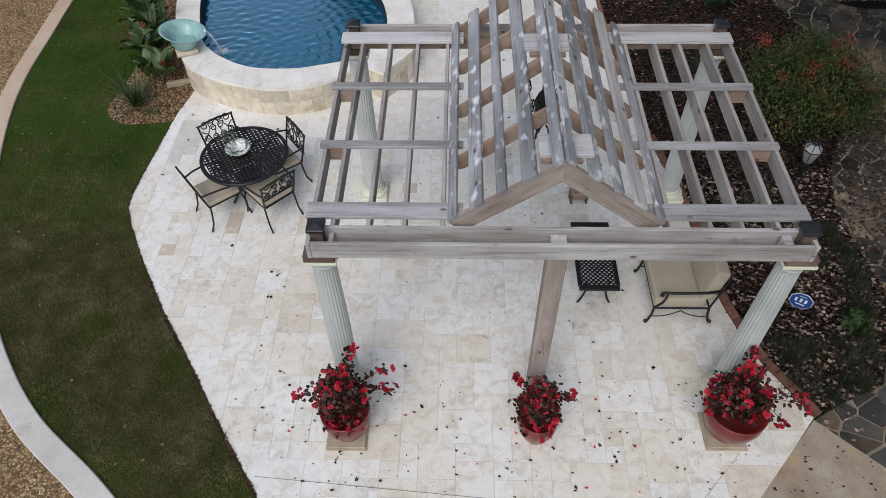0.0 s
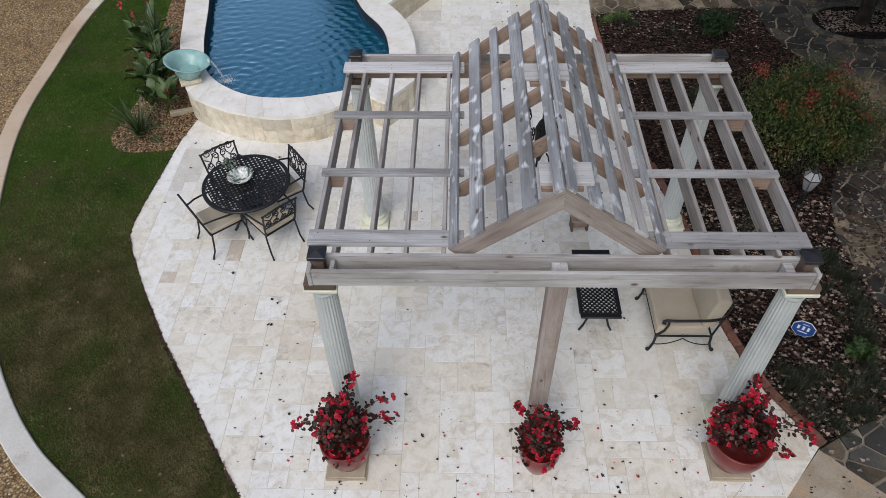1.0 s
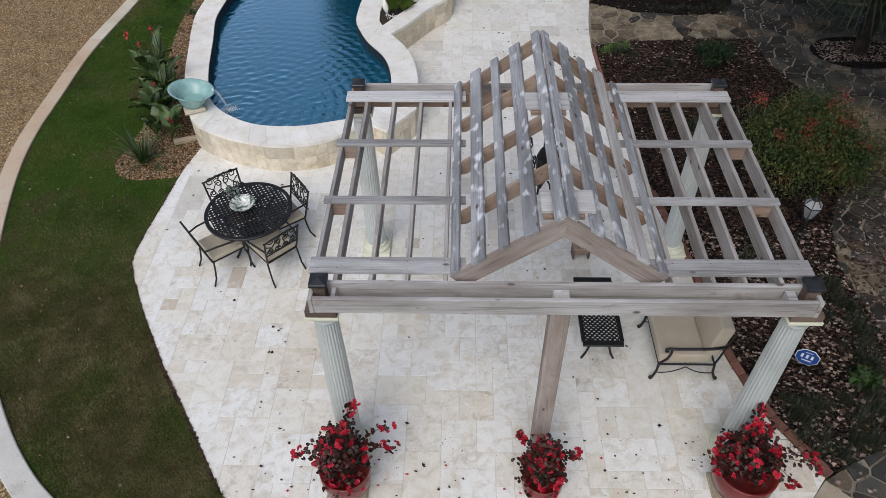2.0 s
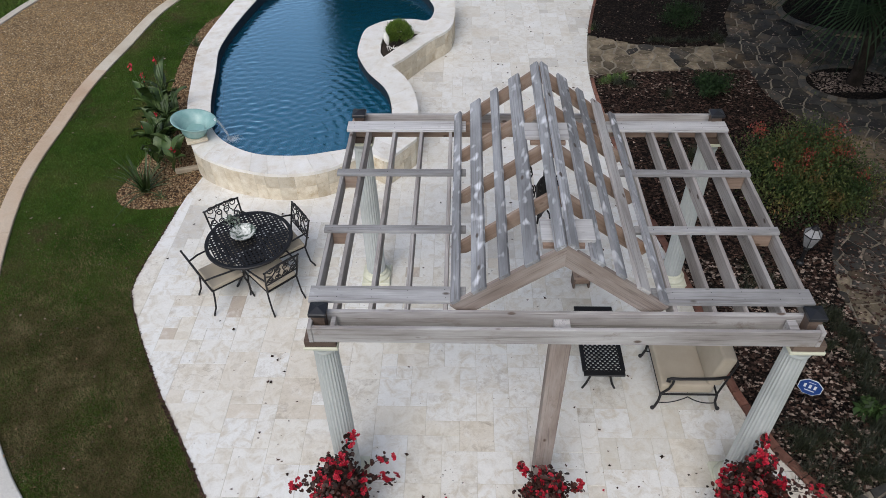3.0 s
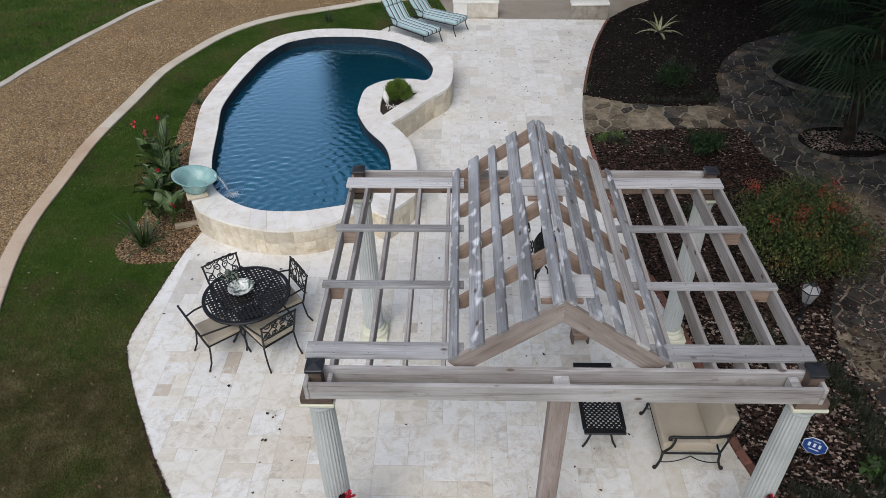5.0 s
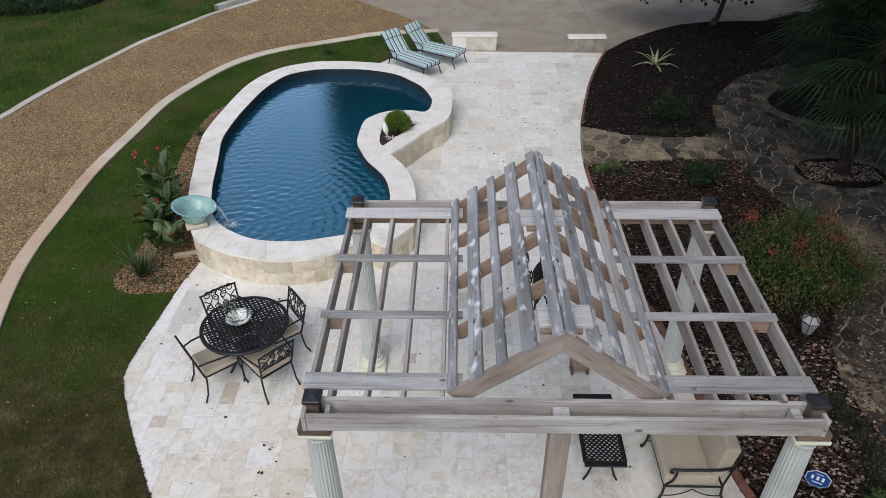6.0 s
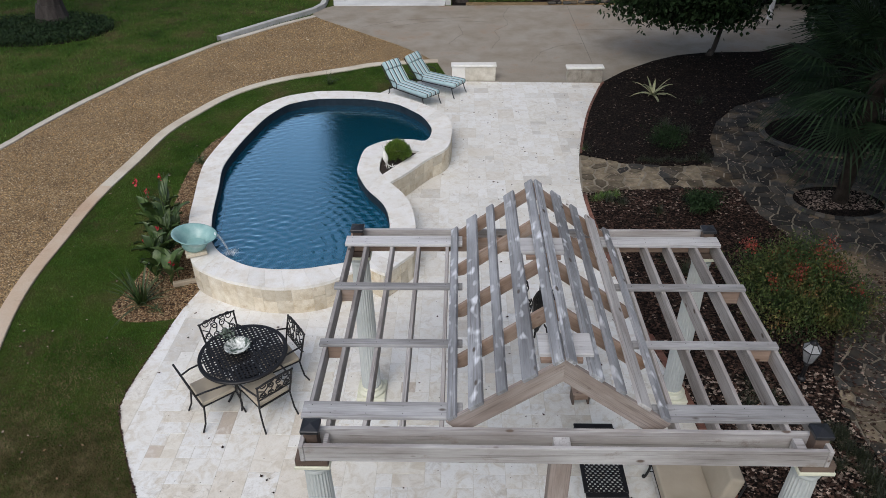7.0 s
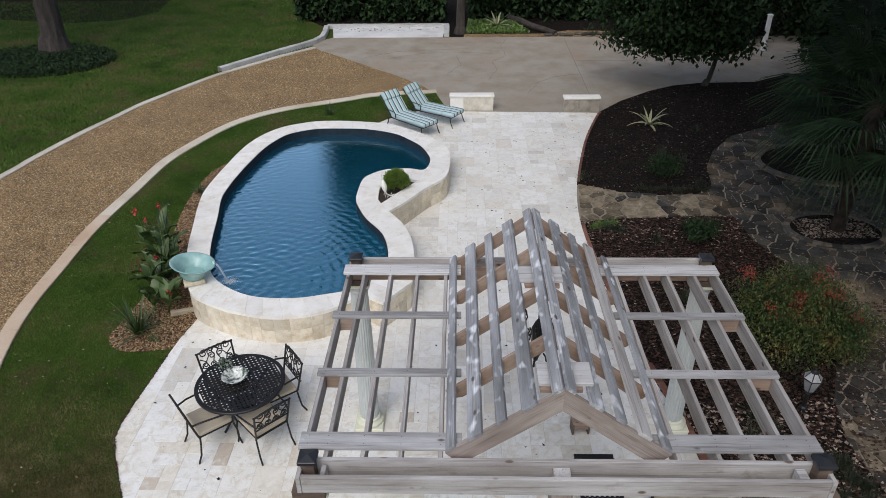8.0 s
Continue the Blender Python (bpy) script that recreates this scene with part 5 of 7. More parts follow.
# iron chandelier under the ridge
ch = thing("chandelier", "black wrought iron chandelier hanging under the gable", "chandelier", m=pose(0.885, 6.20, -0.22) @ Matrix.Diagonal((0.8, 0.8, 1, 1)))
bm = bmesh.new()
tube(bm, [(0, 0, 3.36), (0, 0, 2.75)], 0.008, 6)
part("chain", bm, IRON, ch)
part("body", lathe([(0.02, 2.78), (0.05, 2.74), (0.09, 2.66), (0.08, 2.45), (0.10, 2.36), (0.05, 2.28), (0.03, 2.22), (0.001, 2.18)], 10), IRON, ch)
for k in range(6):
    a = k * math.pi / 3 + 0.3
    d = Vector((math.cos(a), math.sin(a), 0))
    bm = bmesh.new()
    tube(bm, [d * 0.12 + Vector((0, 0, 2.36)), d * 0.20 + Vector((0, 0, 2.30)), d * 0.27 + Vector((0, 0, 2.40)), d * 0.24 + Vector((0, 0, 2.62)), d * 0.19 + Vector((0, 0, 2.74)), d * 0.22 + Vector((0, 0, 2.82)), d * 0.25 + Vector((0, 0, 2.80))], 0.014, 6, 0.5)
    tube(bm, spiral(d * 0.22 + Vector((0, 0, 2.30)), 0.07, 1.4, 0, d, (0, 0, 1), 12), 0.012, 5)
    tube(bm, spiral(d * 0.17 + Vector((0, 0, 2.55)), 0.07, 1.4, 2, d, (0, 0, 1), 12), 0.012, 5)
    tube(bm, spiral(d * 0.25 + Vector((0, 0, 2.78)), 0.05, 1.3, 1, d, (0, 0, 1), 12), 0.012, 5)
    part("arm", bm, IRON, ch)

# ---------- sun loungers ----------
STRIPE = bpy.data.materials.new("striped_canvas")
STRIPE.use_nodes = True
nn, ln = STRIPE.node_tree.nodes, STRIPE.node_tree.links
co = nn.new("ShaderNodeTexCoord")
sp = nn.new("ShaderNodeSeparateXYZ")
ln.new(co.outputs["Object"], sp.inputs[0])
mul = nn.new("ShaderNodeMath")
mul.operation = "MULTIPLY"
mul.inputs[1].default_value = 3.3
ln.new(sp.outputs["Y"], mul.inputs[0])
fr = nn.new("ShaderNodeMath")
fr.operation = "FRACT"
ln.new(mul.outputs[0], fr.inputs[0])
rp = nn.new("ShaderNodeValToRGB")
rp.color_ramp.interpolation = "CONSTANT"
el = rp.color_ramp.elements
for pos, col in ((0.0, (0.40, 0.54, 0.56, 1)), (0.26, (0.018, 0.028, 0.036, 1)), (0.37, (0.64, 0.70, 0.68, 1)), (0.50, (0.36, 0.52, 0.55, 1)), (0.74, (0.018, 0.028, 0.036, 1)), (0.85, (0.64, 0.70, 0.68, 1))):
    e = el[0] if pos == 0 else el.new(pos)
    e.color = col
el[-1].position = 0.97
el[-1].color = (0.40, 0.54, 0.56, 1)
ln.new(fr.outputs[0], rp.inputs[0])
ln.new(rp.outputs[0], nn["Principled BSDF"].inputs["Base Color"])
nn["Principled BSDF"].inputs["Roughness"].default_value = 0.9


def sun_lounger():
    lg = thing("sun_lounger", "black metal sun lounger with blue and white striped cushion", "sun lounger", "loungers by the pool")
    bm = bmesh.new()
    for s in (-1, 1):
        tube(bm, [(-0.35, s * 0.30, 0.30), (0.98, s * 0.30, 0.30)], 0.014, 6)
    tube(bm, [(0.98, -0.30, 0.30), (0.98, 0.30, 0.30)], 0.014, 6)
    part("frame", bm, IRON, lg)
    back = pose(-0.26, 0, 0.32, 0, 50, 0)
    bm = bmesh.new()
    for s in (-1, 1):
        tube(bm, [(0, s * 0.30, 0), (-0.68, s * 0.30, 0)], 0.014, 6)
    tube(bm, [(-0.68, -0.30, 0), (-0.68, 0.30, 0)], 0.014, 6)
    part("backrest_frame", bm, IRON, lg, m=back)
    part("back_cushion", soft_box(-0.47, 0.0, -0.29, 0.29, 0.015, 0.095, 0.025), STRIPE, lg, m=back, smooth=True)
    part("head_cushion", soft_box(-0.71, -0.475, -0.29, 0.29, 0.015, 0.125, 0.04), STRIPE, lg, m=back, smooth=True)
    part("seat_cushion", soft_box(-0.30, 0.62, -0.29, 0.29, 0.315, 0.40, 0.028), STRIPE, lg, smooth=True)
    part("foot_cushion", soft_box(0.625, 1.02, -0.29, 0.29, 0.315, 0.415, 0.035), STRIPE, lg, smooth=True)
    for x in (0.92, -0.42):
        for s in (-1, 1):
            bm = tube(bmesh.new(), [(x, s * 0.295, 0.30), (x + 0.03, s * 0.30, 0.15), (x + 0.10 * (1 if x > 0 else -1), s * 0.31, 0.0)], 0.013, 6)
            part("leg", bm, IRON, lg)
    for s in (-1, 1):
        bm = tube(bmesh.new(), [(-0.52, s * 0.315, 0.50), (-0.30, s * 0.33, 0.52), (-0.08, s * 0.33, 0.50), (-0.05, s * 0.33, 0.44), (-0.09, s * 0.315, 0.31)], 0.013, 6)
        part("arm", bm, IRON, lg)
    return lg


lg = sun_lounger()
lg.matrix_basis = pose(-1.49, 18.64, 0, 0, 0, -43)
copy_thing(lg, pose(-0.86, 19.32, 0, 0, 0, -33))

# ---------- low walls at the end of the terrace ----------
GREY_FACE = surface("greyed_facing", [(0.42, 0.385, 0.315), (0.52, 0.485, 0.415), (0.60, 0.57, 0.50)], 5, 50, 0.8, 0.3, 0.08, fine_mix=0.25)
# darker facing for the right-hand wall: the shade on its front is painted in
SHADED_FACE = surface("shaded_facing", [(0.20, 0.175, 0.14), (0.30, 0.27, 0.225), (0.38, 0.35, 0.30)], 6, 50, 0.8, 0.3, 0.08, fine_mix=0.3)
for x0, x1, y0, z in ((-0.26, 1.03, 19.98, 0.47), (3.10, 4.15, 19.86, 0.44)):
    w = thing("garden_wall", "low travertine faced wall with a pale stone cap", "wall", "walls at the terrace end")
    part("core", a_box(x0 + 0.02, x1 - 0.02, y0 + 0.02, y0 + 0.23, -0.05, z - 0.06), MORTAR, w)
    for a, b in ((x0 + 0.004, x0 + 0.40), (x0 + 0.408, x1 - 0.004)):
        part("facing_slab", a_box(a, b, y0 - 0.002, y0 + 0.02, -0.004, z - 0.061, bevel=0.003), SHADED_FACE if x0 > 2 else GREY_FACE if a > x0 + 0.1 else COPING, w)
    part("cap", a_box(x0 - 0.02, x1 + 0.02, y0 - 0.03, y0 + 0.27, z - 0.06, z, bevel=0.012), COPING, w)


# ---------- flower pots ----------


def flower_mesh():
    """A head of double red flowers: rings of small curved petals."""
    pts = []
    for k in range(6):
        c = np.array([rng.uniform(-0.024, 0.024), rng.uniform(-0.024, 0.024), rng.uniform(-0.014, 0.012)])
        for ring, (r, z, n) in enumerate(((0.017, 0.0, 5), (0.010, 0.007, 4))):
            for i in range(n):
                a = 2 * math.pi * (i + 0.5 * ring) / n + k
                u = np.array([math.cos(a), math.sin(a), 0.35 + 0.4 * ring])
                w = np.array([-math.sin(a), math.cos(a), 0]) * r * 0.55
                b = c + [0, 0, z]
                pts += [b, b + u * r * 0.7 - w, b + u * r * 1.25, b + u * r * 0.7 + w]
    return mesh_from("flower_head", np.array(pts), PETAL)


heads = [flower_mesh() for _ in range(4)]


def potted_begonia(x, y, z, r, h, wide, tall, seed, reach=(), over=0.0):
    pot = thing("flower_pot", "glossy dark red glazed pot", "flower pot", "red pots", m=pose(x, y, z))
    part("pot_body", lathe([(r * 0.56, 0), (r * 0.60, 0.008), (r * 0.60, 0.03), (r * 0.66, h * 0.10), (r * 0.80, h * 0.26), (r * 0.93, h * 0.46), (r * 1.0, h * 0.66), (r * 1.0, h * 0.80), (r * 0.955, h * 0.92),
                            (r * 0.95, h * 0.945), (r * 1.0, h * 0.965), (r * 1.01, h * 0.99), (r * 0.98, h), (r * 0.91, h * 0.985), (r * 0.87, h * 0.92)], 48), POT_RED, pot, smooth=True)
    part("soil", lathe([(0.001, h * 0.92), (r * 0.92, h * 0.91), (r * 0.92, h * 0.90)], 24), SOIL, pot)
    pl = thing("begonia_plant", "bushy begonia with bronze leaves and bright red flowers in a pot", "flowering plant", "begonias", m=pose(x, y + (0.03 if over else 0.045), z + h * 0.97))
    rr = np.random.default_rng(seed)
    stems, leaves, tips = bmesh.new(), [], []
    n = 34
    for i in range(n):
        a = 2 * math.pi * i / n * 2.618 + rr.uniform(-0.3, 0.3)
        out = wide * math.sqrt((i + 0.5) / n) * rr.uniform(0.75, 1.15)
        top = 0.04 + tall * (1 - 0.72 * (out / wide) ** 2) * rr.uniform(0.55, 1.35)
        tip = Vector((out * math.cos(a), out * math.sin(a), top))
        base = Vector((0.25 * r * math.cos(a), 0.25 * r * math.sin(a), 0))
        line = arc(base, tip, (0, 0, 0.22 * out + 0.03), 5)
        tube(stems, line, 0.005, 4, 0.5)
        tips.append(tip)
        for k in range(2, 6):
            for _ in range(6):
                leaves.append(line[k] + Vector(rr.normal(0, 1, 3)) * 0.045)
    # shoots hanging over the rim
    for i in range(14):
        a = 2 * math.pi * i / 14 + rr.uniform(-0.15, 0.15)
        low = max(0.0, -math.sin(a)) * over
        out, top = r * rr.uniform(0.85, 1.05) * (1 + 0.12 * low), rr.uniform(-0.06, 0.05) - 0.11 * low
        if not over and math.sin(a) < -0.15:
            out, top = 0.72 * r, 0.05
        line = arc((0.5 * r * math.cos(a), 0.5 * r * math.sin(a), 0.02), (out * math.cos(a), out * math.sin(a), top), (0, 0, 0.09), 5)
        tube(stems, line, 0.004, 4, 0.5)
        if i % 4 or low > 0.3:
            tips += [line[5], line[4]] if low > 0.2 else [line[5]]
        for k in range(2, 6):
            for _ in range(4):
                leaves.append(line[k] + Vector(rr.normal(0, 1, 3)) * 0.028)
    for a, out, top in reach:
        tip = Vector((out * math.cos(a), out * math.sin(a), top))
        line = arc(Vector((0.1 * math.cos(a), 0.1 * math.sin(a), 0.1)), tip, (0, 0, 0.12), 6)
        tube(stems, line, 0.005, 4, 0.5)
        tips += [tip, tip + Vector((0.04, 0.03, -0.05)), line[5]]
        for k in range(3, 7):
            for _ in range(5):
                leaves.append(line[k] + Vector(rr.normal(0, 1, 3)) * 0.022)
    core = rr.normal(0, 1, (160, 3)) * (wide * 0.34, wide * 0.34, tall * 0.2) + (0, 0, tall * 0.5)
    leaves = np.vstack([np.array(leaves), core])
    part("stem_tuft", stems, LEAF_BRONZE, pl)["kind"] = "stuff"
    part("leaves", mesh_from("leaves", round_leaves(leaves, 0.037), LEAF_BRONZE, per=6), None, pl)["kind"] = "stuff"
    for i, t in enumerate(tips):
        for _ in range(2 if i % 2 else 1):
            o = Vector(rr.normal(0, 1, 3)) * 0.025
            m = Matrix.Translation(t + o + Vector((0, 0, 0.02))) @ pose(0, 0, 0, rr.uniform(-50, 50), rr.uniform(-50, 50), rr.uniform(0, 360)) @ Matrix.Scale(rr.uniform(0.65, 1.3), 4)
            part("flower", heads[int(rr.integers(4))], None, pl, m=m)


SLAB = surface("pale_slab", [(0.31, 0.255, 0.185), (0.42, 0.355, 0.265)], 6, 40, 0.8, 0.2, fine_mix=0.2)
for x, y in ((-1.215, 3.44), (2.905, 3.50)):
    part_ = thing("pot_stand", "square pale stone slab under a flower pot", "slab", "pot stands", m=pose(x, y, 0))
    part("lower_slab", a_box(-0.222, 0.222, -0.222, 0.222, 0, 0.03, bevel=0.005), SLAB, part_)
    part("upper_slab", a_box(-0.205, 0.205, -0.205, 0.205, 0.0302, 0.06, bevel=0.005), SLAB, part_)
potted_begonia(-1.20, 3.45, 0.06, 0.262, 0.48, 0.28, 0.50, 1, reach=((0.5, 0.48, 0.36), (0.15, 0.50, 0.20), (3.3, 0.45, 0.30), (1.3, 0.32, 0.62)), over=1.0)
potted_begonia(0.85, 3.45, 0.0, 0.215, 0.45, 0.20, 0.46, 2, reach=((0.2, 0.33, 0.2), (2.6, 0.30, 0.45)), over=0.5)
potted_begonia(2.93, 3.52, 0.06, 0.31, 0.48, 0.30, 0.46, 3, reach=((-0.22, 0.64, 0.16), (-0.10, 0.62, 0.26), (-0.55, 0.46, 0.02), (1.4, 0.30, 0.60), (3.2, 0.40, 0.28)))

MILKY = surface("milky_water", [(0.23, 0.41, 0.39), (0.27, 0.46, 0.435)], 3, 12, 0.06, 0.1, fine_mix=0.1)
# ---------- water bowl on the pool wall ----------
wb = thing("water_bowl", "round teal resin water bowl spilling into the pool", "water bowl", m=pose(-4.60, 10.00, 0.055) @ Matrix.Scale(0.875, 4))
part("pedestal", a_box(-0.20, 0.20, -0.19, 0.19, ZC + 0.03, ZC + 0.105, bevel=0.012), VENEER, wb, "square travertine pedestal", m=pose(0.03, -0.04, 0, 0, 0, 25))
TIP = pose(0, 0, 0.66, 0, 0, 18) @ pose(0, 0, 0, 0, 11, 0) @ pose(0, 0, 0, 0, 0, -18) @ pose(0, 0, -0.66)
part("bowl_body", lathe([(0.185, 0.64), (0.205, 0.645), (0.235, 0.70), (0.268, 0.79), (0.315, 0.875), (0.385, 0.930), (0.425, 0.945), (0.43, 0.953), (0.42, 0.958), (0.375, 0.943), (0.30, 0.885), (0.25, 0.80), (0.20, 0.72), (0.0001, 0.70)], 40), BOWL_TEAL, wb, m=TIP, smooth=True)
tagged(part("bowl_water", lathe([(0.196, 0.738), (0.197, 0.742)], 40), MILKY, wb, m=pose(0.02, 0, 0)), "shallow water inside the bowl")
jet = bmesh.new()
for k in range(9):
    w = (k - 4) * 0.013
    tube(jet, [(0.42 + (0.20 + 0.012 * (k % 3)) * t + 0.004 * math.sin(9 * t + k), w * (1 - 0.4 * t) + 0.005 * math.sin(7 * t + 2 * k), 0.885 - 0.52 * t * t) for t in (0, 0.2, 0.4, 0.6, 0.8, 1.0)], 0.0026, 5, 0.7)
part("water_spill", jet, FOAM, wb, "thin strands of falling white water", m=pose(0, 0, 0, 0, 0, 18), smooth=True)
c = np.stack([rng.normal(0.66, 0.075, 3600), rng.normal(0, 0.055, 3600), 0.372 + np.abs(rng.normal(0, 0.022, 3600))], 1)
part("splash", mesh_from("splash", leaf_quads(c, 0.0038, 0.5, 1.0, 0.6), FOAM), None, wb, "white splash on the pool", m=pose(0, 0, 0, 0, 0, 18))["kind"] = "stuff"

# ---------- foliage ----------
GREEN = surface("shrub_green", [(0.012, 0.028, 0.008), (0.027, 0.052, 0.014), (0.052, 0.074, 0.021)], 3, 20, 0.6, 0, island=0.5, spec=0.2)
DARK_GREEN = surface("deep_green", [(0.010, 0.022, 0.009), (0.018, 0.036, 0.013), (0.030, 0.054, 0.019)], 2, 20, 0.7, 0, island=0.5, spec=0.15)
TOPIARY = surface("topiary_green", [(0.038, 0.082, 0.014), (0.080, 0.140, 0.024), (0.13, 0.19, 0.040)], 4, 20, 0.55, 0, island=0.5)
CANNA = surface("canna_leaf", [(0.022, 0.047, 0.010), (0.046, 0.084, 0.019), (0.10, 0.14, 0.042)], 5, 30, 0.5, 0, 0.3, fine_mix=0.2)
STRAP = surface("strap_leaf", [(0.022, 0.045, 0.012), (0.045, 0.080, 0.022), (0.10, 0.12, 0.045)], 3, 20, 0.5, 0, island=0.4)
DARK_STRAP = surface("dark_strap_leaf", [(0.010, 0.013, 0.006), (0.020, 0.026, 0.010), (0.050, 0.050, 0.024)], 3, 20, 0.5, 0, island=0.5)
NANDINA = surface("nandina_leaf", [(0.011, 0.027, 0.010), (0.029, 0.052, 0.015), (0.068, 0.082, 0.023), (0.14, 0.072, 0.030)], 2.2, 20, 0.6, 0, island=0.65, spec=0.2)
BERRY = surface("red_berries", [(0.15, 0.018, 0.012), (0.27, 0.040, 0.022)], 8, 30, 0.5, 0, island=0.5)
BARK = surface("bark", [(0.022, 0.017, 0.014), (0.042, 0.034, 0.029), (0.065, 0.055, 0.048)], 5, 16, 0.95, 0.9, 0, (1, 1, 0.25), fine_mix=0.5, bump_size=0.04)
STRIPED = surface("agave_leaf", [(0.11, 0.15, 0.09), (0.30, 0.31, 0.17), (0.42, 0.40, 0.24)], 12, 40, 0.5, 0, 0.2)


def blade_tris(n, length, spread, droop, width, at=(0, 0, 0)):
    """Arching strap leaves from one crown: three quads each."""
    out = []
    for _ in range(n):
        a = rng.uniform(0, 2 * math.pi)
        L = length * rng.uniform(0.6, 1.15)
        sp = spread * rng.uniform(0.15, 1.0)
        d, w = np.array([math.cos(a), math.sin(a), 0]), np.array([-math.sin(a), math.cos(a), 0]) * width / 2
        b = np.array(at) + np.array([rng.normal(0, 0.03), rng.normal(0, 0.03), 0])
        prev = None
        for k in range(4):
            t = k / 3
            p = b + d * sp * L * t + np.array([0, 0, L * (math.cos(sp) * t - droop * t * t * sp)])
            ww = w * (1 - t * 0.85)
            if prev is not None:
                out += [prev[0] - prev[1], prev[0] + prev[1], p + ww, p - ww]
            prev = (p, ww)
    return np.array(out)


BRIGHT_STRAP = surface("bright_grass", [(0.045, 0.085, 0.018), (0.085, 0.15, 0.03), (0.13, 0.20, 0.05)], 5, 25, 0.55, 0, island=0.4)


def grass_clump(x, y, z=0.0, n=90, length=0.42, spread=1.0, droop=0.75, width=0.014, label="clump of arching dark green strap leaves", mat_=None):
    c = thing("grass_clump", label, "ornamental grass", m=pose(x, y, z))
    part("leaves", mesh_from("strap_leaves", blade_tris(n, length, spread, droop, width), mat_ or STRAP), None, c)
    return c


grass_clump(-5.38, 9.20, -0.01, 70, 0.78, 1.1, 0.34, 0.036, mat_=STRAP)
grass_clump(-5.05, 9.05, -0.01, 25, 0.22)
grass_clump(-6.05, 14.5, -0.01, 60, 0.42, label="clump of strap leaves in wood chips by the pool")
grass_clump(-3.85, 19.75, -0.03, 70, 0.50, 0.7, label="tuft of upright grass on the lawn edge")
for i in range(34):
    a, b = rng.uniform(3.78, 4.75), rng.uniform(3.85, 4.75)
    if inside((a, b), NEAR_BED):
        grass_clump(a, b, -0.01, 70, 0.24, 1.0, 0.7, 0.007, "small clump of fine dark grassy leaves in the bed", DARK_STRAP)
for x, y, s in ((3.10, 12.75, 0.35), (3.35, 12.65, 0.3), (4.75, 12.70, 0.5), (5.10, 12.60, 0.45), (2.98, 15.25, 0.3), (4.05, 12.3, 0.3), (5.6, 14.8, 0.35), (6.5, 18.2, 0.35), (5.2, 16.6, 0.4), (5.6, 16.2, 0.4), (4.0, 6.9, 0.4), (4.2, 7.3, 0.45), (4.35, 7.05, 0.35),
                (3.75, 10.6, 0.35), (4.0, 10.2, 0.4)):
    grass_clump(x, y, 0.0, 80, s, width=0.010, mat_=DARK_STRAP)


def leafy(name, label, category, x, y, z, size, n, leaf, mat_, trunk=None, lumps=14, seed=1, berries=0):
    """A shrub: woody stems and a crown of leaves gathered in uneven clumps."""
    sh = thing(name, label, category, m=pose(x, y, z))
    rr = np.random.default_rng(seed)
    cs = rr.normal(0, 1, (lumps, 3))
    cs /= np.linalg.norm(cs, axis=1, keepdims=True)
    cs *= rr.uniform(0.35, 0.82, (lumps, 1))
    cs[:, 2] = np.abs(cs[:, 2]) * 1.0 - 0.15
    cs = cs * size + (0, 0, size[2] * 0.55)
    bm = bmesh.new()
    for c in cs:
        tube(bm, arc((0, 0, 0), Vector(c), (0, 0, 0.1 * size[2]), 4), 0.018 * max(size), 5, 0.4)
    part("stem_tuft", bm, BARK, sh)
    k = rr.integers(0, lumps, n)
    pts = cs[k] + rr.normal(0, 1, (n, 3)) * np.array(size) * 0.20
    pts[:, 2] = np.maximum(pts[:, 2], 0.03)
    part("leaves", mesh_from("leaves", leaf_quads(pts, leaf, 0.9, 2.2), mat_), None, sh)
    for i in range(berries):
        c = cs[int(rr.integers(lumps))] + rr.normal(0, 1, 3) * np.array(size) * 0.14
        c = c * (1.1, 1.1, 1.0)
        c[2] = max(c[2], size[2] * 0.75) + 0.22 * size[2]
        b = rr.normal(0, 1, (80, 3)) * (0.065, 0.065, 0.05) + c
        part("berry_spray", mesh_from("berry_spray", leaf_quads(b, 0.024, 1.0, 1.1), BERRY), None, sh, "cluster of red berries")["kind"] = "stuff"
    return sh


for i in range(58):
    t = rng.uniform(0, 1)
    q = Vector((4.98, 4.45)).lerp(Vector((5.30, 5.6)), t * 2) if t < 0.5 else Vector((5.30, 5.6)).lerp(Vector((5.12, 6.9)), t * 2 - 1)
    grass_clump(q.x - abs(rng.normal(0, 0.16)) - 0.05, q.y + rng.normal(0, 0.05), -0.01, 60, 0.22, 1.0, 0.7, 0.008, "small clump of fine dark grassy leaves in the bed", DARK_STRAP)


leafy("nandina_shrub", "large green shrub with clusters of red berries in the mulch", "shrub", 5.42, 9.0, 0, (1.0, 0.95, 0.95), 34000, 0.021, NANDINA, lumps=34, seed=4, berries=20)
leafy("small_shrub", "small leafy green shrub in the mulch bed", "shrub", 4.82, 4.85, 0, (0.22, 0.2, 0.2), 260, 0.05, GREEN, lumps=7, seed=6)
leafy("small_shrub", "low dark shrub in the near bed", "shrub", 4.9, 12.4, 0, (0.5, 0.4, 0.3), 2600, 0.026, DARK_GREEN, lumps=14, seed=9)
leafy("small_shrub", "low dark fine-leaved shrub in the far mulch bed", "shrub", 4.90, 15.44, 0.02, (0.55, 0.45, 0.4), 2600, 0.022, DARK_GREEN, lumps=18, seed=10)
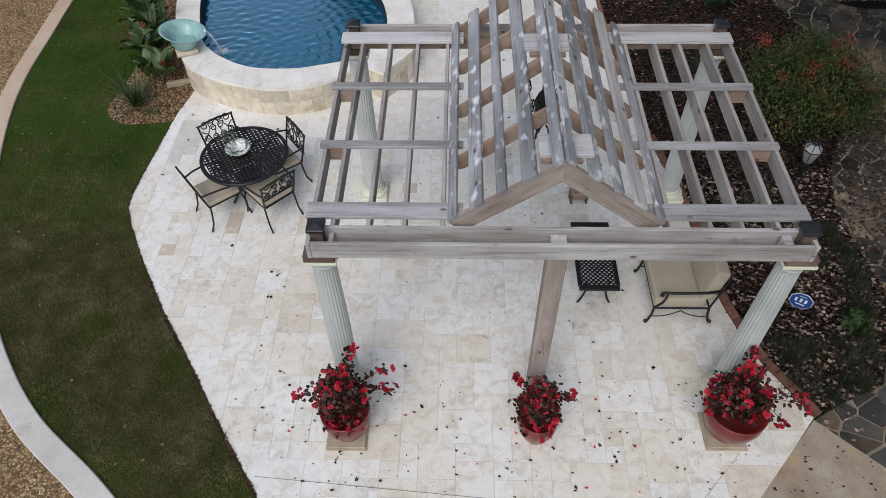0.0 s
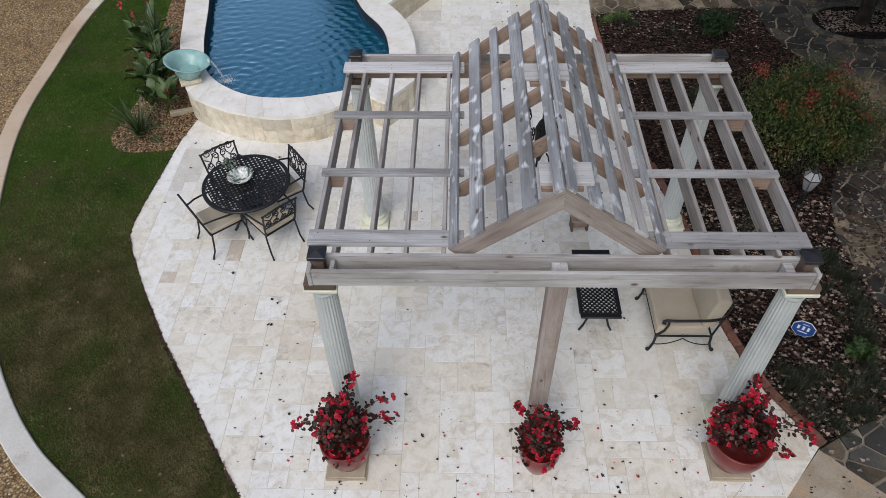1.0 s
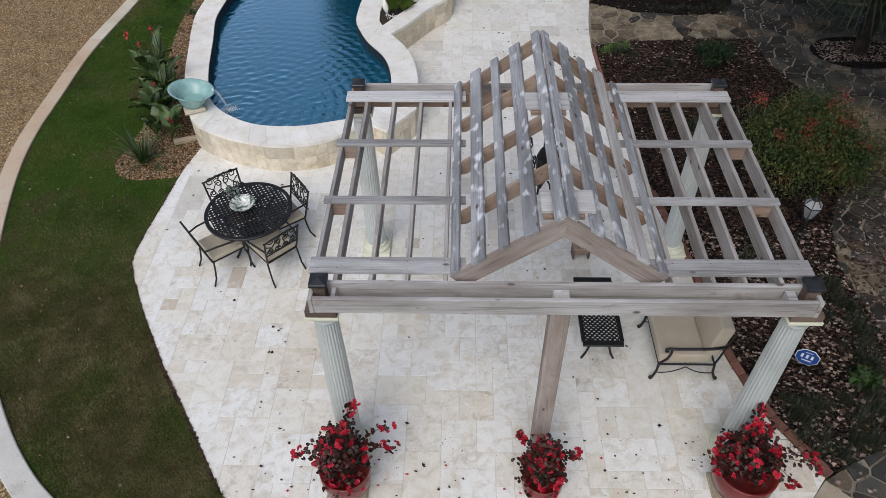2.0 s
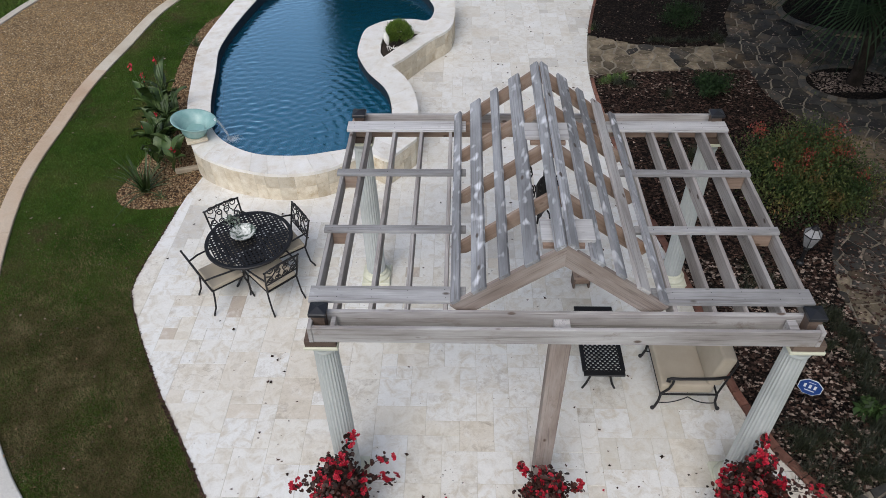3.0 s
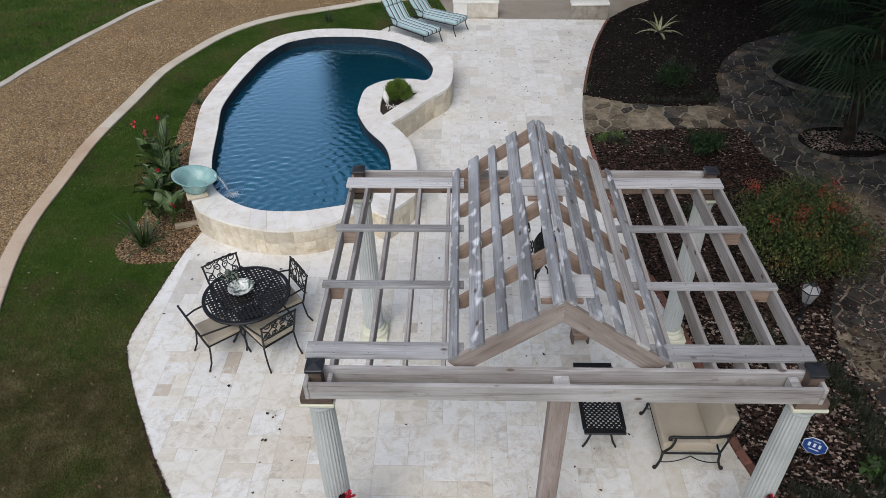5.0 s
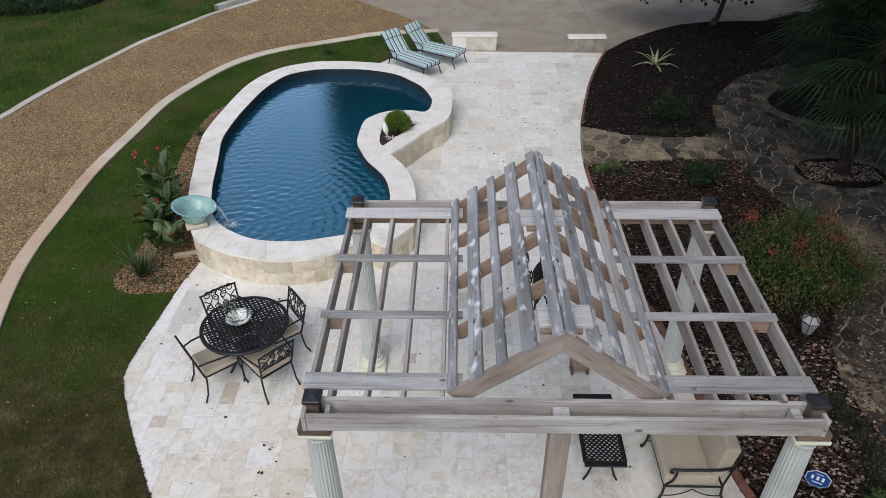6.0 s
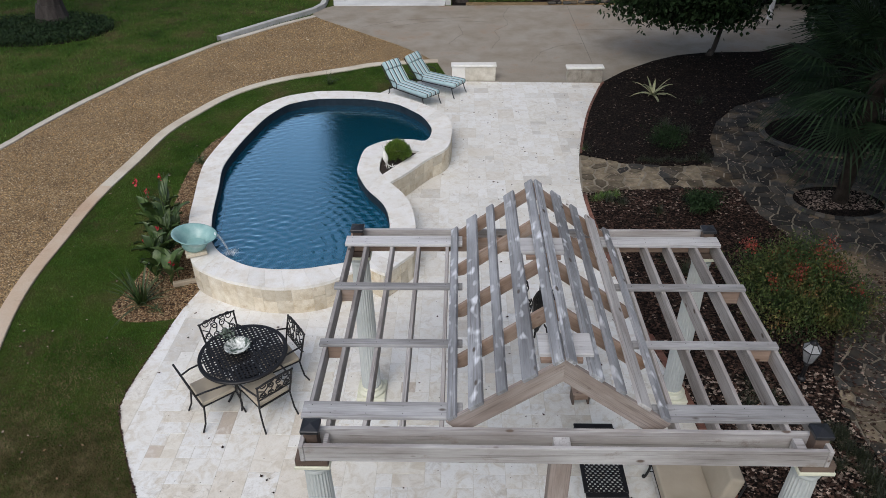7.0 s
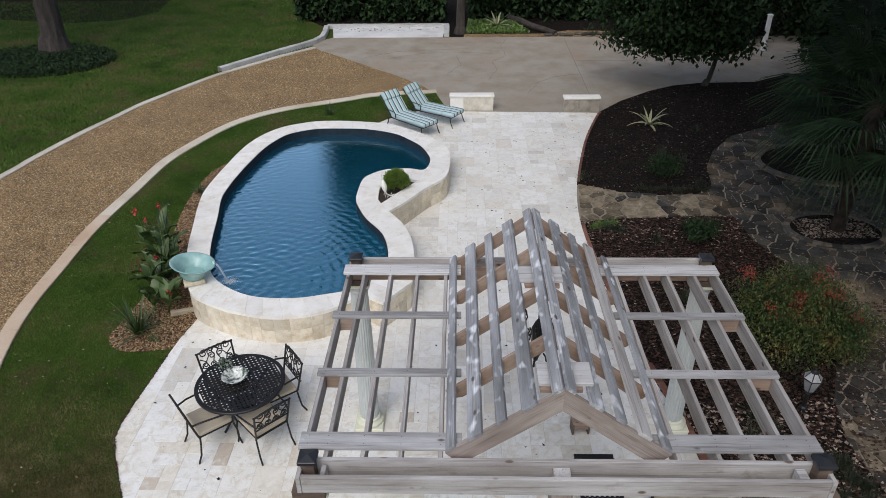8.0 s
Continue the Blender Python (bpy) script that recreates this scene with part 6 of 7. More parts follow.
def conifer(x, y, z, size, n, seed):
    """A clipped conifer: short sprays that point up and outwards, over a rounded body."""
    sh = thing("topiary_shrub", "rounded yellow-green conifer in the pool planter", "shrub", m=pose(x, y, z))
    rr = np.random.default_rng(seed)
    bm = bmesh.new()
    for i in range(9):
        tube(bm, arc((0, 0, 0), (0.5 * size[0] * math.cos(i * 2.4), 0.5 * size[1] * math.sin(i * 2.4), size[2] * 0.9), (0, 0, 0.05), 4), 0.007, 5, 0.4)
    part("stem_tuft", bm, BARK, sh)
    d = rr.normal(0, 1, (n, 3))
    d /= np.linalg.norm(d, axis=1, keepdims=True)
    d[:, 2] = np.abs(d[:, 2]) - 0.25
    k = rr.integers(0, 300, n)
    d = d[k] + rr.normal(0, 0.055, (n, 3))
    base = d * np.array(size) * rr.uniform(0.72, 0.98, (n, 1)) * (1 + 0.09 * np.sin(k * 1.7))[:, None] + (0, 0, size[2] * 0.62)
    u = d * 0.8 + rr.normal(0, 0.35, (n, 3)) + (0, 0, 0.75)
    u /= np.linalg.norm(u, axis=1, keepdims=True)
    w = np.cross(u, rr.normal(0, 1, (n, 3)))
    w /= np.linalg.norm(w, axis=1, keepdims=True)
    ln = rr.uniform(0.03, 0.065, (n, 1))
    q = np.stack([base, base + u * ln * 0.5 + w * 0.0055, base + u * ln, base + u * ln * 0.5 - w * 0.0055], 1)
    part("leaves", mesh_from("leaves", q.reshape(-1, 3), CONIFER), None, sh)


CONIFER = surface("conifer_green", [(0.050, 0.105, 0.014), (0.105, 0.175, 0.024), (0.18, 0.25, 0.045)], 6, 30, 0.55, 0, island=0.5)
conifer(-1.36, 13.72, ZC - 0.06, (0.27, 0.27, 0.31), 16000, 5)

# white bird statue beside the conifer
bird = bmesh.new()
lathe([(0.004, 0.0), (0.03, 0.04), (0.055, 0.11), (0.06, 0.17), (0.045, 0.24), (0.022, 0.30)], 12, bird, (0, 0, 0.16))
tube(bird, [(0, 0, 0.44), (0.012, 0.01, 0.50), (-0.008, 0.0, 0.56), (0.0, -0.02, 0.61), (0.0, -0.06, 0.61), (0, -0.12, 0.595)], 0.016, 8, 0.35)
for s in (-1, 1):
    tube(bird, [(s * 0.018, 0, 0.18), (s * 0.02, 0.0, 0.0)], 0.006, 6)
tagged(part("bird_statue", bird, COPING, m=pose(-1.53, 13.30, ZC - 0.10, 0, -9, 0), smooth=True), "white wading bird statue standing in the planter", "statue")
twigs = bmesh.new()
for k, reach in enumerate((0.16, 0.12, 0.17, 0.10, 0.15)):
    a = k * 1.3 + 0.2
    tube(twigs, arc((0, 0, 0.02), (reach * math.cos(a), reach * math.sin(a), 0.035), (0, 0, 0.03), 4), 0.009, 6, 0.6)
tagged(part("driftwood", twigs, COPING, m=pose(-1.45, 13.33, ZC - 0.055)), "bleached forked driftwood lying in the planter", "driftwood")


def canna(x, y, n, tall, seed):
    c = thing("canna_plant", "tall canna with broad green leaves and red flowers", "canna", m=pose(x, y, 0))
    rr = np.random.default_rng(seed)
    for i in range(n):
        a = rr.uniform(0, 6.28)
        lean = Vector((math.cos(a), math.sin(a), 0)) * rr.uniform(0.02, 0.22)
        H = tall * rr.uniform(0.6, 1.1)
        base = Vector((rr.normal(0, 0.12), rr.normal(0, 0.12), 0))
        line = [base + lean * t + Vector((0, 0, H * t)) for t in (0, 0.25, 0.5, 0.75, 1)]
        part("stalk", tube(bmesh.new(), line, 0.012, 6, 0.5), CANNA, c)
        for k in range(4):
            p = line[(0, 1, 1, 2)[k]] + Vector((0, 0, rr.uniform(0.02, 0.15)))
            b = a + k * 2.4
            d = Vector((math.cos(b), math.sin(b), 0))
            w = Vector((-math.sin(b), math.cos(b), 0))
            L, W = rr.uniform(0.36, 0.62), rr.uniform(0.055, 0.10)
            bm, rows = bmesh.new(), []
            for q in range(7):
                t = q / 6
                m = p + d * L * t * (0.34 + 0.30 * t) + Vector((0, 0, L * (1.15 * t - 0.55 * t * t)))
                ww = W * math.sin(math.pi * (0.08 + 0.92 * t) ** 0.8) + 0.004
                rows.append([bm.verts.new(m - w * ww + Vector((0, 0, 0.03 * t))), bm.verts.new(m - Vector((0, 0, 0.012))), bm.verts.new(m + w * ww + Vector((0, 0, 0.03 * t)))])
            for r0, r1 in zip(rows, rows[1:]):
                for z in range(2):
                    bm.faces.new((r0[z], r0[z + 1], r1[z + 1], r1[z]))
            part("leaf", bm, CANNA, c, smooth=True)
        if i % 3 == 0:
            f = np.array(line[4]) + rr.normal(0, 1, (14, 3)) * (0.02, 0.02, 0.05)
            part("flower", mesh_from("canna_flower", leaf_quads(f, 0.03, 1.0, 1.6), PETAL if i % 6 == 0 else CANNA), None, c)["kind"] = "stuff"


canna(-5.26, 10.22, 7, 0.85, 1)
canna(-5.40, 10.70, 6, 1.15, 2)
canna(-5.60, 11.5, 4, 1.20, 3)
canna(-5.12, 9.95, 4, 0.45, 4)
canna(-5.50, 11.05, 4, 1.45, 7)
stone = thing("edging_stone", "rough pale stone wedge lying in the wood chips", "stone", m=pose(-4.82, 9.78, 0, 0, 6, 28))
part("stone_body", a_box(-0.20, 0.20, -0.045, 0.045, -0.02, 0.07, bevel=0.015), SLAB, stone)

# agave rosettes
def agave(x, y, size, n, label, mat_):
    ag = thing("agave_plant", label, "agave", m=pose(x, y, 0.02))
    for i in range(n):
        a = i * 2.4
        el = 0.25 + 0.95 * (i / n)
        L = size * rng.uniform(0.8, 1.15)
        d, w = Vector((math.cos(a) * math.cos(el), math.sin(a) * math.cos(el), math.sin(el))), Vector((-math.sin(a), math.cos(a), 0))
        bm, rows = bmesh.new(), []
        for q in range(6):
            t = q / 5
            m = d * L * t - Vector((0, 0, 0.55 * L * t * t * math.cos(el)))
            ww = size * 0.042 * (1 - t) ** 0.6 * (1 + 0.6 * math.sin(math.pi * t))
            rows.append([bm.verts.new(m - w * ww), bm.verts.new(m + Vector((0, 0, -0.012))), bm.verts.new(m + w * ww)])
        for r0, r1 in zip(rows, rows[1:]):
            for z in range(2):
                bm.faces.new((r0[z], r0[z + 1], r1[z + 1], r1[z]))
        part("leaf", bm, mat_, ag)


agave(5.36, 18.75, 0.80, 15, "yellow striped agave on dark mulch", STRIPED)
agave(1.6, 30.2, 1.0, 16, "grey-green agave beyond the drive", STRIPED)

# ---------- fan palms ----------
PALM_BARK = surface("palm_fibre", [(0.014, 0.011, 0.009), (0.032, 0.025, 0.020), (0.055, 0.044, 0.036)], 6, 40, 0.95, 0.9, spec=0.1, bump_size=0.03)
PALM = surface("palm_leaf", [(0.007, 0.017, 0.007), (0.013, 0.027, 0.011), (0.024, 0.040, 0.018)], 3, 20, 0.65, 0, island=0.4, spec=0.15)


def fan_palm(x, y, tall, n, reach, seed):
    p = thing("fan_palm", "dark green fan palm with a fibrous trunk", "palm tree", m=pose(x, y, 0))
    rr = np.random.default_rng(seed)
    prof = [(0.16, 0.0)]
    for i in range(1, 15):
        prof.append((0.12 + 0.02 * (i % 2) + 0.03 * i / 14, tall * i / 14))
    part("trunk", lathe(prof + [(0.02, tall + 0.15)], 12), PALM_BARK, p)
    for i in range(n):
        a = i * 2.4 + rr.uniform(-0.2, 0.2)
        el = 1.25 - 2.1 * (i / n) + rr.uniform(-0.1, 0.1)
        d = Vector((math.cos(a) * math.cos(el), math.sin(a) * math.cos(el), math.sin(el)))
        w = Vector((-math.sin(a), math.cos(a), 0))
        up = d.cross(w) * -1
        L = reach * rr.uniform(0.42, 0.6)
        o = Vector((0, 0, tall - 0.15 + 0.25 * (1 - i / n)))
        hub = o + d * L - Vector((0, 0, 0.10 * L))
        bm = tube(bmesh.new(), [o, o + d * L * 0.5, hub], 0.016, 5, 0.6)
        out = []
        blades = 26
        for k in range(blades):
            th = (k / (blades - 1) - 0.5) * 3.6
            e = (d * math.cos(th) + w * math.sin(th)).normalized()
            q = e.cross(up).normalized()
            R = reach * 0.5 * (0.72 + 0.28 * math.cos(th)) * rr.uniform(0.9, 1.08)
            m1, m2 = hub + e * R * 0.55, hub + e * R - Vector((0, 0, 0.28 * R * R))
            for a0, a1, w0, w1 in ((hub, m1, 0.006, 0.020), (m1, m2, 0.020, 0.002)):
                out += [a0 - q * w0, a0 + q * w0, a1 + q * w1 + up * 0.01, a1 - q * w1]
        f = part("frond", mesh_from("fan", np.array([tuple(v) for v in out]), PALM), None, p)
        part("petiole", bm, PALM, f)


fan_palm(7.78, 12.66, 2.75, 38, 2.2, 1)
fan_palm(9.55, 15.9, 2.5, 34, 2.2, 2)
for cx, cy, r, label in ((7.75, 12.65, 0.95, "leafy mulch ring round the palm"), (9.0, 16.0, 1.55, "mulch ring bed with a stacked stone edge")):
    ring_ = [(cx + r * math.cos(2 * math.pi * i / 32), cy + 0.75 * r * math.sin(2 * math.pi * i / 32)) for i in range(32)]
    setting("planting_bed", slab(ring_, -0.02, 0.06), MULCH, label, "planting bed")
    edge = thing("stone_edging", "low stacked fieldstone ring round a palm bed", "edging")
    edge["kind"] = "structure"
    for i in range(32):
        for lay in range(2):
            a = 2 * math.pi * (i + 0.5 * lay) / 32
            bm = a_box(-r * 0.095, r * 0.095, -0.06, 0.06, 0, 0.055, bevel=0.012)
            part("stone", bm, FLAG, edge, m=pose(cx + r * math.cos(a), cy + 0.75 * r * math.sin(a), lay * 0.057 - 0.01, 0, 0, math.degrees(math.atan2(0.75 * math.cos(a), -math.sin(a)))))


# ---------- trees ----------
def tree(name, label, x, y, lean, trunk_r, trunk_h, crown, cz, n, leaf, mat_, seed, lumps=40, shift=(0, 0)):
    t = thing(name, label, "tree", m=pose(x, y, -0.03))
    rr = np.random.default_rng(seed)
    bm = bmesh.new()
    fork = Vector((lean[0], lean[1], trunk_h))
    tube(bm, [(0, 0, 0), Vector((lean[0] * 0.2, lean[1] * 0.2, trunk_h * 0.12)), Vector((lean[0] * 0.45, lean[1] * 0.45, trunk_h * 0.5)), fork], trunk_r, 12, 0.62)
    tube(bm, [(0, 0, -0.02), (0, 0, trunk_h * 0.04), (lean[0] * 0.1, lean[1] * 0.1, trunk_h * 0.1)], trunk_r * 1.35, 12, 0.72)
    part("trunk", bm, BARK, t)
    cs = rr.normal(0, 1, (lumps, 3))
    cs /= np.linalg.norm(cs, axis=1, keepdims=True)
    cs *= rr.uniform(0.45, 1.0, (lumps, 1))
    cs = cs * crown + (fork.x + shift[0], fork.y + shift[1], cz)
    for c in cs[:18]:
        mid = fork.lerp(Vector(c), 0.5) + Vector((0, 0, 0.12 * crown[2]))
        part("limb", tube(bmesh.new(), [fork * 0.98, mid, Vector(c)], trunk_r * 0.38, 6, 0.25), BARK, t)
    k = rr.integers(0, lumps, n)
    pts = cs[k] + rr.normal(0, 1, (n, 3)) * np.array(crown) * (0.15, 0.15, 0.13)
    part("crown", mesh_from("crown_leaves", leaf_quads(pts, leaf, 0.9, 1.5), mat_), None, t)


tree("small_tree", "small dark leafy tree leaning over the mulch bed", 7.95, 22.25, (0.75, 0.6), 0.09, 1.9, (2.3, 1.3, 1.5), 2.30, 19000, 0.10, DARK_GREEN, 11, 70, (-2.05, -1.0))
tree("oak_tree", "large old tree with a thick grey trunk on the lawn", -15.5, 26.6, (0.3, 0.2), 0.50, 6.5, (7, 6, 3.2), 14.0, 9000, 0.35, DARK_GREEN, 12, 40, (-5.0, -3.0))
# two trees added outside the view, only to keep light off the right side
tree("shade_tree", "unseen leafy tree added to shade the flagstone path", 14.0, 12.5, (-1.6, 0.2), 0.38, 4.6, (7.0, 8.5, 1.7), 8.7, 90000, 0.38, DARK_GREEN, 13, 170)
tree("shade_tree", "second unseen leafy tree added to shade the near flagstones", 13.5, 2.0, (-1.2, 0.6), 0.34, 4.8, (6.0, 6.0, 1.8), 8.4, 50000, 0.38, DARK_GREEN, 14, 110)
for x, y, s in ((-4.4, 41.0, 21), (2.6, 42.0, 22), (9.6, 40.5, 23), (17.0, 42.0, 24)):
    tree("tall_tree", "tall dense dark tree standing behind the hedge", x, y, (0.3, 0.2), 0.35, 5.0, (3.8, 3.0, 8.2), 13.0, 32000, 0.40, DARK_GREEN, s, 50)

# ground cover round the old tree
ring_ = [(-15.4 + 2.65 * math.cos(2 * math.pi * i / 40) * (1 + 0.04 * math.sin(3 * i)), 25.35 + 1.95 * math.sin(2 * math.pi * i / 40)) for i in range(40)]
pp = sprinkle(ring_, 16000)
cc = np.column_stack([pp, rng.uniform(0.0, 0.20, len(pp))])
triangles("ground_cover", leaf_quads(cc, 0.05, 0.8, 1.5), DARK_GREEN, "dark ivy ground cover round the old tree", "ground cover", per=4)
setting("planting_bed", slab(ring_, -0.03, -0.02), MULCH, "dark bed under the ivy", "planting bed")

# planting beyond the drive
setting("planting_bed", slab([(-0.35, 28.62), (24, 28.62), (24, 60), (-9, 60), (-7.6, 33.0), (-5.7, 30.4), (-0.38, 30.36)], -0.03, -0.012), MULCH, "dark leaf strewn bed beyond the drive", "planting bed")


def hedge(x0, x1, y0, y1, h, n, seed, name="hedge"):
    rr = np.random.default_rng(seed)
    hd = thing(name, "dense dark evergreen hedge beyond the drive", "hedge")
    hd["kind"] = "stuff"
    u = rr.uniform(0, 1, (n, 3))
    bump = 0.75 + 0.25 * np.sin(u[:, 0] * (x1 - x0) * 1.7) * np.cos(u[:, 0] * (x1 - x0) * 0.6 + 1)
    pts = np.stack([x0 + u[:, 0] * (x1 - x0), y0 + u[:, 1] * (y1 - y0) * bump, u[:, 2] ** 0.7 * h * bump], 1)
    me = mesh_from("hedge_leaves", leaf_quads(pts, 0.17, 0.9, 1.5), DARK_GREEN)
    part("leaves", me, None, hd)


hedge(-7.2, -0.6, 31.2, 34.5, 2.2, 9000, 1)
hedge(0.4, 9.0, 31.2, 35.0, 2.6, 12000, 2)
hedge(9.5, 24.0, 27.4, 33.0, 3.2, 16000, 3)
hedge(12.0, 22.0, 21.6, 26.4, 2.6, 15000, 5)
hedge(-32.0, -9.5, 38.0, 42.0, 3.0, 10000, 4)
tree("palm_like_tree", "knobbly trunk of a tree beyond the parking pad", 0.05, 29.3, (0.05, 0.1), 0.22, 2.6, (1.6, 1.6, 1.0), 4.2, 3500, 0.16, DARK_GREEN, 15, 20)
setting("gravel_strip", slab([(0.2, 28.62), (6.2, 28.62), (6.2, 29.5), (4.5, 29.6), (3.5, 29.1), (0.2, 29.1)], -0.03, 0.0), GRAVEL, "strip of pale gravel along the far drive edge", "gravel")
grass_patch = [(0.3, 29.15), (2.9, 29.15), (2.3, 31.0), (0.4, 31.2)]
pp = sprinkle(grass_patch, 9000)
triangles("ground_cover", leaf_quads(np.column_stack([pp, rng.uniform(0, 0.12, len(pp))]), 0.06, 0.8, 1.8), TOPIARY, "patch of bright low ground cover beyond the drive", "ground cover", per=4)
log = thing("fallen_log", "weathered log lying across the far bed", "log")
part("log_body", tube(bmesh.new(), [(2.2, 31.4, 0.12), (2.7, 30.6, 0.14), (3.05, 30.0, 0.10), (3.5, 29.3, 0.12), (3.9, 28.75, 0.10)], 0.15, 8, 0.7), BARK, log)
for i in range(9):
    c = 3.6 + i * 0.3
    tagged(part("field_stone", a_box(-0.16, 0.16, -0.1, 0.1, 0, 0.09, bevel=0.03), FLAG, m=pose(c + rng.uniform(-0.05, 0.05), 28.75 + 0.06 * math.sin(i * 2) + 0.02 * i, 0, 0, 0, rng.uniform(-30, 30))), "flat brown field stone edging the far bed", "stone", "stones beyond the drive")

setting("planting_bed", slab([(-24, 33.0), (-17.5, 31.4), (-15.2, 32.0), (-14.2, 33.6), (-15, 40), (-24, 40)], -0.03, -0.02), MULCH, "dark mulch bed beyond the lawn", "planting bed")
# garden hose along the rim of the pad
hose = bmesh.new()
HOSE = surface("hose_green", [(0.03, 0.10, 0.07), (0.05, 0.16, 0.11)], 4, 30, 0.4, 0)
tube(hose, [(-5.4 + 0.15 * i, 30.55 + 0.10 * math.sin(i * 0.9), 0.02 + 0.05 * abs(math.sin(i * 0.5))) for i in range(32)], 0.02, 6)
tube(hose, [(-4.6 + 0.13 * i, 30.7 + 0.12 * math.sin(i * 0.7 + 1), 0.04) for i in range(30)], 0.02, 6)
tagged(part("garden_hose", hose, HOSE), "green garden hose lying behind the low wall", "hose")
wp = thing("gate_post", "white painted square post beside the drive", "post", m=pose(11.4, 26.5, 0))
WHITE = surface("white_paint", [(0.66, 0.67, 0.68), (0.76, 0.77, 0.78)], 3, 30, 0.6, 0.05)
part("shaft", a_box(-0.07, 0.07, -0.07, 0.07, -0.03, 1.25, bevel=0.01), WHITE, wp)
part("cap", a_box(-0.09, 0.09, -0.09, 0.09, 1.25, 1.30, bevel=0.015), WHITE, wp)

# ---------- lantern and yard sign ----------
lp = thing("lamp_post", "black garden lamp post with a glass lantern", "lamp post", m=pose(4.96, 7.52, 0) @ Matrix.Scale(0.92, 4))
part("pole", lathe([(0.06, 0), (0.06, 0.04), (0.035, 0.07), (0.032, 0.32), (0.05, 0.34), (0.03, 0.38)], 16), IRON, lp)
FROST = surface("lantern_glass", [(0.22, 0.225, 0.23), (0.42, 0.425, 0.43)], 3, 30, 0.06, 0, spec=0.9)
part("lantern_frame", lathe([(0.06, 0.380), (0.075, 0.400), (0.05, 0.405)], 6), IRON, lp)
part("pane_body", lathe([(0.075, 0.400), (0.14, 0.630), (0.135, 0.630), (0.07, 0.410)], 6), FROST, lp, "clear glass panes")
part("roof_glass", lathe([(0.145, 0.640), (0.055, 0.740), (0.05, 0.735)], 6), FROST, lp, "sloping glass roof panes")
bm = bmesh.new()
for k in range(6):
    a = 2 * math.pi * k / 6
    c, s = math.cos(a), math.sin(a)
    tube(bm, [(0.076 * c, 0.076 * s, 0.400), (0.142 * c, 0.142 * s, 0.635), (0.056 * c, 0.056 * s, 0.745)], 0.007, 5)
    b = 2 * math.pi * (k + 1) / 6
    tube(bm, [(0.145 * c, 0.145 * s, 0.635), (0.145 * math.cos(b), 0.145 * math.sin(b), 0.635)], 0.009, 5)
part("lantern_bars", bm, IRON, lp)
part("finial", lathe([(0.06, 0.740), (0.065, 0.755), (0.03, 0.775), (0.015, 0.790), (0.02, 0.810), (0.001, 0.825)], 12), IRON, lp)

BLUE = surface("sign_blue", [(0.012, 0.052, 0.21), (0.016, 0.062, 0.25)], 3, 30, 0.4, 0)
SIGN_WHITE = surface("sign_white", [(0.72, 0.73, 0.75), (0.76, 0.77, 0.79)], 3, 30, 0.4, 0)
sg = thing("yard_sign", "small blue octagonal yard sign with white edging on a stake", "sign", m=pose(4.12, 5.05, 0, 0, 0, -28))
part("stake", tube(bmesh.new(), [(0, 0.02, 0), (0, 0.02, 0.33)], 0.008, 6), IRON, sg)
face = pose(0, 0, 0.34, -4, 0, 0) @ Matrix.Scale(0.93, 4)


def octagon(rx, rz, y0, y1):
    bm = bmesh.new()
    v = [[bm.verts.new((rx * math.cos(math.pi / 8 + k * math.pi / 4), y, rz * math.sin(math.pi / 8 + k * math.pi / 4))) for k in range(8)] for y in (y0, y1)]
    bm.faces.new(v[0])
    bm.faces.new(v[1][::-1])
    for k in range(8):
        bm.faces.new((v[0][k], v[1][k], v[1][(k + 1) % 8], v[0][(k + 1) % 8]))
    bmesh.ops.recalc_face_normals(bm, faces=bm.faces)
    return bm


pn = part("panel", octagon(0.150, 0.140, 0.0, 0.008), SIGN_WHITE, sg, "white sign plate", face)
part("blue_field", octagon(0.1425, 0.1325, -0.003, -0.0005), BLUE, pn)
bm = bmesh.new()
for x0, x1, z0, z1 in ((-0.080, -0.052, -0.015, 0.048), (-0.020, 0.010, -0.015, 0.048), (0.040, 0.068, -0.015, 0.048)):
    box(bm, x0, x1, -0.006, -0.003, z0, z1)
box(bm, -0.055, 0.06, -0.006, -0.003, -0.062, -0.048)
box(bm, -0.04, 0.045, -0.006, -0.003, 0.080, 0.086)
part("bars", bm, SIGN_WHITE, pn)

# ---------- grass, litter ----------
DEAD_LEAF = surface("curled_leaves", [(0.16, 0.095, 0.05), (0.30, 0.20, 0.12)], 5, 30, 0.8, 0, spec=0.2, fine_mix=0.2, island=0.4)
THATCH = surface("dry_grass", [(0.066, 0.066, 0.022), (0.13, 0.105, 0.050), (0.24, 0.19, 0.105)], 2.2, 9, 0.8, 0, spec=0.1, fine_mix=0.4, island=0.4)


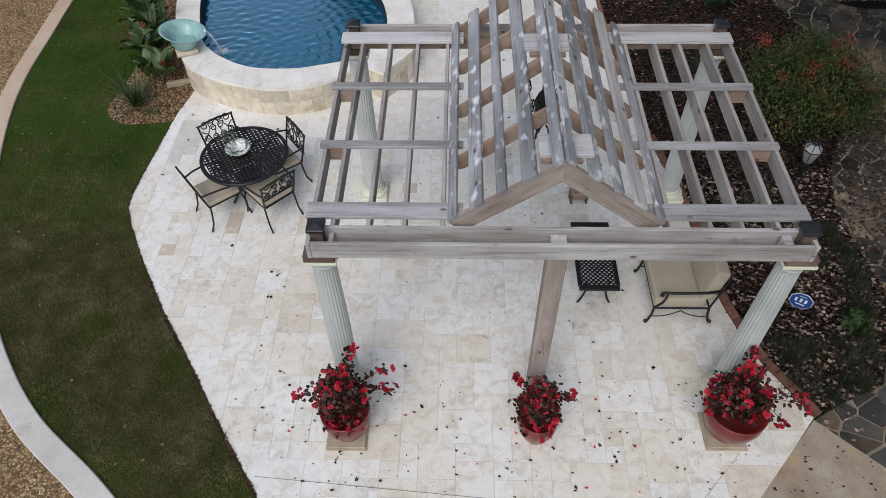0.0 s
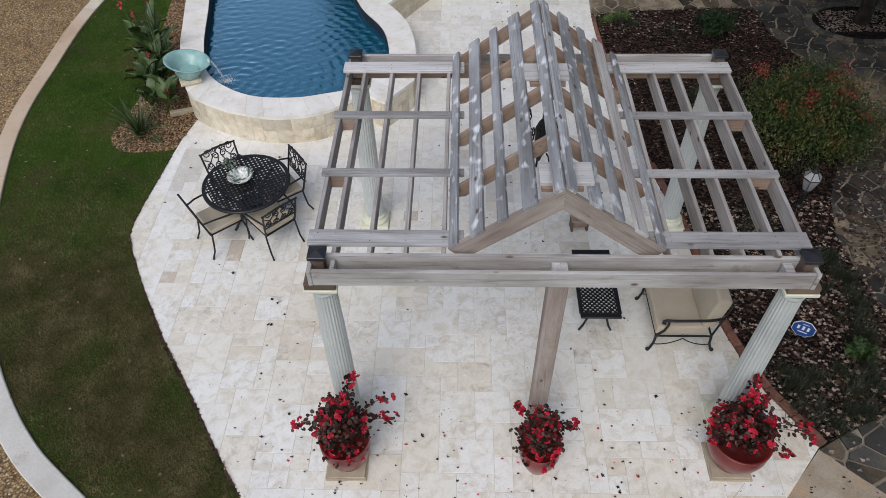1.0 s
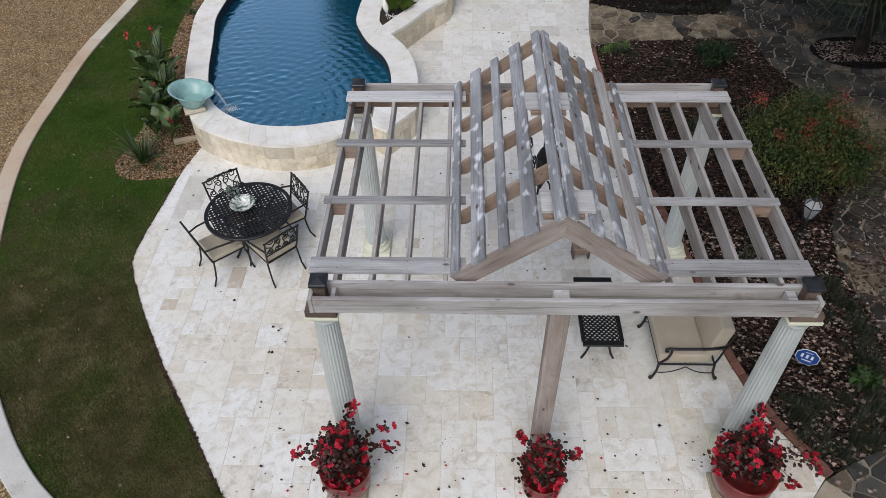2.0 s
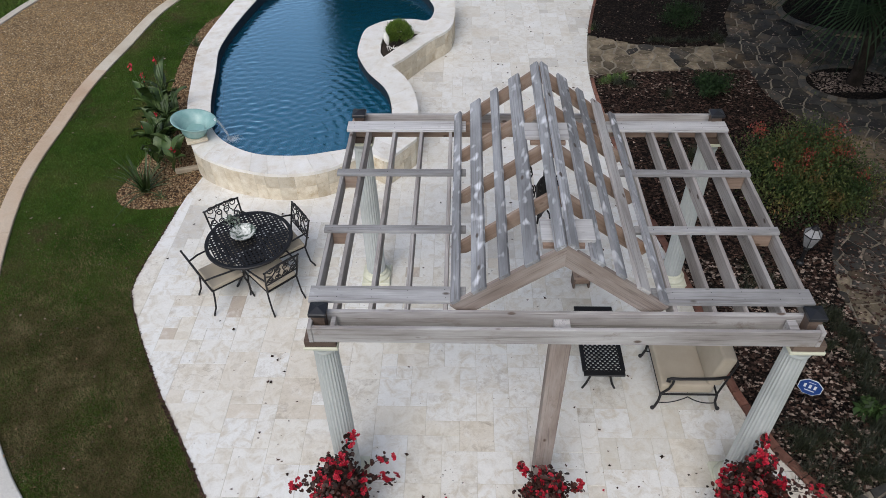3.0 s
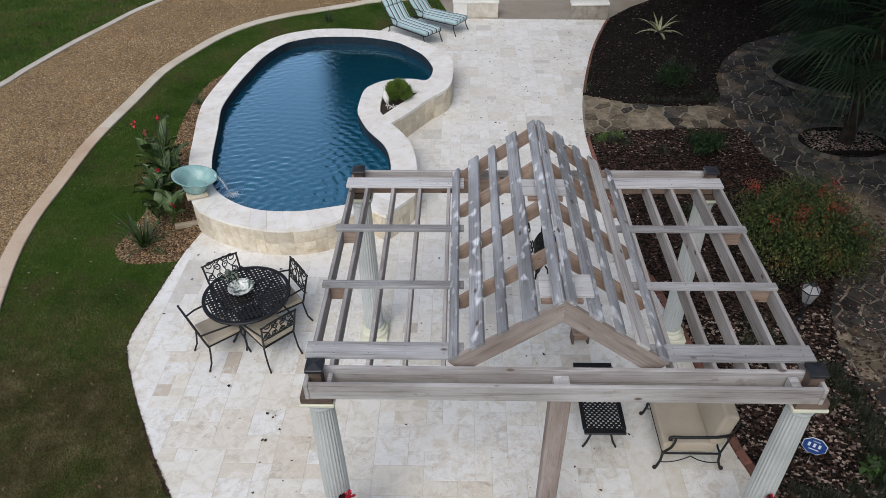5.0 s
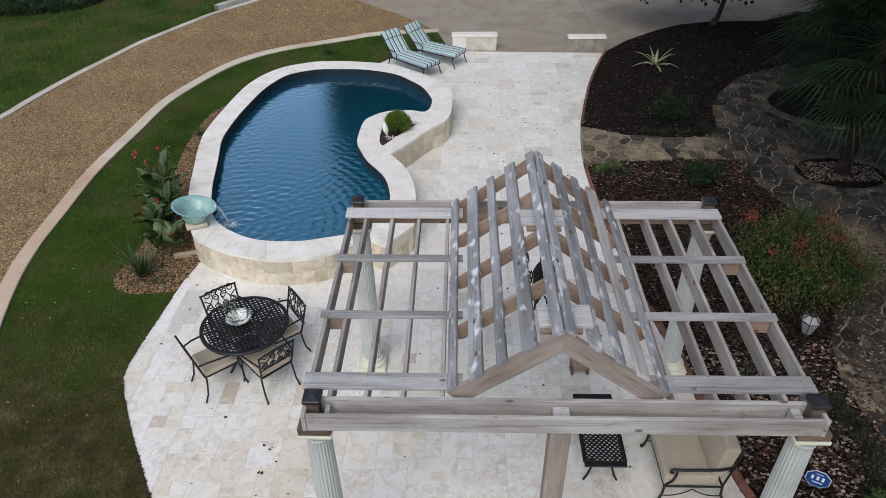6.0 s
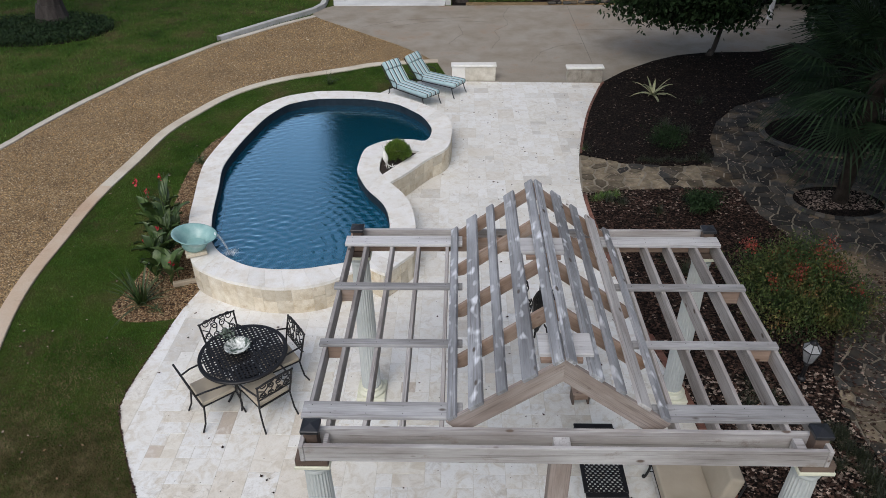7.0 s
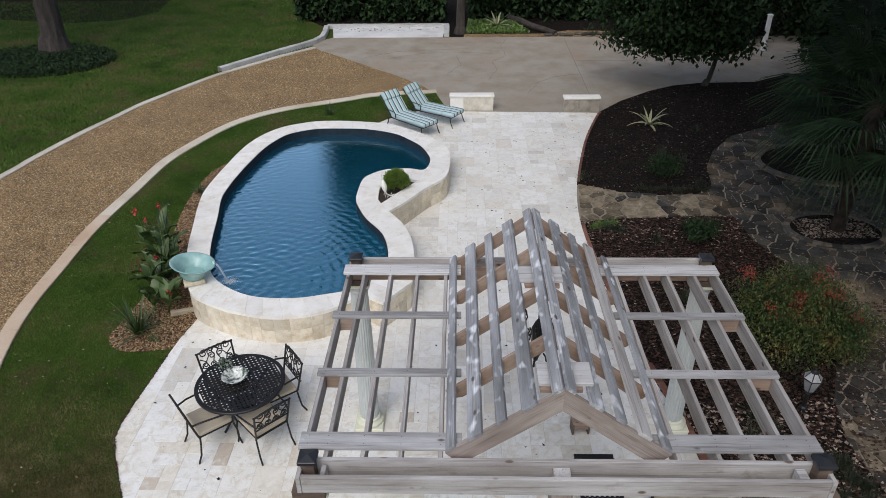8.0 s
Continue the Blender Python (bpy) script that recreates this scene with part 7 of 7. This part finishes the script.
def lawn_blades(poly, count, size, keep_out, label, mat_=None, thin=None):
    p = sprinkle(poly, count, keep_out)
    if thin:
        # thins out away from a centre, along and across a direction
        d = p - np.array(thin[0])
        u, v = d @ np.array(thin[1]), d @ np.array((-thin[1][1], thin[1][0]))
        lumpy = 0.6 + 0.4 * np.sin(3.1 * p[:, 0] + 1.3 * p[:, 1]) * np.cos(2.3 * p[:, 1] - 1.7 * p[:, 0])
        p = p[rng.uniform(0, 1, len(p)) < lumpy * np.exp(-(u / thin[2]) ** 2 - (v / thin[3]) ** 2)]
    n = len(p)
    a = rng.uniform(0, 2 * np.pi, n)
    h = size * rng.uniform(0.5, 1.2, n)
    lean = rng.normal(0, 0.6, (n, 2)) * h[:, None]
    w = 0.14 * size
    q = np.empty((n, 3, 3))
    q[:, 0] = np.column_stack([p[:, 0] - w * np.cos(a), p[:, 1] - w * np.sin(a), np.full(n, -0.03)])
    q[:, 1] = np.column_stack([p[:, 0] + w * np.cos(a), p[:, 1] + w * np.sin(a), np.full(n, -0.03)])
    q[:, 2] = np.column_stack([p[:, 0] + lean[:, 0], p[:, 1] + lean[:, 1], -0.03 + h])
    triangles("grass", q.reshape(-1, 3), mat_ or BLADES, label, "grass")


lawn_near = [tuple(p + (Vector((-5, 12)) - p).normalized() * 0.10) for p in kerb_in] + PATIO_LEFT + [(-5.0, 11), (-5.4, 13), (-5.3, 15), (-5, 16.8), (-4.2, 17.7), (-2.3, 17.8), (-2.6, 18.6), (-1.2, 20.1), (-0.6, 20.8)]
lawn_blades(lawn_near, 640000, 0.030, (PATIO, [tuple(p) for p in CHIP_BED], [tuple(p) for p in pool_out]), "short mown lawn grass between kerb and paving")
lawn_blades([(-7.3, 2.0), (-2.0, 2.0), (-2.0, 8.4), (-7.3, 8.4)], 1200000, 0.032, (PATIO, GRAVEL_AREA), "dry brownish worn grass at the lawn end", THATCH, ((-4.1, 4.6), (-0.58, 0.81), 2.5, 0.95))
lawn_blades([(-7.0, 4.0), (-4.6, 4.0), (-4.6, 7.5), (-7.0, 7.5)], 260000, 0.032, (PATIO, GRAVEL_AREA), "yellowed dry grass beside the kerb", THATCH, ((-5.75, 5.35), (-0.58, 0.81), 0.9, 0.45))
lawn_blades([tuple(p) for p in kerb_out] + [(-6.5, 30), (-7.5, 36), (-30, 36), (-30, 6)], 220000, 0.075, (), "mown lawn grass beyond the gravel")


def pebbles(poly, count, size, material, label, keep_out=()):
    """Loose stones on the gravel: squat four-sided caps, turned at random."""
    p = sprinkle(poly, count, keep_out)
    n = len(p)
    s = size * rng.uniform(0.5, 1.3, (n, 1))
    a = rng.uniform(0, 2 * np.pi, (n, 1)) + np.arange(4) * np.pi / 2
    rim = np.stack([p[:, :1] + s * 0.5 * np.cos(a) * rng.uniform(0.7, 1.25, (n, 4)), p[:, 1:2] + s * 0.5 * np.sin(a) * rng.uniform(0.6, 1.1, (n, 4)), np.full((n, 4), -0.019)], -1)
    top = np.column_stack([p + rng.normal(0, 0.12, (n, 2)) * s, -0.018 + 0.42 * s[:, 0]])
    verts = np.concatenate([rim, top[:, None]], 1).reshape(-1, 3)
    base = (np.arange(n) * 5)[:, None]
    faces = np.concatenate([base + np.array([k, (k + 1) % 4, 4]) for k in range(4)], 0)
    me = bpy.data.meshes.new("pebbles")
    me.from_pydata(verts, [], faces)
    me.materials.append(material)
    tagged(new("pebbles", me), label, "gravel", kind="stuff")


pebbles(GRAVEL_AREA, 150000, 0.030, PEBBLE, "loose golden brown pebbles of the drive")
pebbles(GRAVEL_AREA, 16000, 0.030, PEBBLE_PALE, "pale pebbles scattered through the drive gravel")


def leaf_stars(c, size, spread=0.5):
    """Fallen leaves with five ragged lobes, lying askew and a little curled."""
    n, lobes = len(c), 10
    s = size * rng.uniform(1 - spread, 1 + spread, (n, 1))
    a = rng.uniform(0, 2 * np.pi, (n, 1)) + np.linspace(0, 2 * np.pi, lobes, endpoint=False) + rng.normal(0, 0.12, (n, lobes))
    r = s * np.where(np.arange(lobes) % 2 == 0, 0.56, 0.36) * rng.uniform(0.4, 1.35, (n, lobes))
    tilt = rng.normal(0, 0.22, (n, 2))
    x, y = r * np.cos(a), r * np.sin(a) * rng.uniform(0.6, 1.0, (n, 1))
    z = np.abs(x * tilt[:, :1] + y * tilt[:, 1:]) + r * 0.12
    return np.stack([c[:, :1] + x, c[:, 1:2] + y, c[:, 2:] + z], -1).reshape(-1, 3)


def litter(name, poly, count, size, material, label, z, keep_out=()):
    p = sprinkle(poly, count, keep_out)
    c = np.column_stack([p, np.full(len(p), z) + rng.uniform(0.002, 0.02, len(p))])
    triangles(name, leaf_stars(c, size), material, label, "leaf litter", per=10)


litter("leaf_litter", NEAR_BED, 19000, 0.048, FALLEN, "brown fallen leaves on the mulch bed", -0.008)
litter("leaf_litter", NEAR_BED, 800, 0.045, PALE_LEAF, "pale dry leaves on the mulch bed", 0.0)
litter("leaf_litter", [p for p in NEAR_BED if p[1] < 7.8], 2300, 0.046, PALE_LEAF, "pale maple leaves on the mulch bed by the sign", 0.0)
litter("leaf_litter", FLAGS, 6500, 0.042, PALE_LEAF, "pale dry leaves on the flagstones", 0.012)
litter("leaf_litter", [(5.3, 4.0), (9.0, 3.0), (9.0, 10.5), (6.5, 10.0), (5.4, 7.2)], 2200, 0.048, PALE_LEAF, "pale maple leaves lying on the flagstones", 0.014)
litter("leaf_litter", [(5.3, 4.0), (9.0, 3.0), (9.0, 10.5), (6.5, 10.0), (5.4, 7.2)], 6500, 0.045, FALLEN, "brown leaf mould over the flagstones", 0.012)
litter("leaf_litter", [(7.0, 12.3), (8.5, 12.3), (8.5, 13.1), (7.0, 13.1)], 900, 0.045, PALE_LEAF, "dry leaves and chips round the palm", 0.062)
litter("leaf_litter", FAR_BED, 2500, 0.05, FALLEN, "scattered leaves on the far mulch bed", 0.024)
litter("leaf_litter", FAR_BED, 1900, 0.036, PALE_LEAF, "few pale leaves on the far mulch bed", 0.024)
litter("leaf_litter", [(-2.0, 2.7), (3.1, 2.7), (3.4, 4.2), (-2.9, 4.2)], 160, 0.032, FALLEN, "dark red petals and leaves on the paving near the pots", 0.003)
litter("leaf_litter", PATIO, 300, 0.040, FALLEN, "single dry leaves scattered on the paving", 0.003, ([tuple(p) for p in pool_out],))
litter("leaf_crumbs", PATIO, 1100, 0.013, FALLEN, "crumbs of dry leaves on the paving", 0.002, ([tuple(p) for p in pool_out],))
litter("leaf_litter", lawn_near, 420, 0.035, PALE_LEAF, "dry leaves scattered on the lawn", 0.0, (PATIO, [tuple(p) for p in pool_out]))
edge_strip = [(x - (0.045 if y < 5.5 else 0.016), y) for x, y in PATIO_LEFT[:-2]] + [(x + 0.008, y) for x, y in PATIO_LEFT[-3::-1]]
litter("leaf_litter", edge_strip, 110000, 0.026, FALLEN, "red-brown petals and dead leaves gathered along the paving edge", -0.006)
pp = sprinkle([(-6.2, 3.6), (-3.0, 2.6), (-3.4, 4.6), (-5.6, 7.2)], 90, (PATIO, GRAVEL_AREA))
triangles("leaf_litter", leaf_quads(np.column_stack([pp, np.full(len(pp), 0.008)]), 0.021, 0.3, 2.2, 0.6), DEAD_LEAF, "curled tan leaves on the worn grass", "leaf litter", per=4)
litter("petal_litter", [(-1.9, 2.7), (3.3, 2.7), (3.4, 3.9), (-1.9, 3.9)], 34, 0.030, PETAL, "fallen red petals on the paving round the pots", 0.002)
litter("leaf_litter", [p for p in PATIO if p[1] > 9.8], 130, 0.046, FALLEN, "dark dry leaves scattered on the far paving", 0.003, ([tuple(p) for p in pool_out],))
litter("leaf_litter", [(2.62, 13.1), (5.9, 13.4), (5.9, 12.2), (2.6, 12.2)], 260, 0.05, PALE_LEAF, "pale dry leaves at the edge of the mulch bed", 0.0)
for gx, gy, gl in ((2.98, 12.95, 0.20), (3.15, 13.02, 0.17), (2.86, 12.85, 0.16), (3.30, 13.05, 0.18), (2.90, 15.20, 0.13), (2.96, 15.36, 0.12)):
    grass_clump(gx, gy, -0.02, 130, gl, 1.1, 0.7, 0.012, "tuft of bright green grass at the corner of the bed", BRIGHT_STRAP)
for i in range(15):
    grass_clump(4.1 + 0.115 * i + rng.uniform(-0.05, 0.05), 14.62 + 0.05 * math.sin(i * 1.3), 0.0, 70, rng.uniform(0.13, 0.20), 1.1, 0.7, 0.010, "small clump of fine dark grassy leaves in the bed", DARK_STRAP)
litter("leaf_litter", [(3.97, 3.60), (3.59, 3.20), (3.0, 2.5), (3.4, 1.4), (5.2, 2.2), (4.58, 3.05)], 160, 0.030, FALLEN, "dry leaf bits on the tan concrete path", -0.005)
litter("leaf_litter", [(-5.0, 29.3), (-0.8, 29.6), (-0.8, 30.05), (-5.2, 30.05)], 90, 0.07, FALLEN, "dark dry leaves blown against the low wall", 0.03)
litter("wood_chip_litter", [tuple(p) for p in CHIP_BED], 5000, 0.035, CHIPS, "loose wood chips in the bed", -0.006, ([tuple(p) for p in pool_out],))


# ---------- paving stones, laid last ----------
U = 0.2032


def on_patio(p):
    return inside(p, PATIO)


def on_flags(p):
    return inside(p, FLAGS)


def lay_patio():
    """Travertine in four sizes on a grid, cut along the edge of the patio."""
    x0, y0, nx, ny = -4.9, 1.5, 46, 94
    used = np.zeros((nx, ny), bool)
    r = random.Random(5)
    shapes = [(2, 3), (3, 2), (2, 2), (2, 2), (1, 2), (2, 1), (3, 2), (2, 3), (1, 1)]
    meshes = {}
    rest = bmesh.new()
    made = 0
    # stones whose colour stands out: plan place, size in units, stone
    odd = {}
    for px, py, a, b, stone in ((-4.36, 7.93, 1, 1, TRAVERTINE_DARK), (-3.21, 6.49, 1, 2, TRAVERTINE_DARK), (-4.07, 6.05, 1, 1, TRAVERTINE_DARK), (-2.14, 6.50, 1, 2, TRAVERTINE_TAN), (-0.69, 7.36, 1, 1, TRAVERTINE_DARK),
                                (-2.70, 5.0, 2, 2, TRAVERTINE_TAN), (-2.13, 5.39, 2, 3, TRAVERTINE_TAN), (-2.97, 5.35, 2, 3, TRAVERTINE_TAN), (-1.77, 3.47, 1, 1, TRAVERTINE_TAN), (-0.93, 3.21, 2, 2, TRAVERTINE_TAN),
                                (-3.62, 5.04, 1, 1, TRAVERTINE_TAN), (-0.80, 5.65, 2, 1, TRAVERTINE_TAN)):
        i, j = int((px - x0) / U), int((py - y0) / U)
        odd[i, j] = (a, b, stone)
        for u in range(a):
            for v in range(b):
                if u or v:
                    odd[i + u, j + v] = None
    for j in range(ny):
        for i in range(nx):
            if used[i, j] or odd.get((i, j), 0) is None:
                continue
            fixed = odd.get((i, j))
            for a, b in [fixed[:2]] if fixed else r.sample(shapes, len(shapes)) + [(1, 1)]:
                if fixed or (i + a <= nx and j + b <= ny and not used[i:i + a, j:j + b].any() and not any((i + u, j + v) in odd for u in range(a) for v in range(b))):
                    break
            used[i:i + a, j:j + b] = True
            g = 0.0016
            ax, ay, bx, by = x0 + i * U + g, y0 + j * U + g, x0 + (i + a) * U - g, y0 + (j + b) * U - g
            corners = [(ax, ay), (bx, ay), (bx, by), (ax, by)]
            full = all(inside(c, PATIO) for c in corners)
            planes = [(1, 0, bx), (-1, 0, -ax), (0, 1, by), (0, -1, -ay)]
            poly = corners if full else clip(PATIO, planes)
            if not poly:
                continue
            stone = r.choices((TRAVERTINE, TRAVERTINE_TAN, TRAVERTINE_DARK), (0.94, 0.055, 0.005) if (ax + 2.5) ** 2 + (ay - 5.2) ** 2 > 0.8 else (0.5, 0.5, 0))[0]
            # in this rectangle most stones take the darker, greyer palette
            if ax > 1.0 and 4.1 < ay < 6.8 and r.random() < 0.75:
                stone = TRAVERTINE_DULL
            stone = fixed[2] if fixed else stone
            lift = r.uniform(-0.0015, 0.0015)
            if ay < 7.4 and made < 300 and full:
                made += 1
                key = (a, b, stone.name)
                if key not in meshes:
                    bm = a_box(-a * U / 2 + g, a * U / 2 - g, -b * U / 2 + g, b * U / 2 - g, -0.03, 0.0, bevel=0.002)
                    meshes[key] = mesh_of(bm, "travertine_tile")
                    meshes[key].materials.append(stone)
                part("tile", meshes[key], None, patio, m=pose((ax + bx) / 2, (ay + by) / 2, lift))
            elif not full and ay < 7.4:
                part("tile", slab(poly, -0.03, lift, region=on_patio), stone, patio)
            else:
                slab(poly, -0.03, lift, bm=rest, region=None if full else on_patio)
    tagged(part("paving_rest", rest, TRAVERTINE_REST, patio), kind="stuff")


lay_patio()


def lay_flags():
    """Irregular flagstones: cells round jittered seeds, kept inside the path."""
    path = bpy.data.objects["flagstone_path"]
    r = random.Random(3)
    pitch = 0.29
    seeds = {}
    for i in range(45):
        for j in range(70):
            seeds[i, j] = Vector((2.3 + (i + r.uniform(-0.47, 0.47)) * pitch, 2.0 + (j + r.uniform(-0.47, 0.47)) * pitch))
    rest, tan = bmesh.new(), bmesh.new()
    count = 0
    for (i, j), c in seeds.items():
        planes = []
        for di in range(-3, 4):
            for dj in range(-3, 4):
                o = seeds.get((i + di, j + dj))
                if o is not None and o is not c:
                    d = (o - c).normalized()
                    planes.append((d.x, d.y, d.dot((o + c) / 2) - r.uniform(0.009, 0.025) * (1.5 if c.y > 13 and c.x < 5.6 else 1.0)))
        cell = clip([(c.x - 1, c.y - 1), (c.x + 1, c.y - 1), (c.x + 1, c.y + 1), (c.x - 1, c.y + 1)], planes)
        if not cell or c.x > 11 or not any(inside(p, FLAGS) for p in cell + [(c.x, c.y)]):
            continue
        poly = cell if all(inside(p, FLAGS) for p in cell) else clip(FLAGS, planes)
        if not poly:
            continue
        z = 0.004 + r.uniform(-0.004, 0.006)
        sandy = c.y > 13.0 and c.x < 5.6 and r.random() < 0.88
        if c.y < 7.6 and count < 300:
            count += 1
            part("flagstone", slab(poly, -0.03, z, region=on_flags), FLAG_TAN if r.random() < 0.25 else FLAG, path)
        elif sandy:
            slab(poly, -0.03, z, bm=tan, region=on_flags)
        else:
            slab(poly, -0.03, z, bm=rest, region=on_flags)
    mouth = [p for p in right_edge if 12.6 < p.y < 15.3]
    part("joint", slab([(p.x + 0.003, p.y) for p in mouth] + [(p.x + 0.10, p.y) for p in mouth[::-1]], -0.03, -0.012), FLAG_MORTAR, path)
    # the far stones carry their shade in the colour
    if rest.verts:
        tagged(part("flagstone_rest", rest, FLAG_SHADED, path), kind="stuff")
        tagged(part("sandy_flagstones", tan, FLAG_TAN, path), kind="stuff")


lay_flags()

# open joints across the near paving
for a, b in (((-2.17, 2.92), (-0.03, 2.75)), ((-0.03, 2.75), (1.9, 2.60)), ((3.05, 3.27), (2.1, 2.29))):
    d = (Vector(b) - Vector(a)).normalized() * 0.0013
    part("joint", slab([(a[0] + d.y, a[1] - d.x), (b[0] + d.y, b[1] - d.x), (b[0] - d.y, b[1] + d.x), (a[0] - d.y, a[1] + d.x)], -0.02, 0.0045), JOINT, patio)


def lay_edging(line, label):
    """A row of bricks set on end along a line."""
    edge = tagged(new("brick_edging"), label, "edging", kind="structure")
    s, run = [], 0.0
    me = mesh_of(a_box(-0.098, 0.098, -0.05, 0.05, -0.05, 0.05, bevel=0.006), "edging_brick")
    me.materials.append(BRICK)
    want = 0.1
    for a, b in zip(line, line[1:]):
        d = (b - a).length
        while run + d >= want:
            p = a.lerp(b, (want - run) / d)
            dr = (b - a).normalized()
            want += 0.206
            if 12.98 < p.y < 14.98:
                continue
            slim = 1.0 if p.y < 8.5 else 0.62
            part("brick", me, None, edge, m=pose(p.x - dr.y * 0.055 * slim, p.y + dr.x * 0.055 * slim, -0.008 + rng.uniform(-0.006, 0.006), 0, 0, math.degrees(math.atan2(dr.y, dr.x))) @ Matrix.Diagonal((1, slim, 1, 1)))
        run += d


lay_edging(right_edge, "row of red-brown bricks between paving and mulch bed")
